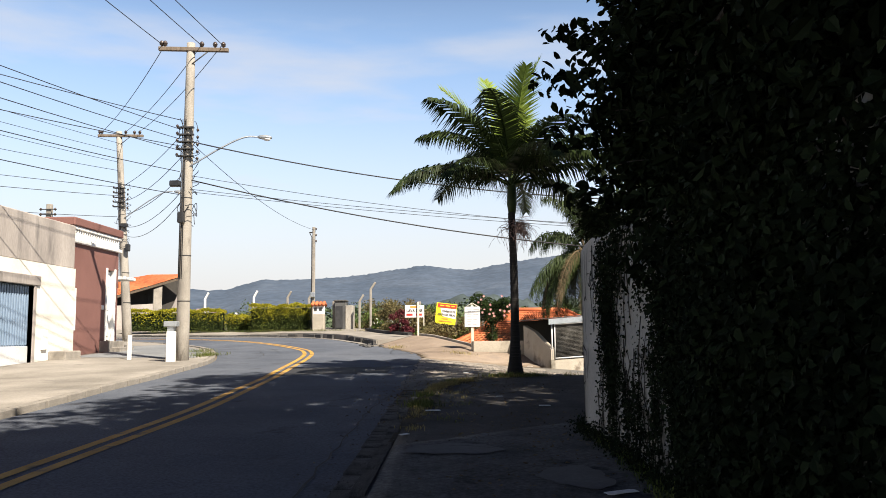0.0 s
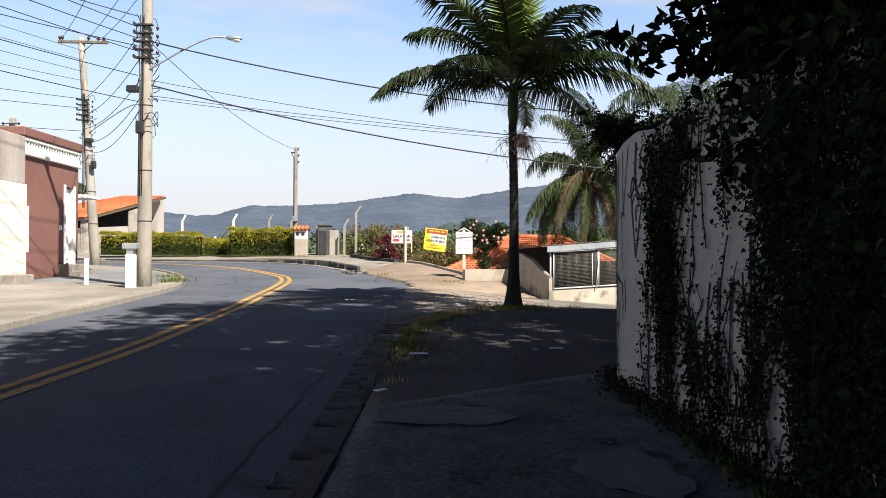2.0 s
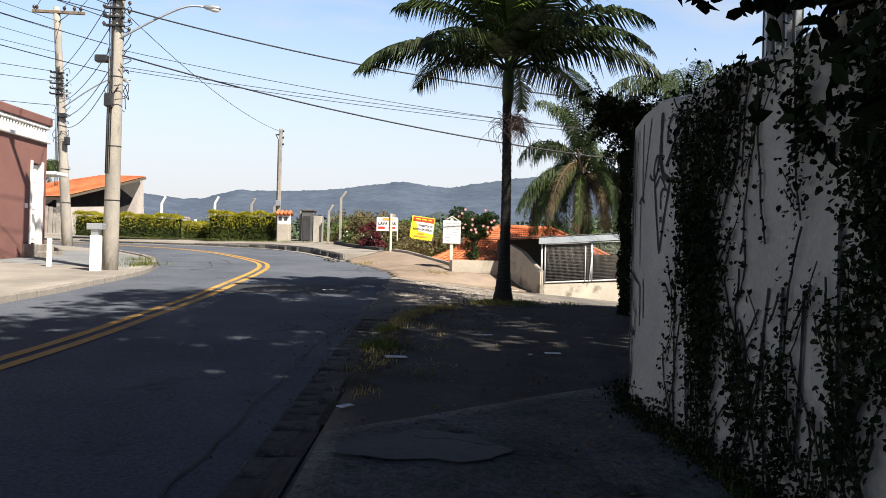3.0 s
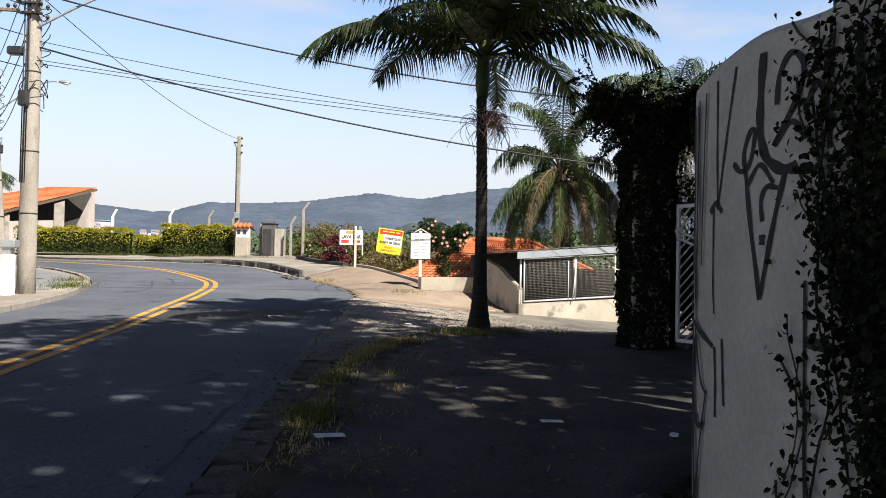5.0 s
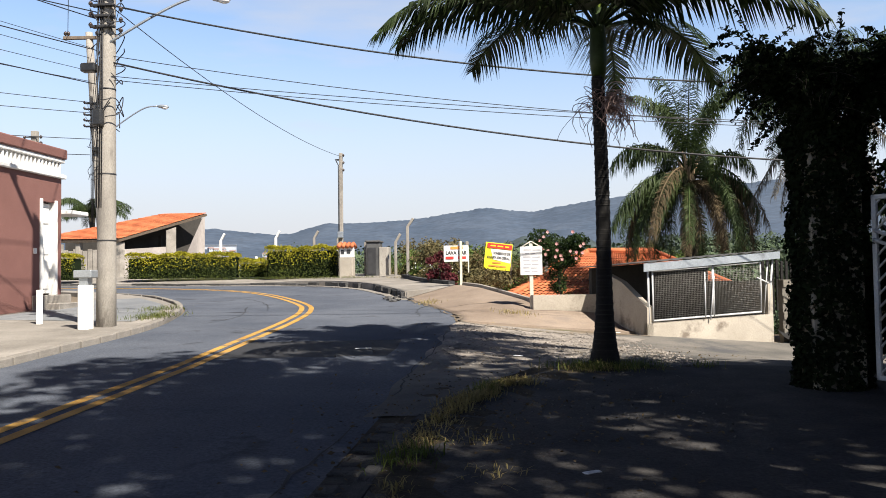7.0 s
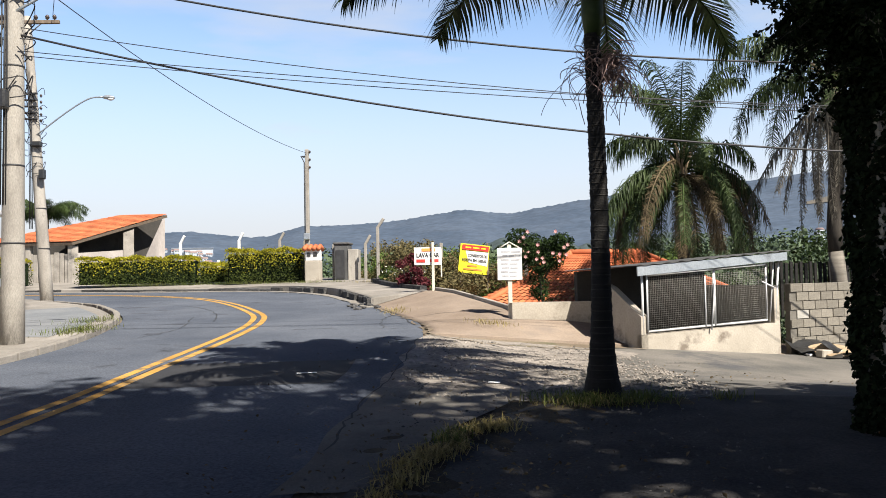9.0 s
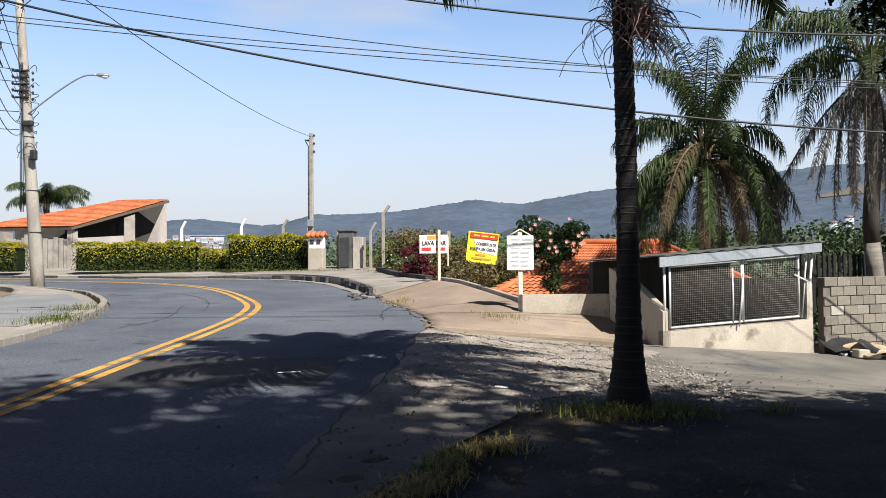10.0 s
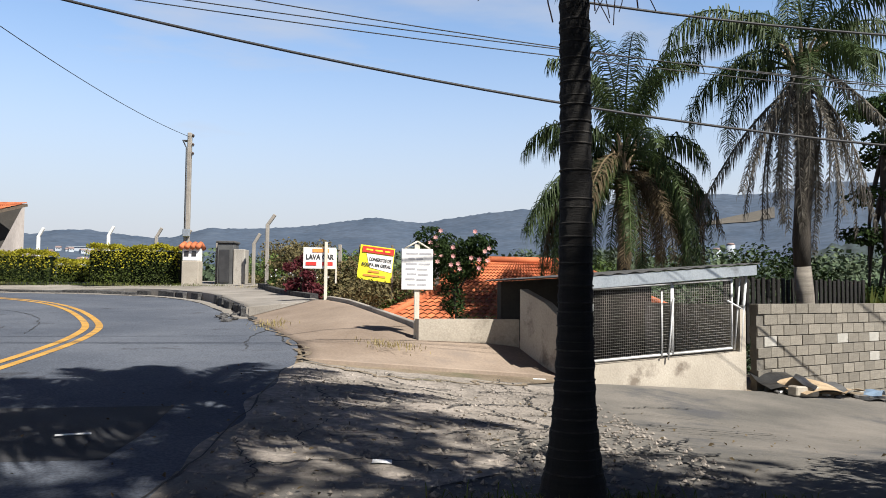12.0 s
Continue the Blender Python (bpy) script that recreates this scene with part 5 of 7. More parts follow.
# ---- broad trees, shrubs, hedges, climbers ----
def tree(name, x, y, z, trunk_h, blobs, n, leaf, label, material, limbs=6, r0=0.2, group="", category="tree", rich=False):
    t = empty(name, pose(x, y, z), label, category, group)
    r = random.Random(int(x * 31 + y * 17))
    runs = [([(0.06 * math.sin(k), 0.05 * math.cos(k * 1.3), -0.3 + (trunk_h + 0.3) * k / 6) for k in range(7)], [r0 * (1 - 0.09 * k) for k in range(7)])]
    for b in (blobs if len(blobs) <= limbs else r.sample(blobs, limbs)):
        e = Vector(b[:3])
        s = Vector((0, 0, trunk_h * r.uniform(0.75, 0.98)))
        mid = s.lerp(e, 0.5) + Vector((r.uniform(-.2, .2), r.uniform(-.2, .2), 0.25))
        runs.append((spline([s, mid, e], 8).tolist(), [r0 * 0.5 * (1 - 0.1 * k) for k in range(8)]))
    tubes("trunk", runs, M["bark"], t, 8)
    pos, d = blob_points(blobs, n)
    leaf_mesh("crown", pos, leaf, material, t, out=d, up=0.4, rich=rich)
    return t


def shoots(name, starts, out, lo, hi, leaf, material, parent, seed):
    """Thin outlying twigs set with leaves, which fray a crown's outline."""
    r = random.Random(seed)
    pos, runs = [], []
    for s, o in zip(starts, out):
        q = Vector(s)
        v = (Vector(o) + Vector((r.uniform(-.5, .5), r.uniform(-.5, .5), r.uniform(-.3, .5)))).normalized()
        L = r.uniform(lo, hi)
        line = [tuple(q)]
        n = max(5, int(L / (leaf * 0.45)))
        for k in range(n):
            q = q + v * (L / n)
            v = (v + Vector((r.uniform(-.15, .15), r.uniform(-.15, .15), -0.05))).normalized()
            line.append(tuple(q))
            for _ in range(2):
                pos.append(tuple(q + Vector((r.uniform(-1, 1), r.uniform(-1, 1), r.uniform(-1, 1))) * leaf * 0.5))
        runs.append((line, 0.005))
    leaf_mesh(name, np.array(pos), leaf, material, parent, rich=True)
    tubes("branchwork", runs, M["bark"], parent, 3)["kind"] = "stuff"


def shade_trees():
    """Tall garden trees behind the wall, which shade the road."""
    for x, y, h, s in ((5.2, 0.5, 12.5, 2.5), (4.9, 5.0, 14.5, 2.5), (6.2, 9.6, 16.0, 2.6), (8.2, 5.0, 15.5, 2.6), (8.6, 10.5, 14.0, 2.5), (4.8, -4.0, 12.0, 2.5), (8.9, 13.6, 6.6, 1.9), (11.2, 13.0, 8.0, 2.1), (11.6, 15.6, 5.6, 1.7), (7.6, 10.8, 11.9, 1.8), (4.4, -1.6, 14.5, 2.4), (4.1, 2.7, 12.5, 2.2), (8.7, 13.2, 9.5, 1.7), (7.3, 12.4, 13.5, 2.3), (5.4, 7.2, 15.5, 2.5), (6.9, 9.6, 8.2, 1.4), (5.9, 7.9, 8.0, 1.4), (7.7, 14.8, 5.0, 1.5)):
        tall = h >= 12.5
        airy = (x, y) in ((8.2, 5.0), (8.6, 10.5), (7.6, 10.8), (7.3, 12.4))
        bl = clumps((-2.1, -2.1, h * (0.7 if x in (6.2, 5.4) else 0.52 if tall else 0.4)), (2.1, 2.1, h - 1.2), 15, s * 0.42, s * 0.7)
        tree("garden_tree", x, y, hz(x, y), h * 0.55, bl, (1300 if x == 8.6 else 800) if airy else 2600 if x == 5.4 else 2600 if x == 6.9 else 4200 if x == 5.9 else 3200 if x == 8.9 else 5600 if x == 6.2 else 5200 if x == 4.9 else 9500 if tall else 6200, 0.34, "tall dark garden tree behind the wall", M["leaf"], 9, 0.22, "garden trees")


shade_trees()

# overhanging climber tree above the wall at the start of the way
bl = clumps((-0.1, -7.5, -0.2), (1.6, 4.4, 3.8), 40, 0.7, 1.15, 0.95) + clumps((-0.25, -4.0, -1.6), (0.0, 3.4, 2.4), 26, 0.3, 0.5, 1.2) + clumps((-0.3, -1.0, 0.5), (0.5, 4.3, 2.9), 40, 0.45, 0.75, 1.0)
bl += [(-0.45, 4.4, 0.75, 0.4, 0.5, 0.25), (-0.5, 4.5, 1.2, 0.4, 0.5, 0.22), (-0.4, 4.4, 1.7, 0.5, 0.5, 0.25), (-0.5, 4.2, 2.3, 0.5, 0.5, 0.3)]
bl += [(-0.9, 4.5, 0.55, 0.32, 0.3, 0.07), (-1.0, 4.6, 1.0, 0.36, 0.3, 0.08), (-1.05, 4.5, 1.45, 0.34, 0.3, 0.08), (-0.9, 4.4, 1.85, 0.32, 0.3, 0.08), (-0.75, 4.3, 2.3, 0.3, 0.3, 0.1)]
bl += [(-0.75, 4.45, 0.42, 0.35, 0.35, 0.08), (-0.5, 4.5, 0.5, 0.4, 0.4, 0.13), (-0.2, 4.5, 0.45, 0.4, 0.4, 0.16), (0.1, 4.4, 0.5, 0.4, 0.4, 0.2), (-0.3, 4.5, 0.85, 0.5, 0.45, 0.2)]
bl += clumps((-0.2, 3.6, 0.35), (0.7, 4.8, 2.4), 22, 0.3, 0.5) + clumps((0.0, 2.4, 0.5), (1.3, 4.4, 3.2), 30, 0.45, 0.75)
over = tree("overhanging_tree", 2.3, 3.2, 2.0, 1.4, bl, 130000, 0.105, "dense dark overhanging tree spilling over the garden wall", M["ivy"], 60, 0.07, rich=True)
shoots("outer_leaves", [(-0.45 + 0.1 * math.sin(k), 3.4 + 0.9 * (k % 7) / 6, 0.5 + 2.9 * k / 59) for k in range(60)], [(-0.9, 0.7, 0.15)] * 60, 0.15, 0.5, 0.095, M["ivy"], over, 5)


def ivy():
    """Climber on the garden wall: rooted stems that wander up, fork and carry small leaves, a close curtain near the start."""
    pos, runs = [], []
    r = random.Random(21)
    gaps = ((8.34, 1.14, 0.3, 0.36), (8.15, 1.85, 0.12, 0.26), (7.24, 0.5, 0.13, 0.32), (9.3, 0.42, 0.12, 0.2), (7.75, 0.62, 0.1, 0.2), (7.7, 1.35, 0.16, 0.2), (8.75, 0.5, 0.1, 0.3))

    def bare(y, z):
        return any(((y - a) / c) ** 2 + ((z - b) / d) ** 2 < 1 for a, b, c, d in gaps)

    def leafy(q, reach, n):
        for _ in range(n):
            pos.append((q[0] - abs(r.gauss(0, 0.018)) - 0.006, q[1] + r.uniform(-reach, reach), q[2] + r.uniform(-reach, reach)))

    def vine(y, z, goal, lean, n_leaf, depth):
        line, yy, zz, v = [], y, z, lean
        step = 0.05
        while (goal > z and zz < goal) or (goal < z and zz > goal):
            if bare(yy, zz) and r.random() < 0.3:
                break
            v = 0.86 * v + r.uniform(-0.3, 0.3)
            yy += step * v
            zz += step * (1 if goal > z else -1)
            if yy > 9.8 - 0.2 * zz * r.random() or zz > 2.34:
                break
            p = (wall_x(yy) - 0.012, yy, zz)
            line.append(p)
            leafy(p, 0.045, n_leaf if not bare(yy, zz) else 1)
            if depth and r.random() < 0.17:
                vine(yy, zz, zz + r.uniform(0.15, 0.55), r.choice((-1.1, 1.1)), n_leaf, depth - 1)
        if len(line) > 2:
            runs.append((line, 0.006 if depth else 0.0035))

    y = 4.8
    while y < 9.9:
        dens = float(np.interp(y, [4.8, 7.0, 7.4, 8.0, 8.25, 8.55, 8.75, 9.3, 9.5, 9.75, 10.3], [1, 1, 0.88, 0.82, 0.66, 0.8, 1, 1, 0.4, 0.0, 0.0]))
        z0 = hz(wall_x(y), y)
        if r.random() < dens:
            if r.random() < 0.7:
                vine(y, z0 + 0.02, z0 + (r.uniform(1.5, 2.4) if r.random() < 0.6 else r.uniform(0.4, 1.4)), 0, 3 if dens > 0.8 or y < 8.0 else 2, 2)
            else:
                vine(y, 2.32, 2.32 - r.uniform(0.4, 1.3), 0, 2, 1)
        y += 0.052
    dense = []
    for yc, zc, ry, rz, n in ((9.1, 1.5, 0.2, 0.5, 1300), (8.95, 0.9, 0.22, 0.5, 1300), (9.0, 1.95, 0.4, 0.28, 700), (8.05, 0.5, 0.1, 0.4, 450), (7.9, 1.9, 0.14, 0.3, 300), (7.3, 1.6, 0.25, 0.6, 2200), (6.9, 1.0, 0.3, 1.0, 4200), (6.2, 1.3, 0.5, 1.2, 6500), (5.2, 1.2, 0.8, 1.3, 8000), (4.0, 1.2, 0.9, 1.3, 8000), (2.6, 1.2, 1.2, 1.3, 7000), (1.0, 1.2, 1.4, 1.3, 4500), (-1.5, 1.2, 1.8, 1.3, 3500)):
        for _ in range(n):
            yy = yc + r.gauss(0, 0.6) * ry
            zz = max(0.12, min(2.5, zc + r.gauss(0, 0.6) * rz))
            if not bare(yy, zz):
                dense.append((wall_x(yy) - abs(r.gauss(0, 0.045 + 0.12 * (yy < 6))) - 0.01, yy, zz))
    for _ in range(260):
        a = r.uniform(1.7, 2.7)
        dense.append((2.08 + 0.36 * math.cos(a), 10.38 + 0.36 * math.sin(a), 2.24 - abs(r.gauss(0, 0.1))))
    # low weeds along the foot of the wall
    for _ in range(3200):
        yy = r.uniform(4.5, 10.75)
        xx = (wall_x(yy) if yy < 10.45 else 1.8) - abs(r.gauss(0, 0.09)) - 0.01
        dense.append((xx, yy, hz(xx, yy) + 0.08 + abs(r.gauss(0, 0.07))))
    e = empty("wall_ivy", pose(0, 0, 0), "dark small-leaved ivy climbing over the garden wall", "ivy", kind="stuff")
    pos = np.array(pos + dense)
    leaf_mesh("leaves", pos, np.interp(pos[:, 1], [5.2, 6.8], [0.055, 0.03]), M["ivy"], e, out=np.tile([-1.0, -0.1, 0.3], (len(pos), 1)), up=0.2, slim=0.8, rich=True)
    tubes("stems", runs, M["bark"], e, 3)


ivy()


def ivy_pillar():
    x, y = 3.75, 18.1
    z0 = hz(x, y)
    p = empty("gate_pillar", pose(x, y, z0), "gate pillar smothered in dark climbing shrub", "pillar")
    part("post", bm_box((-0.27, -0.22, -0.1), (0.27, 0.22, 2.6), bevel=0.02), M["cream"], p)
    pos, d = [], []
    for _ in range(15000):
        z = -0.04 + 2.85 * rng.random() ** 0.95
        a = rng.uniform(0, 6.283)
        r = (0.36 + 0.03 * math.sin(z * 7 + a * 3)) * (1 + 0.06 * rng.normal())
        pos.append((1.05 * r * math.cos(a), 0.85 * r * math.sin(a), z))
        d.append((math.cos(a), math.sin(a), 0.2))
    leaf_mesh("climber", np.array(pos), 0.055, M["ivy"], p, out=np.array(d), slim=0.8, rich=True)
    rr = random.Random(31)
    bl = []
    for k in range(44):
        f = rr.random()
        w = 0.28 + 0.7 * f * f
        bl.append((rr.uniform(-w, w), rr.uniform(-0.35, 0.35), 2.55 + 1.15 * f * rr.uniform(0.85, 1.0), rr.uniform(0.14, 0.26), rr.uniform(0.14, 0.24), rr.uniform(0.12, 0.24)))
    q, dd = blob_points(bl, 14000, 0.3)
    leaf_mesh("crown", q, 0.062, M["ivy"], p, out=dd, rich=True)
    pick = rng.choice(np.flatnonzero(q[:, 2] > 2.85), 240, replace=False)
    shoots("outer_leaves", q[pick], [(a[0] * 1.2, a[1], a[2] * 0.7) for a in dd[pick]], 0.25, 0.65, 0.058, M["ivy"], p, 6)


ivy_pillar()

for x, y, h in ((5.1, 18.9, 2.6), (6.2, 19.1, 2.9), (7.4, 19.5, 3.0), (8.8, 20.0, 3.0), (6.6, 17.4, 2.6), (7.6, 16.2, 3.0), (8.3, 15.0, 3.0), (5.6, 17.9, 2.2)):
    bl = clumps((-0.55, -0.45, 0.3), (0.55, 0.45, h - 0.4), 12, 0.4, 0.65)
    tree("garden_hedge", x, y, hz(x, y), h * 0.6, bl, 5200, 0.12, "dense dark garden hedge behind the gate", M["ivy"], 6, 0.06, "hedge behind the gate", "hedge")
for x, y, h in ((9.2, 18.4, 4.2), (10.5, 16.8, 5.0), (7.4, 17.4, 3.4), (6.4, 17.7, 4.7), (7.9, 17.6, 5.4), (8.4, 15.9, 5.6)):
    bl = clumps((-1.3, -1.3, 0.4), (1.3, 1.3, h - 0.8), 14, 0.6, 1.0)
    tree("gate_tree", x, y, hz(x, y), h * 0.5, bl, 9000, 0.11, "leafy green tree behind the driveway gate", M["leaf"], 8, 0.13, "trees behind the gate")
bl = clumps((-1.0, -1.2, 0.8), (1.5, 1.2, 7.4), 26, 0.6, 1.1, 0.35)
tree("dark_conifer", 13.6, 36.9, -0.5, 6.5, bl, 11000, 0.16, "dark feathery conifer at the street side", M["leaf"], 8, 0.16)


def hedge_run(x0, y0, x1, y1, h, w, label):
    z = hz((x0 + x1) / 2, (y0 + y1) / 2) + 0.28
    L = math.hypot(x1 - x0, y1 - y0)
    e = empty("clipped_hedge", Matrix.Translation((x0, y0, z)) @ Matrix.Rotation(math.atan2(y1 - y0, x1 - x0), 4, 'Z'), label, "hedge", "clipped hedges")
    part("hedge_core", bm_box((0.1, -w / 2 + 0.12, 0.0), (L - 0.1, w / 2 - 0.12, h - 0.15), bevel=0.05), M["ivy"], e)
    n = int(11000 * L / 4)
    u, v, s = rng.random(n) * L, rng.random(n), rng.integers(0, 4, n)
    wob = 0.05 * np.sin(u * 3.1) + 0.04 * np.sin(u * 7.7)
    pos = np.zeros((n, 3))
    pos[:, 0] = u
    top = s >= 2
    pos[:, 1] = np.where(top, (v - 0.5) * w, np.where(s == 0, -w / 2, w / 2) + rng.normal(0, 0.08, n) + 0.06 * np.sin(u * 4.3))
    pos[:, 2] = np.where(top, h + wob + rng.normal(0, 0.04, n), v * (h + wob))
    d = np.zeros((n, 3))
    d[:, 1] = np.where(top, 0, np.where(s == 0, -1, 1))
    d[:, 2] = np.where(top, 1, 0.2)
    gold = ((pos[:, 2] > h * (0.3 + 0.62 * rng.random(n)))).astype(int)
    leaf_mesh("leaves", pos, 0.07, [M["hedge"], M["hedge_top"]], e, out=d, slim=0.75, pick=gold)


hedge_run(-18.9, 46.4, -13.5, 46.8, 1.15, 1.0, "clipped green hedge with golden top leaves")
hedge_run(-13.5, 47.0, -11.6, 47.1, 0.8, 0.9, "low golden-green hedge between taller ones")
hedge_run(-11.8, 45.9, -8.35, 46.0, 1.38, 1.0, "tall clipped hedge with bright golden top")
hedge_run(-27.0, 46.6, -21.6, 46.6, 1.2, 1.0, "clipped green hedge by the tiled house")


# ---- roadside pillars, fence posts, signs ----
def mail_pillar():
    x, y = -7.8, 45.3
    z = hz(x, y) + 0.17
    p = empty("gate_pillar", pose(x, y, z), "white rendered pillar with small clay-tiled cap", "pillar")
    part("shaft", bm_box((-0.31, -0.3, -0.1), (0.31, 0.3, 1.0), bevel=0.02), M["cream"], p)
    part("head", bm_box((-0.29, -0.29, 1.0), (0.29, 0.29, 1.5), bevel=0.02), M["white_paint"], p)
    for u in (-0.14, 0.14):
        part("meter_window", bm_box((u - 0.08, -0.315, 1.18), (u + 0.08, -0.29, 1.36)), M["dark"], p)
    for s in (-1, 1):
        for k in range(4):
            c = -0.3 + 0.2 * k
            vs, fs = tube_data([(c, s * 0.42, 1.5), (c, 0, 1.66)], [0.1, 0.085], 8)
            mesh_ob("cap_tile", vs, fs, M["tile"], p, True)


def gate_block():
    x, y = -6.45, 46.2
    z = hz(x, y) + 0.3
    p = empty("entrance_block", pose(x, y, z), "dark stained concrete entrance block with metal door", "gatehouse")
    part("wall", bm_box((-0.58, -0.3, -0.1), (0.03, 0.6, 1.55), bevel=0.02), M["roof_grey"], p)
    part("lid", bm_box((-0.63, -0.36, 1.55), (0.08, 0.65, 1.64), bevel=0.02), M["kerb"], p)
    part("metal_door", bm_box((-0.5, -0.33, 0.05), (-0.12, -0.29, 1.3)), M["dark"], p)
    part("side_pier", bm_box((0.034, -0.35, -0.1), (0.47, 0.4, 1.32), bevel=0.02), M["concrete"], p)


mail_pillar()
gate_block()


def fence_post(x, y, h, bend, material, label):
    z = max(float(land(x, y)), hz(x, y) - 0.6)
    p = empty("fence_post", pose(x, y, z), label, "fence post", "concrete fence posts")
    part("shaft", bm_box((-0.06, -0.06, -0.2), (0.06, 0.06, h), bevel=0.012), material, p)
    if bend:
        part("bent_top", bm_box((-0.055, -0.055, 0), (0.055, 0.055, 0.45), pose(0, 0, h - 0.03, 0, bend, 0), 0.012), material, p)


for x, y, h, b in ((-7.2, 46.6, 1.9, 0), (-5.55, 45.4, 1.9, 30), (-4.7, 43.5, 2.55, 35), (-2.0, 42.0, 2.4, 0), (1.1, 36.0, 2.0, 0)):
    fence_post(x, y, h, b, M["old_concrete"], "weathered concrete fence post with bent top")
for x, y, h, b in ((-15.9, 50.5, 2.2, 28), (-12.7, 50, 2.25, 28), (-10.5, 49.5, 2.2, 30), (-9.0, 48.5, 2.1, 30), (-13.9, 50.4, 1.3, 0)):
    fence_post(x, y, h, b, M["white_paint"] if x < -11.5 else M["old_concrete"], "pale concrete fence post with bent top behind the hedge")


def text(name, body, size, m, material, parent, bold=0.0, width=None):
    cu = bpy.data.curves.new(name, 'FONT')
    cu.body, cu.size, cu.extrude, cu.offset = body, size, 0.001, bold
    cu.align_x, cu.align_y = 'CENTER', 'CENTER'
    tmp = bpy.data.objects.new(name, cu)
    scene.collection.objects.link(tmp)
    me = bpy.data.meshes.new_from_object(tmp.evaluated_get(bpy.context.evaluated_depsgraph_get()))
    bpy.data.objects.remove(tmp)
    me.materials.clear()
    me.materials.append(material)
    ob = new(name, me)
    ob.parent = parent
    sx = 1.0
    if width:
        xs = [v.co.x for v in me.vertices]
        sx = width / max(1e-6, max(xs) - min(xs))
    ob.matrix_local = m @ Matrix.Diagonal((sx, 1, 1, 1))
    return ob


def cloth(name, w, h, material, parent, m, wave=0.015, th=0.004):
    vs, fs = [], []
    nu, nv = 12, 10
    for s in (0, 1):
        for j in range(nv + 1):
            for i in range(nu + 1):
                u, v = i / nu, j / nv
                vs.append((m @ Vector(((u - 0.5) * w, wave * math.sin(u * 5 + v * 3) * (1 if s else 1) + s * th, (v - 0.5) * h))))
    k = (nu + 1) * (nv + 1)
    for s in (0, 1):
        for j in range(nv):
            for i in range(nu):
                a = s * k + j * (nu + 1) + i
                q = (a, a + 1, a + nu + 2, a + nu + 1)
                fs.append(q if s == 0 else q[::-1])
    return mesh_ob(name, vs, fs, material, parent, True)


def bars(parent, m, rows, material, name="print_bar"):
    for x0, x1, z, t in rows:
        part(name, bm_box((x0, -0.004, z - t / 2), (x1, 0.0, z + t / 2), m), material, parent)


FACE = pose(0, -0.02, 0, 90, 0, 0)


def banner_white():
    x, y = -1.84, 35.0
    z = hz(x, y) + 0.3
    s = empty("banner_sign", pose(x, y, z, 0, 0, 8), "small white banner sign on a wooden stake", "sign", "roadside signs")
    part("stake", bm_box((0.13, -0.03, -0.2), (0.21, 0.03, 1.48), bevel=0.008), M["pale_wood"], s)
    part("back_stake", bm_box((0.4, 0.06, 0.45), (0.44, 0.1, 1.3), bevel=0.008), M["pale_wood"], s)
    b = cloth("banner", 0.8, 0.52, M["sign_white"], s, pose(0.02, 0.05, 1.08), 0.003)
    part("logo_bar", bm_box((-0.16, 0.037, 1.22), (0.24, 0.043, 1.31)), M["sign_orange"], s)
    text("lettering", "LAVA CAR", 0.17, pose(0.02, 0.04, 1.1, 90, 0, 0), M["ink"], s, 0.006, 0.68)
    bars(s, pose(0, 0.043, 0), ((-0.32, -0.06, 0.94, 0.09), (0.08, 0.34, 0.94, 0.09)), M["sign_red"])


def banner_yellow():
    x, y = -0.52, 36.6
    z = hz(x, y) + 0.12
    s = empty("banner_sign", pose(x, y, z, 0, 0, 6), "yellow white and red advertising banner on posts", "sign", "roadside signs")
    zc = 2.27 - z
    m = pose(0, 0, zc, 0, 7, 0)
    cloth("banner", 0.92, 0.92, M["sign_yellow"], s, m, 0.004)
    mesh_ob("white_field", [m @ Vector(v) for v in ((-0.16, -0.012, -0.12), (0.44, -0.012, -0.2), (0.44, -0.012, 0.24), (-0.28, -0.012, 0.24))], [(0, 1, 2, 3)], M["sign_white"], s)
    part("red_field", bm_box((-0.4, -0.022, 0.27), (0.44, -0.014, 0.43), m), M["sign_red"], s)
    bars(s, m @ pose(0, -0.023, 0), ((-0.3, -0.12, 0.35, 0.04), (-0.06, 0.14, 0.35, 0.04), (0.2, 0.34, 0.35, 0.04)), M["sign_yellow"])
    text("lettering", "CONSERTOS DE", 0.12, m @ pose(0.1, -0.018, 0.1, 90, 0, 0), M["ink"], s, 0.004, 0.6)
    text("lettering", "ROUPA EM GERAL", 0.12, m @ pose(0.02, -0.018, -0.05, 90, 0, 0), M["ink"], s, 0.004, 0.78)
    bars(s, m @ pose(0, -0.01, 0), ((-0.18, 0.12, -0.22, 0.05), (-0.3, 0.3, -0.33, 0.05)), M["sign_orange"])
    for u in (-0.42, 0.44):
        part("post", bm_box((u - 0.03, 0.05, -0.9), (u + 0.03, 0.11, zc + 0.5), bevel=0.008), M["wood"], s)


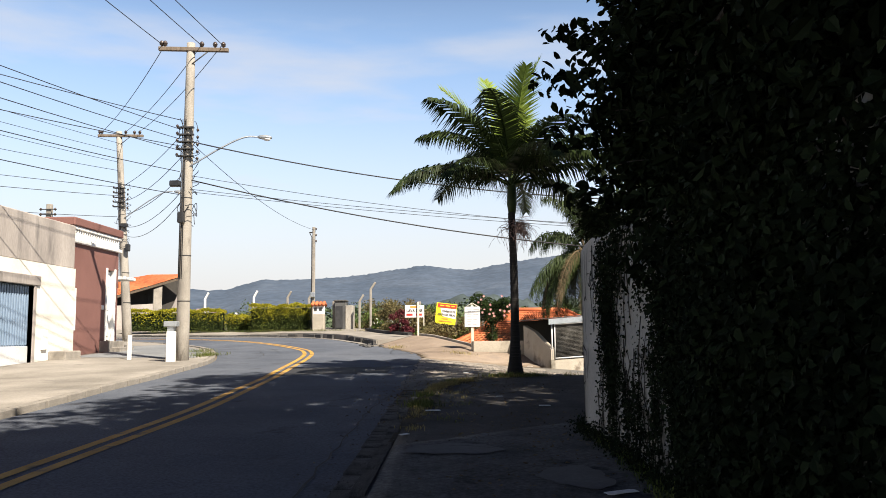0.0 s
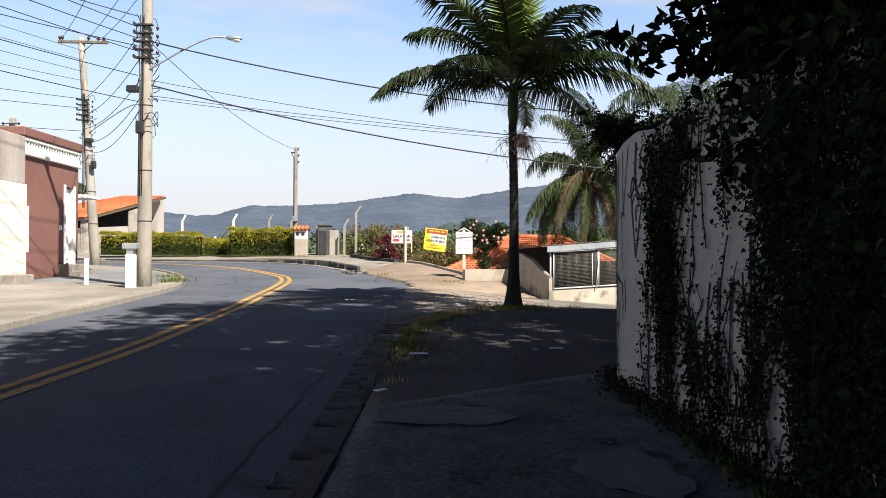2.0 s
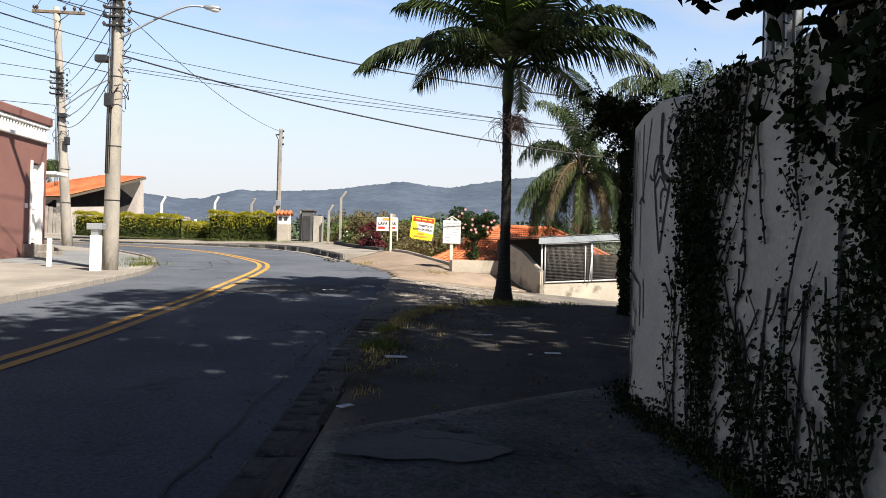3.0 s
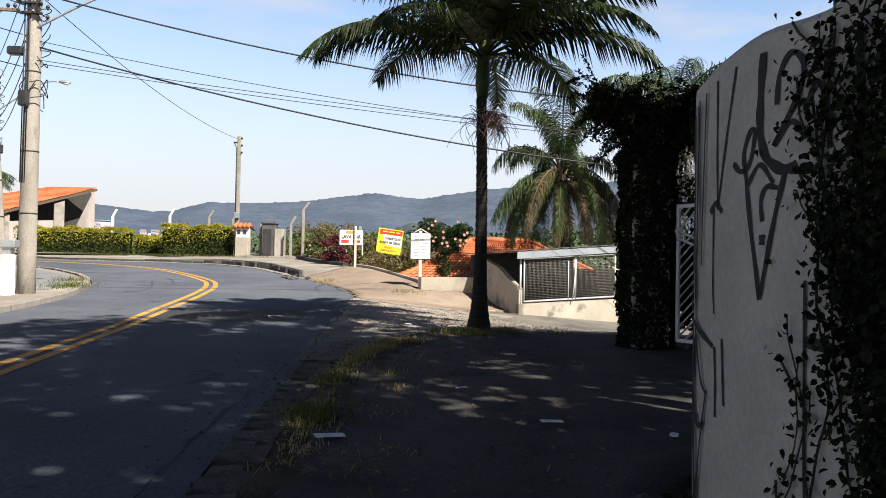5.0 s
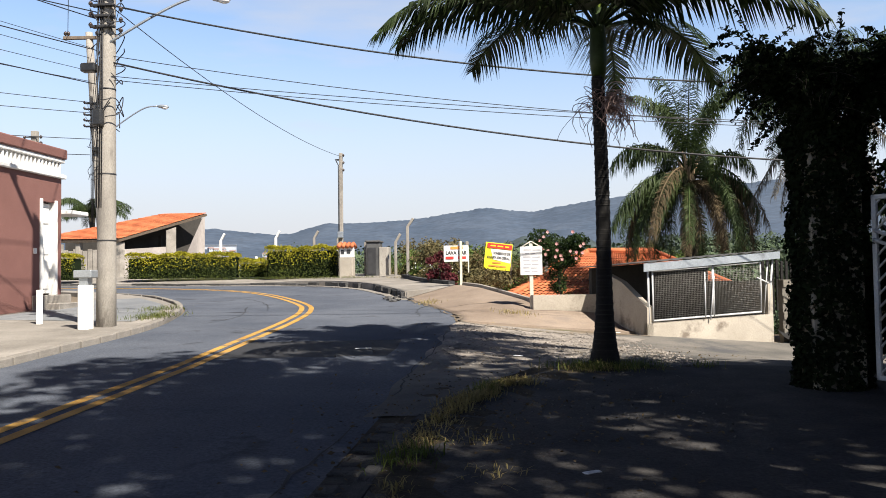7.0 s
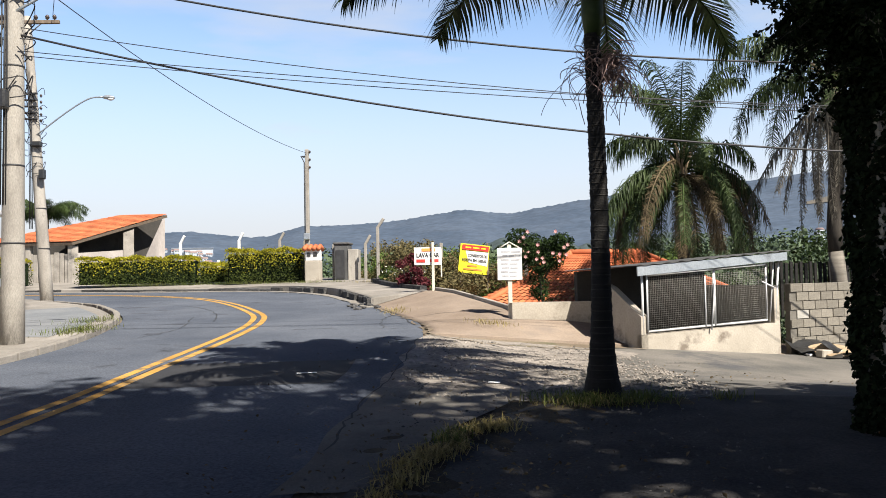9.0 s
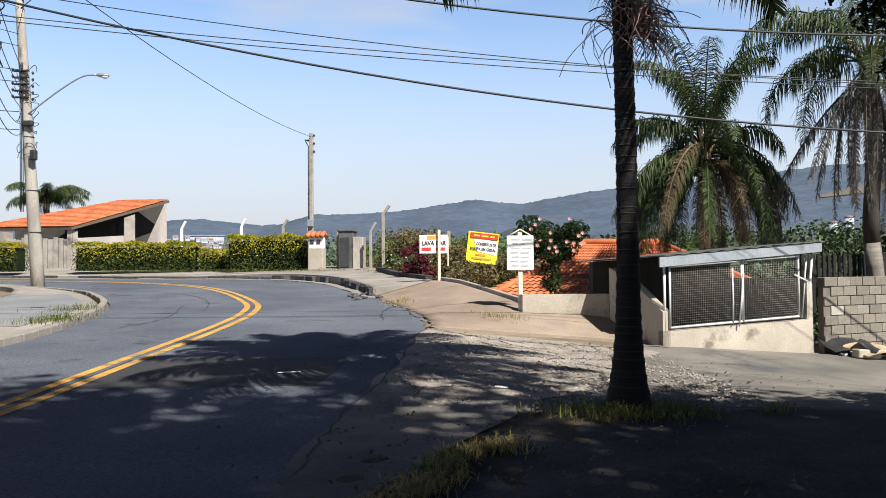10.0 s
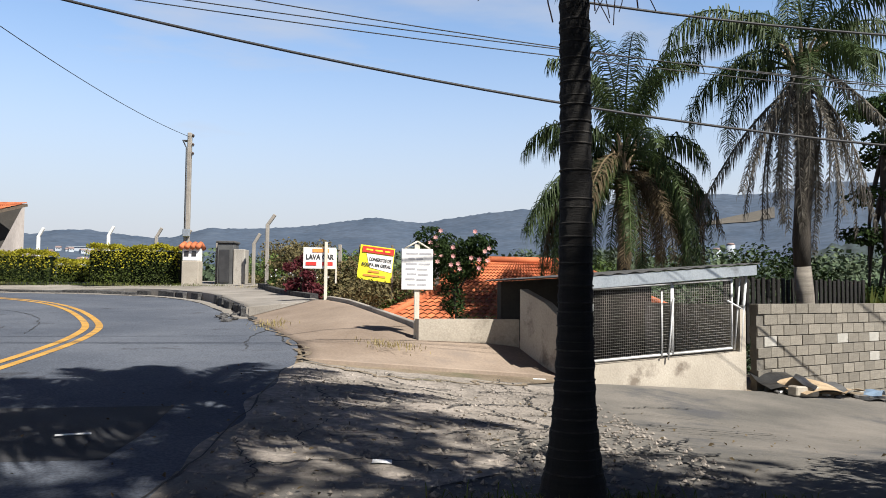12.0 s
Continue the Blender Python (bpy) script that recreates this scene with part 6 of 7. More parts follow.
def board_white():
    x, y = 0.58, 28.9
    z = hz(x, y) + 0.33
    s = empty("notice_board", pose(x, y, z, 0, 0, 4), "hand-written white notice board on a pale post", "sign", "roadside signs")
    part("post", bm_box((-0.045, -0.02, -0.4), (0.045, 0.05, 1.5), bevel=0.008), M["pale_wood"], s)
    part("board", bm_box((-0.27, -0.05, 0.72), (0.27, -0.02, 1.42), bevel=0.008), M["sign_white"], s)
    for a, b in (((-0.22, -0.03, 1.42), (0.0, -0.03, 1.55)), ((0.22, -0.03, 1.42), (0.0, -0.03, 1.55))):
        tube("hanger", [a, b], 0.016, M["pale_wood"], s, 6)
    rr = random.Random(2)
    for k in range(7):
        zz = 1.34 - 0.088 * k
        w = rr.uniform(0.12, 0.22)
        c = rr.uniform(-0.03, 0.03)
        bars(s, pose(0, -0.05, 0), ((c - w, c - 0.02, zz, 0.03), (c + 0.01, c + w, zz - 0.006, 0.03)), M["grey_ink"])


banner_white()
banner_yellow()
board_white()


# ---- low retaining wall and bin enclosure ----
def low_walls():
    a = [(0.62, 28.72), (1.5, 28.82), (2.34, 28.86)]
    vs, fs = [], []
    for x, y in a:
        z = hz(x, y)
        vs += [(x, y, z - 0.2), (x, y, 1.1), (x - 0.06, y + 0.16, 1.1), (x - 0.06, y + 0.16, z - 0.2)]
    for i in range(2):
        for k in range(3):
            fs.append((i * 4 + k, i * 4 + 4 + k, i * 4 + 5 + k, i * 4 + 1 + k))
    fs += [(0, 1, 2, 3), (11, 10, 9, 8)]
    w = mesh_ob("retaining_wall", vs, fs, M["cream"])
    tagged(w, "low cream plastered retaining wall", "wall", kind="structure")
    k = loft("kerb_wall", [(-1.75, 35.3), (-0.6, 32.6), (0.72, 29.0)], [(-1.6, 35.4), (-0.45, 32.7), (0.87, 29.1)], 20, 1, M["old_concrete"], 0.43, 0.6)
    tagged(k, "low concrete kerb wall along the bank", "wall", kind="structure")
    k = loft("kerb_wall", [(-5.0, 43.5), (-3.6, 39.2), (-2.2, 36.2)], [(-4.8, 43.6), (-3.4, 39.3), (-2.0, 36.3)], 20, 1, M["kerb"], 0.43, 0.6)
    tagged(k, "dark stained concrete upstand along the bank", "wall", kind="structure")


low_walls()

BIN_A, BIN_B = Vector((3.12, 27.3, 0)), Vector((6.29, 28.92, 0))


def bin_shelter():
    """Plastered refuse shelter with a mesh front and sheet roof."""
    L = (BIN_B - BIN_A).length
    m = Matrix.Translation(BIN_A) @ Matrix.Rotation(math.atan2(BIN_B.y - BIN_A.y, BIN_B.x - BIN_A.x), 4, 'Z')
    s = empty("refuse_shelter", m, "plastered refuse shelter with wire mesh front and metal roof", "shelter")
    zl, zr = hz(3.15, 27.4), hz(6.5, 28.95)
    D = 2.3

    def prism(name, p, y0, y1, mat_, label=""):
        n = len(p)
        vs = [(x, y0, z) for x, z in p] + [(x, y1, z) for x, z in p]
        fs = [tuple(range(n)), tuple(range(n, 2 * n))[::-1]] + [((k + 1) % n, k, n + k, n + (k + 1) % n) for k in range(n)]
        return mesh_ob(name, vs, fs, mat_, s, False, label)

    prism("front_wall", [(0.0, zl - 0.2), (L, zr - 0.2), (L, 0.58), (L - 0.3, 0.57), (0.1, 0.47), (0.0, 0.47)], 0, 0.14, M["cream"])
    prism("side_wall", [(L - 0.14, zr - 0.2), (L, zr - 0.2), (L, 1.35), (L - 0.14, 1.38)], 0.004, D, M["cream"])
    # side wall on the apron, with a sloping top
    vs = [(-0.0, 0.0, zl - 0.2), (-0.0, 0.0, 0.82), (-0.0, 1.0, 1.4), (0, 1.7, 1.62), (0, 1.7, zl - 0.2)]
    vs += [(x + 0.16, y, z) for x, y, z in vs]
    mesh_ob("apron_wall", vs, [(0, 1, 2, 3, 4), (9, 8, 7, 6, 5), (1, 0, 5, 6), (2, 1, 6, 7), (3, 2, 7, 8), (4, 3, 8, 9)], M["cream"], s)
    # Back wall and floor take the near-black colour as painted shade.
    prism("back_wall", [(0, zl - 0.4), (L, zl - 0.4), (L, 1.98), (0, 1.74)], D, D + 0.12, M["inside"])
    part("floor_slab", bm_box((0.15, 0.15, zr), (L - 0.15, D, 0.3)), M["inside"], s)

    def bar(name, a, b, r=0.022):
        return tube(name, [a, b], r, M["steel"], s, 4)

    z0, z1 = 0.52, 0.66
    T0, T1 = 1.62, 1.84
    xs = (0.14, 1.78, 3.18)
    fz = lambda x, a, b: a + (b - a) * x / L
    for lo, hi in ((xs[0], xs[1]), (xs[1] + 0.03, xs[2])):
        d = empty("mesh_door", None)
        d.parent = s
        d["label"] = "pale steel framed wire mesh door"
        for a, b in (((lo, -0.03, fz(lo, z0, z1)), (hi, -0.03, fz(hi, z0, z1))), ((lo, -0.03, fz(lo, T0, T1)), (hi, -0.03, fz(hi, T0, T1))), ((lo, -0.03, fz(lo, z0, z1)), (lo, -0.03, fz(lo, T0, T1))), ((hi, -0.03, fz(hi, z0, z1)), (hi, -0.03, fz(hi, T0, T1)))):
            tube("frame_tube", [a, b], 0.022, M["steel"], d, 4)
        runs = []
        k = lo + 0.035
        while k < hi:
            runs.append(([(k, -0.025, fz(k, z0, z1)), (k, -0.025, fz(k, T0, T1))], 0.0025))
            k += 0.042
        q = 0.03
        while q < 1.1:
            runs.append(([(lo, -0.028, fz(lo, z0, z1) + q), (hi, -0.028, fz(hi, z0, z1) + q)], 0.0025))
            q += 0.042
        tubes("wire_mesh", runs, M["mesh_wire"], d, 3)
    bar("loose_bar", (1.68, -0.06, 0.5), (1.8, -0.06, 1.5), 0.018)
    bar("loose_bar", (1.55, -0.05, 0.55), (1.55, -0.05, 1.6), 0.018)
    bar("corner_post", (0.06, 0.02, 0.47), (0.06, 0.02, 1.66), 0.03)
    bar("corner_post", (L - 0.12, 0.03, 0.56), (L + 0.02, 0.0, 1.9), 0.03)
    bar("corner_post", (L - 0.22, 0.06, 0.6), (L - 0.1, 0.03, 1.88), 0.02)
    bar("tie_bar", (L - 0.5, -0.05, 1.45), (L - 0.05, 0.02, 1.3), 0.02)
    vs = [(-0.15, -0.14, 1.62), (L + 0.12, -0.14, 1.9), (L + 0.12, -0.14, 2.07), (-0.15, -0.14, 1.8)]
    vs += [(x, y + 0.03, z) for x, y, z in vs]
    mesh_ob("fascia", vs, [(0, 1, 2, 3), (7, 6, 5, 4), (3, 2, 6, 7), (1, 0, 4, 5), (0, 3, 7, 4), (2, 1, 5, 6)], M["galv"], s, False, "grey sheet metal fascia")
    # corrugated roof
    vs, fs = [], []
    n = 72
    for i in range(n + 1):
        x = -0.2 + (L + 0.4) * i / n
        w = 0.012 * math.sin(i * math.pi / 3)
        for j, yy in enumerate((-0.16, D + 0.25)):
            vs.append((x, yy, fz(x, 1.8, 2.06) + w + 0.04 - 0.06 * j))
    o = len(vs)
    vs += [(x, y, z - 0.012) for x, y, z in vs]
    for i in range(n):
        fs += [(2 * i, 2 * i + 2, 2 * i + 3, 2 * i + 1), (o + 2 * i + 1, o + 2 * i + 3, o + 2 * i + 2, o + 2 * i), (2 * i, o + 2 * i, o + 2 * i + 2, 2 * i + 2)]
    mesh_ob("roof_sheet", vs, fs, M["roof_grey"], s, False, "weathered corrugated roof sheet")
    return s


bin_shelter()


def mailbox_post():
    z = hz(-8.75, 24.2) + 0.12
    s = empty("post_box", pose(-8.2, 24.1, z), "white square post carrying a small grey letter box", "letter box")
    part("shaft", bm_box((-0.11, -0.11, -0.05), (0.11, 0.11, 0.86), bevel=0.012), M["white_paint"], s)
    part("collar", bm_box((-0.09, -0.09, 0.86), (0.09, 0.09, 1.0)), M["galv"], s)
    part("letter_box", bm_box((-0.19, -0.14, 1.0), (0.19, 0.14, 1.16), bevel=0.02), M["galv"], s, "dull grey metal letter box")
    z = hz(-10.2, 25.4) + 0.12
    t = empty("marker_post", pose(-9.88, 25.2, z), "slim white painted marker post", "post")
    part("shaft", bm_box((-0.05, -0.05, -0.05), (0.05, 0.05, 0.72), bevel=0.01), M["white_paint"], t)


mailbox_post()


# ---- block wall, fence and rubbish by the side street ----
def block_wall():
    a, b = Vector((6.62, 29.2, 0)), Vector((13.2, 33.4, 0))
    L = (b - a).length
    m = Matrix.Translation(a) @ Matrix.Rotation(math.atan2(b.y - a.y, b.x - a.x), 4, 'Z')
    w = empty("block_wall", m, "rough grey concrete block wall along the side street", "wall", kind="structure")
    w["kind"] = "structure"
    part("mortar_core", bm_box((0, 0.03, -1.0), (L, 0.15, 1.38)), M["mortar"], w)
    bm = bm_box((0.006, 0, 0.006), (0.384, 0.18, 0.186), bevel=0.006)
    me = bpy.data.meshes.new("block")
    bm.to_mesh(me)
    bm.free()
    me.materials.append(M["block"])
    pale = me.copy()
    pale.materials[0] = M["pale_block"]
    r = random.Random(4)
    for row in range(11):
        z = 1.4 - 0.195 * (row + 1)
        x = -0.195 if row % 2 else 0.0
        while x < L - 0.3:
            if x >= -0.01:
                ob = new("block", pale if r.random() < 0.04 else me)
                ob.parent = w
                ob.matrix_local = pose(x, r.uniform(-0.006, 0.006), z, 0, r.uniform(-.4, .4), 0)
            x += 0.395
    for k in range(30):
        x = 0.3 + k * 0.17
        part("fence_paling", bm_box((x, 0.9, 0.6), (x + 0.1, 0.94, 1.86 + 0.03 * (k % 2)), bevel=0.008), M["trunk"], w, "dark timber fence paling")


def sheet(name, x, y, w, d, tilt, turn, material, label, category, z=0.0, bend=0.25):
    """A bent loose sheet lying on the ground."""
    vs, fs = [], []
    n = 8
    for s in (0, 1):
        for i in range(n + 1):
            for j in range(n + 1):
                u, v = i / n - 0.5, j / n - 0.5
                vs.append((u * w, v * d, bend * w * (0.25 - u * u) + 0.03 * math.sin(v * 7 + u * 3) * d + s * 0.006))
    k = (n + 1) ** 2
    for s in (0, 1):
        for i in range(n):
            for j in range(n):
                a = s * k + i * (n + 1) + j
                q = (a, a + n + 1, a + n + 2, a + 1)
                fs.append(q[::-1] if s == 0 else q)
    for i in range(n):
        for a, b in ((i, i + 1), ((n) * (n + 1) + i + 1, n * (n + 1) + i), ((i + 1) * (n + 1), i * (n + 1)), (i * (n + 1) + n, (i + 1) * (n + 1) + n)):
            fs.append((a, b, b + k, a + k))
    ob = mesh_ob(name, vs, fs, material)
    ob.matrix_world = pose(x, y, hz(x, y) + 0.03 + z, tilt, 0, turn)
    return tagged(ob, label, category)


def rubbish():
    sheet("cardboard_sheet", 7.5, 29.15, 1.1, 0.7, 14, 28, M["card"], "crumpled brown cardboard sheet in the rubbish heap", "cardboard", 0.12)
    sheet("cardboard_sheet", 8.3, 29.55, 0.9, 0.5, -6, 40, M["card"], "flat torn tan cardboard by the wall", "cardboard", 0.05)
    sheet("black_sack", 7.0, 29.25, 0.9, 0.6, 24, 20, M["black_plastic"], "torn black plastic sack in the rubbish heap", "sack", 0.16, 0.2)
    sheet("black_sack", 8.9, 29.6, 0.8, 0.35, 0, 30, M["black_plastic"], "flattened black plastic on the ground", "sack", 0.0, 0.1)
    sheet("blue_bag", 9.05, 29.8, 0.4, 0.3, 0, 50, M["blue_steel"], "crumpled blue plastic bag", "bag", 0.05, 0.9)
    b = part("white_box", bm_box((-0.28, -0.1, 0), (0.28, 0.1, 0.17), bevel=0.02), M["cream"])
    b.matrix_world = pose(7.25, 28.85, hz(7.25, 28.85) + 0.02, 0, 3, 24)
    tagged(b, "pale battered foam box beside the shelter", "box")
    sheet("black_sack", 7.35, 29.0, 0.5, 0.4, 30, 60, M["black_plastic"], "torn black plastic sack in the rubbish heap", "sack", 0.2, 0.5)
    sheet("grey_board", 7.9, 29.3, 0.7, 0.4, 22, 15, M["roof_grey"], "broken dark grey board leaning in the rubbish", "board", 0.14, 0.05)
    r = random.Random(9)
    for k in range(14):
        x, y = r.uniform(6.6, 9.4), r.uniform(28.7, 29.3)
        y += (x - 6.6) * 0.3
        bm = bmesh.new()
        bmesh.ops.create_icosphere(bm, subdivisions=1, radius=1, matrix=Matrix.Diagonal((r.uniform(.04, .1), r.uniform(.04, .09), r.uniform(.03, .06), 1)))
        for v in bm.verts:
            v.co *= r.uniform(0.75, 1.2)
        o = part("rubble_lump", bm, M["kerb"] if k % 3 else M["paper"])
        o.matrix_world = pose(x, y, hz(x, y) + 0.03, 0, 0, r.uniform(0, 360))
        tagged(o, "small lump of rubble on the ground", "rubble", "rubble by the shelter")


rubbish()


# ---- shrubs and scrub on the bank ----
def rose_bush():
    x, y = 1.4, 31.4
    z = float(land(x, y))
    bl = clumps((-0.6, -0.35, 1.95 - z), (0.62, 0.35, 2.62 - z), 15, 0.24, 0.38) + [(-0.1, 0, 1.5 - z, 0.25, 0.25, 0.4), (0.0, 0, 1.15 - z, 0.2, 0.2, 0.3)]
    t = tree("flowering_shrub", x, y, z, 1.9 - z, bl, 6200, 0.075, "tall dark green shrub dotted with pink flowers", M["leaf"], 8, 0.05, "", "shrub")
    r = random.Random(8)
    for k in range(20):
        a, e = r.uniform(3.2, 6.2), r.uniform(-0.3, 1.2)
        bx, bz = r.uniform(-0.75, 0.75), r.uniform(1.95 - z, 2.76 - z)
        c = Vector((bx, -0.66 + 0.35 * abs(bx) + r.uniform(-.04, .06), bz))
        vs = [c + Vector((0, 0.01, 0))] + [c + Vector((math.cos(w * 0.5236) * q, -0.012 * (w % 2), math.sin(w * 0.5236) * q)) for w in range(12) for q in ((0.055 if w % 2 else 0.03),)]
        mesh_ob("flower", vs, [(0, w + 1, (w + 1) % 12 + 1) for w in range(12)], M["pink"], t, False, "open pink flower")


rose_bush()


def shrub(name, x, y, blobs, n, size, material, label, group="", pick=None):
    z = float(land(x, y))
    e = empty(name, pose(x, y, z), label, "shrub", group)
    r = random.Random(int(x * 53 + y * 7))
    runs = []
    for b in blobs[:10]:
        runs.append((spline([(r.uniform(-.1, .1), r.uniform(-.1, .1), -0.1), (b[0] * 0.5, b[1] * 0.5, b[2] * 0.55), b[:3]], 7).tolist(), [0.03, 0.027, 0.024, 0.02, 0.016, 0.012, 0.008]))
    tubes("stem", runs, M["bark"], e, 5)
    p, d = blob_points(blobs, n, 0.2)
    leaf_mesh("foliage", p, size, material, e, out=d)


rs = random.Random(31)
for k in range(30):
    f = k / 29
    x = -6.0 + 6.6 * f + rs.uniform(-.3, .3)
    y = float(np.interp(x, EDGE_X, EDGE_Y)) + (rs.uniform(1.8, 6.5) if x < -2.2 else rs.uniform(3.5, 7))
    z = float(land(x, y))
    top = (rs.uniform(2.6, 3.5) if x < -1.5 else rs.uniform(2.0, 2.5)) - z
    bl = clumps((-0.9, -0.7, 0.2), (0.9, 0.7, top - 0.35), 14, 0.3, 0.6)
    shrub("bank_shrub", x, y, bl, 2600, 0.12, M["scrub"] if k % 4 else M["green_scrub"], "straggling dry brown-green shrub on the bank" if k % 4 else "leafy green shrub on the bank", "shrubs on the bank")
for x, y, h in ((-2.75, 38.0, 1.15), (-2.45, 37.6, 0.8)):
    z = float(land(x, y))
    shrub("red_leaved_shrub", x, y, clumps((-0.25, -0.2, 1.2 - z), (0.25, 0.2, 1.25 + h - z), 8, 0.16, 0.28), 900, 0.12, M["red_leaf"], "dark red-leaved garden shrub on the bank")
for k in range(7):
    x = -4.7 + 0.36 * k
    y = 43.2 - 0.95 * k
    z = float(land(x, y))
    zt = hz(x, y) + 0.75
    shrub("daisy_plant", x + 0.35, y + 0.3, clumps((-0.25, -0.2, zt - z - 0.45), (0.25, 0.2, zt - z), 5, 0.15, 0.26), 700, 0.075, M["green_scrub"], "low green plant with small pale flowers", "flowering plants on the bank")
    q = leaf_mesh("pale_flower", np.stack([x + 0.35 + rng.uniform(-.35, .35, 14), y + rng.uniform(-.1, .3, 14), zt + rng.uniform(-.25, .2, 14)], 1), 0.055, M["sign_white"], None, up=1, slim=0.9)
    tagged(q, "scatter of small pale flowers", "flowers", "", "stuff")
for x, y, zt in ((3.6, 45.5, 3.0), (5.2, 47.0, 3.2), (2.2, 46.5, 2.9), (7.8, 48.0, 3.4)):
    z = float(land(x, y))
    shrub("golden_bush", x, y, clumps((-1.0, -0.8, 0.6), (1.0, 0.8, zt - z - 0.5), 12, 0.5, 0.8), 2200, 0.16, M["green_scrub"], "bright yellow-green bush behind the tiled roof", "bushes below the bank")
for x, y, zt in ((11.0, 36.5, 2.8), (12.4, 38.5, 3.1), (9.6, 38.5, 3.0), (7.6, 39.5, 3.0), (6.2, 40.5, 3.0)):
    z = float(land(x, y))
    shrub("garden_bush", x, y, clumps((-0.9, -0.8, 0.4), (0.9, 0.8, zt - z - 0.4), 12, 0.45, 0.8), 2400, 0.13, M["leaf"], "dark green bush behind the block wall", "bushes behind the block wall")


def banana_plant(x, y, z, n, seed):
    e = empty("spiky_plant", pose(x, y, z), "bright green spiky plant above the wall", "plant", "spiky plants")
    r = random.Random(seed)
    for k in range(n):
        frond_az = r.uniform(0, 6.28)
        lean = r.uniform(0.1, 0.7)
        L = r.uniform(0.5, 0.9)
        a = Vector((math.cos(frond_az) * lean, math.sin(frond_az) * lean, 1)).normalized()
        s = Vector((-math.sin(frond_az), math.cos(frond_az), 0)) * 0.035
        p = [Vector((0, 0, 0)), a * L * 0.5, a * L + Vector((0, 0, -0.1 * lean))]
        mesh_ob("blade", [p[0] - s * 0.5, p[0] + s * 0.5, p[1] + s, p[1] - s, p[2]], [(0, 1, 2, 3), (3, 2, 4)], M["grass"], e)


for k in range(5):
    banana_plant(10.6 + 0.5 * k, 32.6 + 0.35 * k, 1.0, 16, 40 + k)


# ---- woods and town in the valley ----
def far_woods():
    n = 300
    bl = []
    for _ in range(n):
        y = 62 + 150 * rng.random() ** 1.3
        x = rng.uniform(-0.25, 0.72) * y - 4
        g = float(land(x, y))
        top = 1.8 + y * (rng.uniform(0.03, 0.052) if x > 0.12 * y else rng.uniform(0.018, 0.046))
        r = rng.uniform(2.2, 4.4)
        k = 0
        z = top - r
        while z > g and k < 4:
            bl.append((x + rng.uniform(-1, 1), y, z, r, r, r * 0.8))
            z -= r * 1.1
            k += 1
    p, d = blob_points(bl, 300000, 0.72)
    ob = leaf_mesh("valley_woods", p, 0.36, M["far_wood"], None, out=d, slim=0.9)
    tagged(ob, "dense dark green woods in the valley", "woods", kind="stuff")


far_woods()


def town():
    """Pale houses of the town on the far slope."""
    r = random.Random(17)
    for k in range(74):
        az = r.uniform(-27.5, -16.5)
        t = r.uniform(0.42, 0.66)
        p = hill_point(az, t)
        w, d, h = r.uniform(7, 12), r.uniform(7, 10), r.uniform(3, 5.5)
        e = empty("town_house", Matrix.Translation(p) @ Matrix.Rotation(r.uniform(-0.5, 0.5) - radians(az), 4, 'Z'), "small pale far-off town house with tiled roof", "house", "far town houses")
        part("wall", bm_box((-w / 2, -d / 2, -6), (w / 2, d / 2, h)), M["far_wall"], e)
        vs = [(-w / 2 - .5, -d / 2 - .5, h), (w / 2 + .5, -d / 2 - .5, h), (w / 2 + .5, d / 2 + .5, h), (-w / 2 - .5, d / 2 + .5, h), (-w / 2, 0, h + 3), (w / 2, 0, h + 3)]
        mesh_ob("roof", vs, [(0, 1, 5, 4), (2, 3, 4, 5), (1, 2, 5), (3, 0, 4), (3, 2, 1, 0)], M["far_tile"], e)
        for q in range(3):
            x = -w / 2 + w * (q + 0.7) / 3.4
            part("window", bm_box((x, -d / 2 - 0.08, h * 0.45), (x + 1.6, -d / 2, h * 0.45 + 1.6)), M["dark"], e)
    p = hill_point(-21.8, 0.66)
    e = empty("long_hall", Matrix.Translation(p) @ Matrix.Rotation(radians(21), 4, 'Z'), "long white far-off factory hall", "hall")
    part("wall", bm_box((-38, -10, -8), (38, 10, 7)), M["far_wall"], e)
    part("roof", bm_box((-39, -12, 7), (39, 12, 8.5), bevel=0.4), M["galv"], e)
    for az, h in ((20.5, 30), (21.4, 36)):
        p = hill_point(az, 0.36)
        e = empty("silo_tower", Matrix.Translation(p), "pale cylindrical far-off silo tower", "tower", "silo towers")
        tube("shaft", [(0, 0, -10), (0, 0, h)], 6.5, M["far_wall"], e, 20)
        tube("cap", [(0, 0, h), (0, 0, h + 3)], [7, 4], M["far_tile"], e, 20)
    vs, fs = [], []
    for i in range(13):
        for j in range(7):
            u, v = i / 12, j / 6
            vs.append(hill_point(19.8 + 4.4 * u, 0.7 + 0.03 * u + (0.02 + 0.08 * u) * v) + Vector((0, 0, 2)))
    for i in range(12):
        for j in range(6):
            fs.append((i * 7 + j, (i + 1) * 7 + j, (i + 1) * 7 + j + 1, i * 7 + j + 1))
    f = mesh_ob("backdrop_field", vs, fs, M["clearing"], None, True)
    tagged(f, "bare tan clearing on the far hillside", "field", kind="structure")


town()


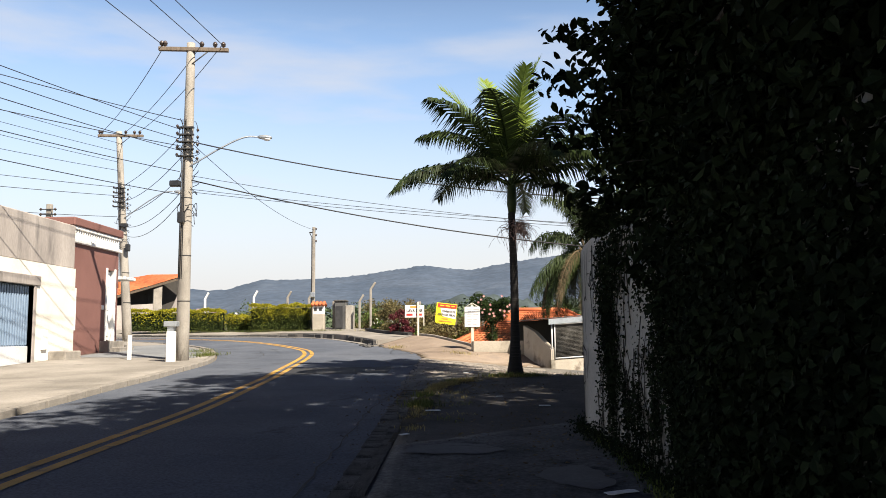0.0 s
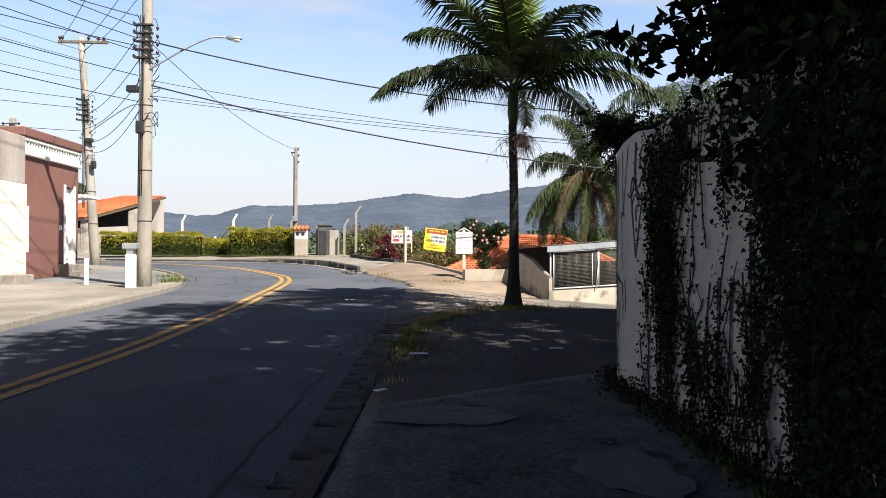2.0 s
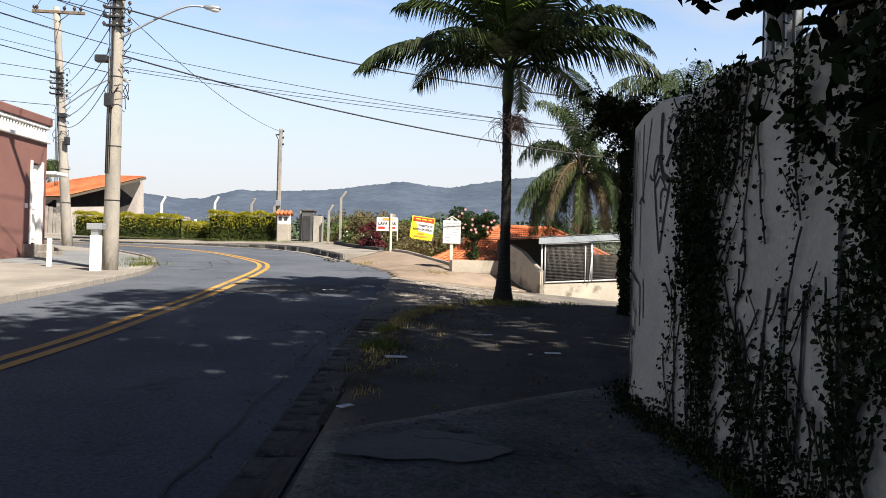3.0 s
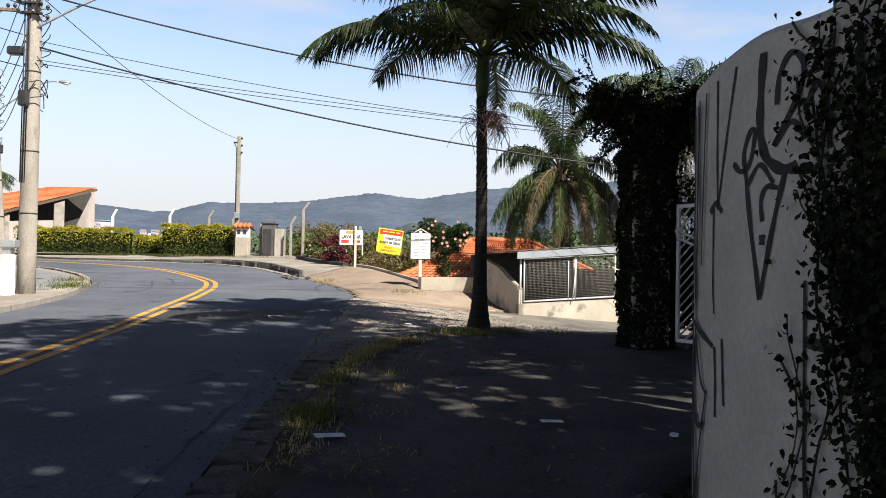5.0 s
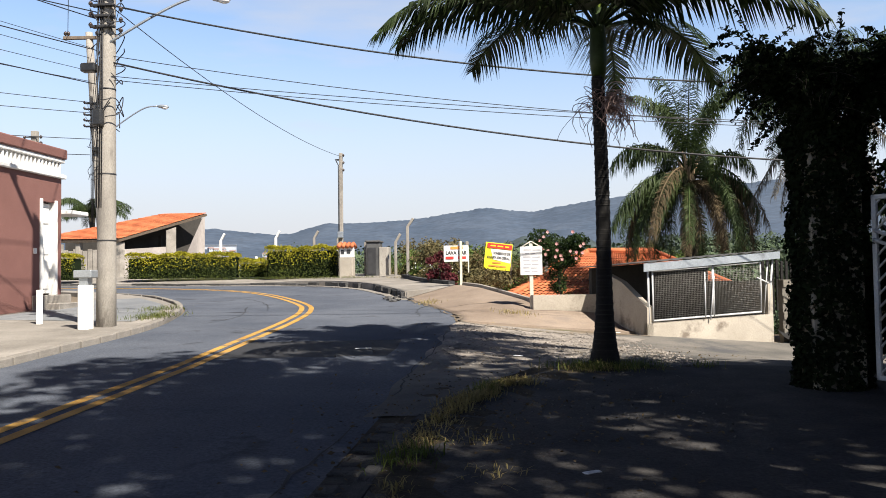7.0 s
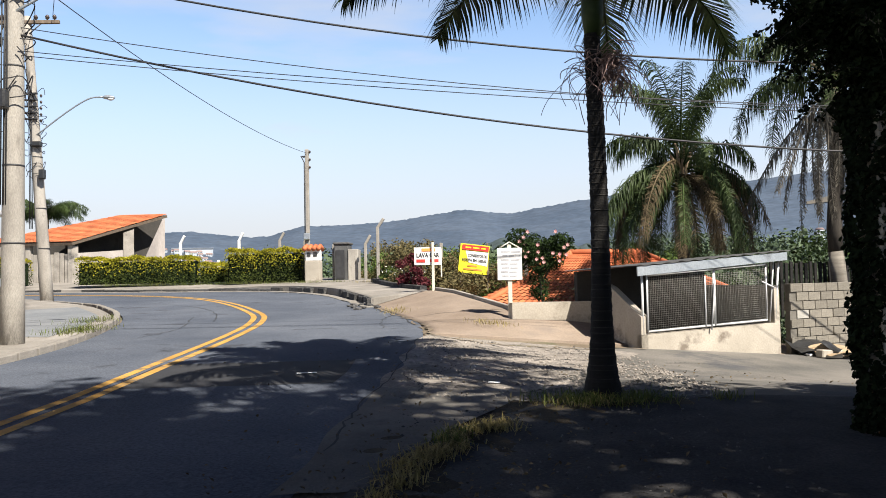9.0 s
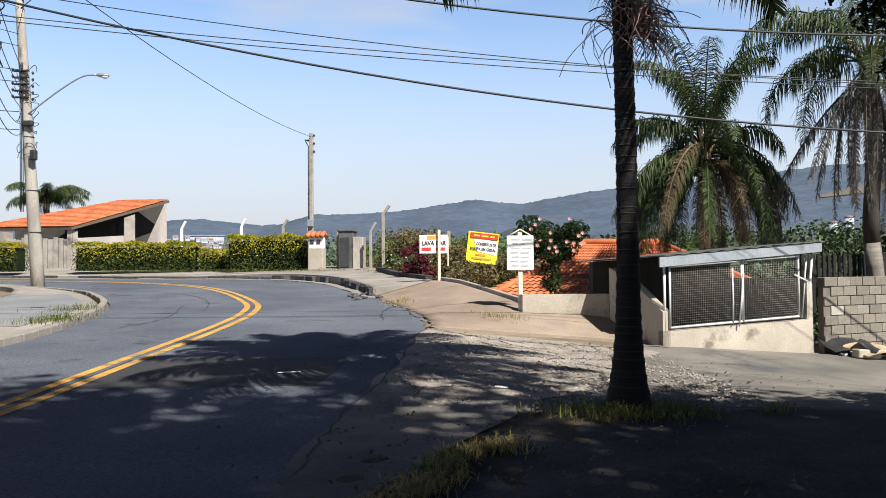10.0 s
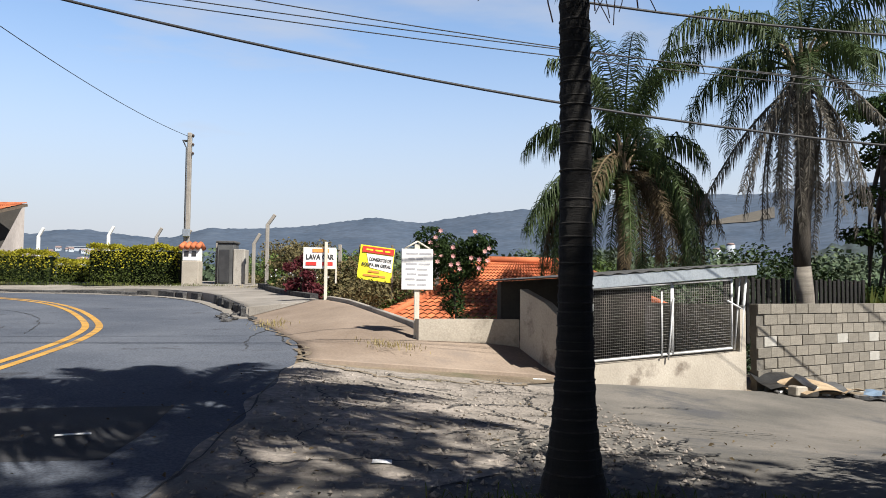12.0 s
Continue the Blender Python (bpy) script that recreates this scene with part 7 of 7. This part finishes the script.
# ---- graffiti ----
def stroke(pts, r, parent, name="stroke"):
    """A sprayed line on the garden wall through (y, z) places."""
    line = spline(pts, max(8, 5 * len(pts)))
    vs, fs = [], []
    n = len(line)
    for i, (y, z) in enumerate(line):
        a, b = line[max(i - 1, 0)], line[min(i + 1, n - 1)]
        d = np.array([b[0] - a[0], b[1] - a[1]])
        d /= np.linalg.norm(d) + 1e-9
        q = np.array([-d[1] * 1.25, d[0]]) * r * (0.85 + 0.15 * math.sin(i * 0.9))
        for s in (-1, 1):
            yy, zz = y + s * q[0], z + s * q[1]
            vs.append((wall_x(yy) - 0.003, yy, zz))
    for i in range(n - 1):
        fs.append((2 * i, 2 * i + 1, 2 * i + 3, 2 * i + 2))
    return mesh_ob(name, vs, fs, M["spray"], parent)


def graffiti():
    g = empty("graffiti", None, "black sprayed scrawl on the garden wall", "graffiti")

    def spray(*lines):
        for r, pts in lines:
            stroke(pts, r, g)

    # the large arrow-shaped tag
    spray((0.024, [(9.8, 2.27), (9.82, 2.1), (9.82, 1.97), (9.78, 1.87), (9.68, 1.81), (9.58, 1.8)]),
          (0.014, [(10.04, 1.87), (9.97, 1.83), (9.9, 1.86), (9.86, 1.97), (9.9, 1.98), (9.95, 1.9), (9.93, 1.8), (9.89, 1.6), (9.815, 1.32)]),
          (0.014, [(9.64, 1.79), (9.72, 1.6), (9.81, 1.34)]),
          (0.012, [(9.92, 1.77), (9.82, 1.84), (9.72, 1.76)]),
          (0.012, [(9.8, 1.62), (9.81, 1.7), (9.77, 1.75), (9.69, 1.74)]),
          (0.018, [(9.8, 1.57), (9.8, 1.53)]))
    spray((0.014, [(9.7, 2.05), (9.68, 2.16), (9.6, 2.22), (9.52, 2.16), (9.56, 2.05), (9.72, 1.9), (9.6, 1.97), (9.5, 1.9)]),
          (0.012, [(9.5, 2.0), (9.44, 2.08), (9.38, 2.0), (9.44, 1.93), (9.38, 1.98), (9.36, 1.84)]))
    # upright scrawl towards the rounded end
    spray((0.008, [(10.02, 2.27), (10.1, 2.0), (10.18, 1.7)]),
          (0.007, [(10.19, 2.25), (10.19, 1.95), (10.18, 1.69)]),
          (0.015, [(10.25, 1.68), (10.2, 1.72), (10.14, 1.68)]),
          (0.006, [(10.22, 1.7), (10.22, 1.4), (10.21, 1.24)]),
          (0.009, [(10.13, 1.14), (10.12, 1.0), (10.11, 0.86)]),
          (0.009, [(10.2, 1.1), (10.19, 0.95), (10.19, 0.8)]),
          (0.006, [(10.3, 2.22), (10.32, 1.9), (10.34, 1.45)]),
          (0.006, [(10.37, 2.2), (10.38, 1.8), (10.4, 1.3)]),
          (0.006, [(10.42, 2.18), (10.42, 1.7), (10.44, 1.25)]))
    spray((0.014, [(10.42, 1.2), (10.34, 1.15), (10.22, 1.1)]),
          (0.008, [(10.4, 1.18), (10.34, 0.95), (10.28, 0.88)]),
          (0.008, [(10.42, 1.16), (10.42, 0.8), (10.38, 0.42), (10.28, 0.28)]),
          (0.007, [(10.38, 0.42), (10.33, 0.7), (10.28, 0.9)]),
          (0.013, [(10.4, 0.78), (10.36, 0.73), (10.3, 0.76)]))
    # older strokes among the ivy
    spray((0.022, [(9.5, 1.19), (9.25, 1.18), (9.0, 1.18)]),
          (0.008, [(9.5, 1.4), (9.5, 0.9), (9.48, 0.3)]),
          (0.012, [(8.66, 0.75), (8.56, 0.98), (8.42, 0.6), (8.36, 0.5), (8.3, 0.9), (8.24, 1.16)]),
          (0.012, [(8.1, 1.17), (8.11, 0.9), (8.13, 0.55)]),
          (0.013, [(7.9, 1.16), (7.92, 0.8), (7.96, 0.4)]),
          (0.014, [(8.9, 2.15), (8.9, 1.8), (8.7, 1.7), (8.6, 2.1)]),
          (0.016, [(9.2, 2.2), (9.2, 1.7), (9.2, 1.2)]),
          (0.014, [(7.62, 1.5), (7.62, 0.9), (7.6, 0.5)]),
          (0.01, [(9.3, 0.7), (9.26, 0.3), (9.22, 0.75)]))
    # drips and strokes round the wall's curved end
    for d0, z0, d1, z1, w in ((177, 2.18, 178, 1.5, 8), (172, 2.14, 174, 1.2, 9), (168, 2.12, 170, 1.25, 7), (163, 2.1, 164, 1.35, 8), (158, 2.05, 160, 1.15, 8), (153, 1.98, 152, 1.05, 7), (147, 1.9, 149, 1.3, 7), (176, 1.12, 160, 1.0, 22), (172, 1.08, 176, 0.35, 14), (170, 1.06, 160, 0.3, 12), (162, 0.95, 171, 0.3, 12), (176, 0.42, 166, 0.34, 20), (150, 0.98, 150, 0.55, 9), (146, 0.95, 147, 0.48, 8), (168, 1.55, 160, 1.48, 18), (157, 1.62, 152, 1.5, 16)):
        vs, fs = [], []
        for i in range(9):
            t = i / 8
            a, z = radians(d0 + (d1 - d0) * t), z0 + (z1 - z0) * t
            flat = abs(d1 - d0) > abs(z1 - z0) * 60
            hw = w * 0.001 * (0.8 + 0.25 * math.sin(i * 1.7 + d0))
            for s in (-1, 1):
                b = a + (0 if flat else s * hw / 0.343)
                vs.append((2.08 + 0.3435 * math.cos(b), 10.38 + 0.3435 * math.sin(b), z + (s * hw if flat else 0)))
        for i in range(8):
            fs.append((2 * i, 2 * i + 1, 2 * i + 3, 2 * i + 2))
        mesh_ob("stroke", vs, fs, M["spray"], g)


graffiti()


# ---- grass, litter, kerbs ----
def blades(name, pts, lo, hi, material, label):
    pts = np.array(pts)
    n = len(pts)
    a = rng.uniform(0, 6.283, n)
    L = rng.uniform(lo, hi, n)
    lean = rng.uniform(0.3, 1.5, n)
    d = np.stack([np.cos(a), np.sin(a), np.zeros(n)], 1)
    s = np.stack([-np.sin(a), np.cos(a), np.zeros(n)], 1) * 0.0045
    up = np.array([0, 0, 1.0])
    v = np.empty((n, 5, 3))
    mid = pts + d * (L * lean * 0.35)[:, None] + up * (L * 0.6)[:, None]
    end = pts + d * (L * lean)[:, None] + up * (L * (1 - 0.45 * lean))[:, None]
    v[:, 0], v[:, 1], v[:, 2], v[:, 3], v[:, 4] = pts - s, pts + s, mid + s * 0.8, mid - s * 0.8, end
    f = []
    for i in range(n):
        o = i * 5
        f += [(o, o + 1, o + 2, o + 3), (o + 3, o + 2, o + 4)]
    ob = mesh_ob(name, v.reshape(-1, 3).tolist(), f, material)
    return tagged(ob, label, "grass", kind="stuff")


def scatter(cx, cy, rx, ry, n, lift=0.05):
    x, y = rng.normal(cx, rx, n), rng.normal(cy, ry, n)
    return np.stack([x, y, height(x, y) + lift], 1)


green, dry = [], []
green.append(scatter(1.4, 19.65, 0.26, 0.18, 800, 0.0))
dry.append(scatter(1.35, 19.5, 0.3, 0.14, 260, 0.0))
green.append(scatter(-0.32, 12.95, 0.12, 0.16, 420, 0.06))
green.append(scatter(1.95, 19.75, 0.14, 0.14, 200, 0.0))
green.append(scatter(2.75, 19.8, 0.12, 0.1, 70, 0.0))
EDGE = [(-0.4, 10.5), (-0.36, 13.1), (-0.36, 15.2), (-0.24, 16.7), (-0.08, 17.4), (0.12, 18.0), (0.4, 18.45)]
edge = spline(EDGE, 46)
for k, (x, y) in enumerate(edge):
    if rng.random() < 0.2:
        continue
    big = rng.uniform(0.6, 1.5)
    (green if rng.random() < 0.18 else dry).append(scatter(x + 0.05 + rng.uniform(-.06, .1), y, 0.07 * big, 0.08 * big, int((60 if y < 14.5 else 100) * big), 0.03 if y < 15 else 0.0))
for k in range(6):
    (dry if k % 3 else green).append(scatter(rng.uniform(-0.1, 0.4), rng.uniform(11.0, 18.2), 0.12, 0.12, 80, 0.0))
green.append(scatter(-8.0, 26.6, 0.25, 0.4, 500, 0.12))
green.append(scatter(-8.9, 28.9, 0.25, 0.4, 260, 0.12))
for k in range(12):
    green.append(scatter(wall_x(8.0) - 0.08, 6.5 + 0.32 * k, 0.06, 0.12, 60))
dry.append(scatter(-2.2, 31.2, 0.2, 0.5, 160, 0.06))
dry.append(scatter(0.2, 27.9, 0.3, 0.2, 160, 0.15))
dry.append(scatter(-4.6, 43.0, 0.5, 0.3, 160, 0.3))
for k in range(14):
    green.append(scatter(-17 + 0.8 * k, 45.1 - 0.05 * k, 0.3, 0.12, 110, 0.26))
blades("verge_grass", np.concatenate(green), 0.04, 0.2, M["grass"], "green grass tufts on the verge")
blades("dry_grass", np.concatenate(dry), 0.04, 0.16, M["dry_grass"], "dry straw-coloured grass on the verge")
dead = np.concatenate([scatter(0.2, 15.5, 0.9, 2.2, 900, 0.045), scatter(1.2, 9.0, 0.6, 3.0, 700, 0.08), scatter(1.0, 23.0, 2.0, 1.2, 260, 0.02)])
ob = leaf_mesh("fallen_leaves", dead, 0.045, M["dry_frond"], None, up=2.5)
tagged(ob, "fallen dry leaves on the ground", "leaves", kind="stuff")

for x, y, w, d, a in ((-0.11, 12.28, 0.2, 0.12, 20), (1.5, 12.8, 0.16, 0.08, 10), (-0.33, 10.0, 0.12, 0.07, 60), (1.5, 7.0, 0.26, 0.1, 35), (2.3, 12.4, 0.12, 0.06, 70), (0.35, 20.9, 0.14, 0.1, 0), (2.4, 27.0, 0.18, 0.08, 0), (-2.1, 21.6, 0.26, 0.05, 25), (0.9, 14.2, 0.12, 0.05, 40)):
    sheet("litter_paper", x, y, w, d, 0, a, M["paper"], "scrap of white paper litter on the ground", "litter", 0.06 if y < 17 else 0.0, 0.03)

verge = loft("verge_soil", [(-0.46, 9.5), (-0.46, 12), (-0.46, 14), (-0.34, 16.3), (0.25, 18.4), (1.2, 19.5), (2.6, 19.9)], [(-0.3, 9.5), (0.1, 12), (0.35, 14), (0.5, 16.0), (0.9, 17.9), (1.6, 18.9), (2.6, 19.4)], 50, 6, M["dark_soil"], 0.082, 0.0, lambda x, y, t: -0.06 * float(ss(13, 17.5, y)) - 0.02 * t + 0.014 * math.sin(x * 9 + y * 5) * math.sin(y * 3.1))
tagged(verge, "bare dark soil verge with sparse dry grass", "verge", kind="structure")
fill = loft("gutter_soil", [(-0.85, 13), (-0.95, 16), (-0.95, 18), (0.5, 19.8)], [(-0.3, 13), (-0.2, 16), (0.7, 18.0), (2.0, 19.3)], 20, 5, M["dark_soil"], 0.008)
tagged(fill, "dark earth silted into the gutter end", "verge", kind="structure")
r = random.Random(77)


def crack(pts, w, material, lift=0.02):
    """A jagged dark seam in the surface."""
    c = spline(pts, 8 * len(pts))
    c = c + np.array([[r.uniform(-1, 1), r.uniform(-1, 1)] for _ in c]) * w * 1.2
    d = np.gradient(c, axis=0)
    d /= np.linalg.norm(d, axis=1)[:, None]
    n = np.stack([d[:, 1], -d[:, 0]], 1)
    ws = np.array([w * r.uniform(0.3, 1.0) for _ in c])[:, None]
    vs = []
    for a, b in zip(c - n * ws / 2, c + n * ws / 2):
        vs += [(a[0], a[1], hz(*a) + lift), (b[0], b[1], hz(*b) + lift)]
    ob = mesh_ob("surface_crack", vs, [(2 * i, 2 * i + 1, 2 * i + 3, 2 * i + 2) for i in range(len(c) - 1)], material)
    tagged(ob, "dark jagged crack in the asphalt", "crack", kind="structure")


for pts in ([(-1.6, 28.5), (-1.9, 30), (-2.7, 32)], [(-0.9, 17.5), (-1.0, 19.5), (-0.95, 22), (-1.1, 25.5)], [(-6.3, 29.5), (-7.2, 32), (-8.6, 34.3), (-11, 36.6)], [(-6.6, 26.0), (-6.5, 28.0), (-7.4, 31.0)], [(-1.0, 5.0), (-1.0, 9.0), (-1.08, 13.0), (-1.0, 16.0)], [(-2.2, 31.5), (-2.3, 29.2), (-2.0, 27.5)]):
    crack(pts, 0.026, M["tar"])
for pts in ([(-1.0, 26.3), (-1.25, 27.8), (-1.75, 29.4), (-2.55, 31.6), (-3.2, 33.2)], [(-0.9, 26.2), (0.3, 25.6), (1.5, 26.1), (3.1, 27.2)]):
    crack(pts, 0.12, M["soil"], 0.025)
for k in range(40):
    x, y = r.uniform(-0.8, 3.2), r.uniform(19.6, 25.6)
    a = r.uniform(0, 3.1)
    pts = [(x, y)]
    for q in range(3):
        a += r.uniform(-0.7, 0.7)
        pts.append((pts[-1][0] + 0.45 * math.cos(a), pts[-1][1] + 0.45 * math.sin(a)))
    crack(pts, r.uniform(0.012, 0.05), M["tar"], 0.024)
for pts in ([(0.0, 11.6), (0.6, 10.6), (1.5, 10.3)], [(0.2, 9.2), (0.9, 8.9), (1.1, 8.2), (0.5, 7.6)], [(0.3, 6.0), (1.0, 6.5), (1.8, 6.4)]):
    crack(pts, 0.03, M["tar"], 0.096)
blotch("cement_patch", 0.24, 9.0, 0.42, 0.36, 0.095, M["cement"], "smooth grey cement repair in the pavement", 3)
blotch("cement_patch", 1.25, 7.6, 0.3, 0.42, 0.094, M["cement"], "smooth grey cement repair in the pavement", 5)
for nm, LA, LB, lift in (("broken_mouth", [(-0.98, 20.6), (-1.06, 21.4), (-0.92, 22.3), (-1.1, 23.2), (-0.98, 24.2), (-1.08, 25.2), (-0.98, 26.1)], [(0.7, 20.3), (1.3, 20.9), (1.2, 21.7), (1.9, 22.5), (2.3, 23.6), (2.1, 24.4), (3.0, 26.5)], 0.014), ("broken_gutter", [(-1.0, 16.3), (-0.95, 17.2), (-1.04, 18.2), (-0.98, 19.4), (-1.0, 20.6)], [(-0.42, 16.4), (-0.15, 17.7), (0.1, 18.5), (0.5, 19.5), (0.7, 20.3)], 0.016)):
    ob = loft(nm, LA, LB, 70, 30, M["broken"] if nm == "broken_mouth" else M["side_asphalt"], lift, 0.0, lambda x, y, t: 0.011 * math.sin(x * 7 + 3 * math.sin(y * 3)) * math.sin(y * 6.3 + x * 4) * math.sin(math.pi * min(1, max(0, t))))
    tagged(ob, "pale broken concrete surface of the street mouth", "street surface", kind="structure")
pt = loft("road_patch", [(-4.3, 20.6), (-4.4, 21.6), (-4.5, 22.6)], [(-1.6, 20.9), (-1.6, 21.8), (-1.7, 22.9)], 10, 6, M["patch"], 0.0155)
tagged(pt, "dark square asphalt repair patch", "road patch", kind="structure")


def kerb_run(name, line, n, w, h, lift, material, label, jitter, gap=0.012, fade=None, miss=0.0):
    """Separate stones along a plan line."""
    c = spline(line, n + 1)
    w_ob = empty(name, None, label, "kerb", kind="structure")
    bm = bm_box((-0.5, -0.5, -0.5), (0.5, 0.5, 0.5))
    bmesh.ops.bevel(bm, geom=list(bm.edges), offset=0.06, segments=1, affect='EDGES')
    me = bpy.data.meshes.new("kerb_stone")
    bm.to_mesh(me)
    bm.free()
    me.materials.append(material)
    for i in range(n):
        if r.random() < miss:
            continue
        a, b = c[i], c[i + 1]
        L = float(np.hypot(*(b - a))) - gap
        x, y = (a + b) / 2
        sl = (hz(b[0], b[1]) - hz(a[0], a[1])) / max(L, 0.1)
        ob = new("kerb_stone", me)
        ob.parent = w_ob
        ob.matrix_local = pose(x + r.uniform(-1, 1) * jitter, y + r.uniform(-1, 1) * jitter, hz(x, y) + lift - (fade[2] * float(ss(fade[0], fade[1], y)) if fade else 0) - h / 2 + r.uniform(-1, 0.4) * jitter, r.uniform(-1, 1) * jitter * 120, -math.degrees(math.atan(sl)), math.degrees(math.atan2(b[1] - a[1], b[0] - a[0])) + r.uniform(-1, 1) * jitter * 90) @ Matrix.Diagonal((L * r.uniform(0.93, 1.0), w * r.uniform(0.92, 1.08), h, 1))


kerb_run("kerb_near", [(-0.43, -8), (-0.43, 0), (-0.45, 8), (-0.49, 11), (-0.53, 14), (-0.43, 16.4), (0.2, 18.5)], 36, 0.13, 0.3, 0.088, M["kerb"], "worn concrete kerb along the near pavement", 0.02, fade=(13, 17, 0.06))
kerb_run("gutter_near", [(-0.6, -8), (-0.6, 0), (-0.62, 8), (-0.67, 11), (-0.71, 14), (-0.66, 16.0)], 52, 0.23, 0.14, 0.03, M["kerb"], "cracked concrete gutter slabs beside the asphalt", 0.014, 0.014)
kerb_run("kerb_opposite", [(-5.42, -4), (-5.78, 4), (-6.32, 12), (-6.8, 17), (-7.1, 21), (-7.3, 24.5), (-8.0, 27.4), (-9.1, 30.4), (-10.7, 33.1), (-13.1, 35.9), (-19.6, 40.5)], 56, 0.15, 0.3, 0.13, M["pave"], "pale concrete kerb along the opposite pavement", 0.01)
kerb_run("kerb_bend", [(-3.2, 33.3), (-4.15, 36.0), (-6.2, 40.5), (-9.5, 43.3), (-15, 44.5), (-24, 46.5)], 40, 0.2, 0.34, 0.24, M["kerb"], "broken dark concrete kerb round the bend", 0.045, fade=(41, 44.2, 0.12), miss=0.2)
kerb_run("gutter_bend", [(-3.3, 33.2), (-4.35, 35.9), (-6.4, 40.2), (-9.6, 42.9), (-15, 44.1), (-24, 46.1)], 30, 0.34, 0.14, 0.04, M["pave"], "concrete gutter round the bend", 0.015)
for k in range(16):
    x, y = -3.4 + r.uniform(-.5, .4), 33.2 + r.uniform(-.8, 1.0)
    bm = bmesh.new()
    bmesh.ops.create_icosphere(bm, subdivisions=1, radius=1, matrix=Matrix.Diagonal((r.uniform(.05, .16), r.uniform(.05, .13), r.uniform(.04, .09), 1)))
    for v in bm.verts:
        v.co *= r.uniform(0.7, 1.2)
    o = part("kerb_rubble", bm, M["kerb"])
    o.matrix_world = pose(x, y, hz(x, y) + 0.04, 0, 0, r.uniform(0, 360))
    tagged(o, "broken lump of kerb concrete", "rubble", "broken kerb rubble")


def house_column():
    p = empty("steel_column", pose(3.75, 12.6, 0.0), "pale grey ribbed steel column behind the garden wall", "column")
    for k in range(4):
        part("rib", bm_box((-0.2 + 0.1 * k, -0.04, 0), (-0.13 + 0.1 * k, 0.04, 5.2), bevel=0.008), M["galv"], p)
    part("core", bm_box((-0.2, 0.0, 0), (0.2, 0.05, 5.2)), M["old_concrete"], p)


house_column()
block_wall()


def gravel(n, area, lo, hi, lift, material, label):
    """Loose stones and grit scattered over a stretch of ground."""
    x = rng.uniform(area[0], area[2], n)
    y = rng.uniform(area[1], area[3], n)
    s = lo + (hi - lo) * rng.random(n) ** 3
    z = height(x, y) + lift
    base = np.array([(1, 0, 0), (0, 1, 0), (-1, 0, 0), (0, -1, 0), (0, 0, 0.7), (0, 0, -0.5)], float)
    v = base[None] * s[:, None, None] * rng.uniform(0.6, 1.3, (n, 6, 3)) + np.stack([x, y, z], 1)[:, None]
    tri = np.array([(0, 1, 4), (1, 2, 4), (2, 3, 4), (3, 0, 4), (1, 0, 5), (2, 1, 5), (3, 2, 5), (0, 3, 5)])
    f = (tri[None] + np.arange(n)[:, None, None] * 6).reshape(-1, 3)
    ob = mesh_ob("loose_gravel", v.reshape(-1, 3).tolist(), f.tolist(), material)
    tagged(ob, label, "gravel", kind="stuff")


gravel(5200, (-0.9, 19.8, 2.9, 26.0), 0.004, 0.036, 0.014, M["broken"], "loose grit on the broken side street")
gravel(700, (-0.35, 4.0, 1.8, 10.6), 0.004, 0.013, 0.086, M["kerb"], "loose grit on the shaded pavement")
gravel(1600, (-0.5, 12.5, 2.4, 19.0), 0.004, 0.02, 0.045, M["kerb"], "loose grit on the driveway")
gravel(700, (-1.15, 2.0, -0.6, 17.0), 0.004, 0.016, 0.03, M["kerb"], "loose grit in the gutter")
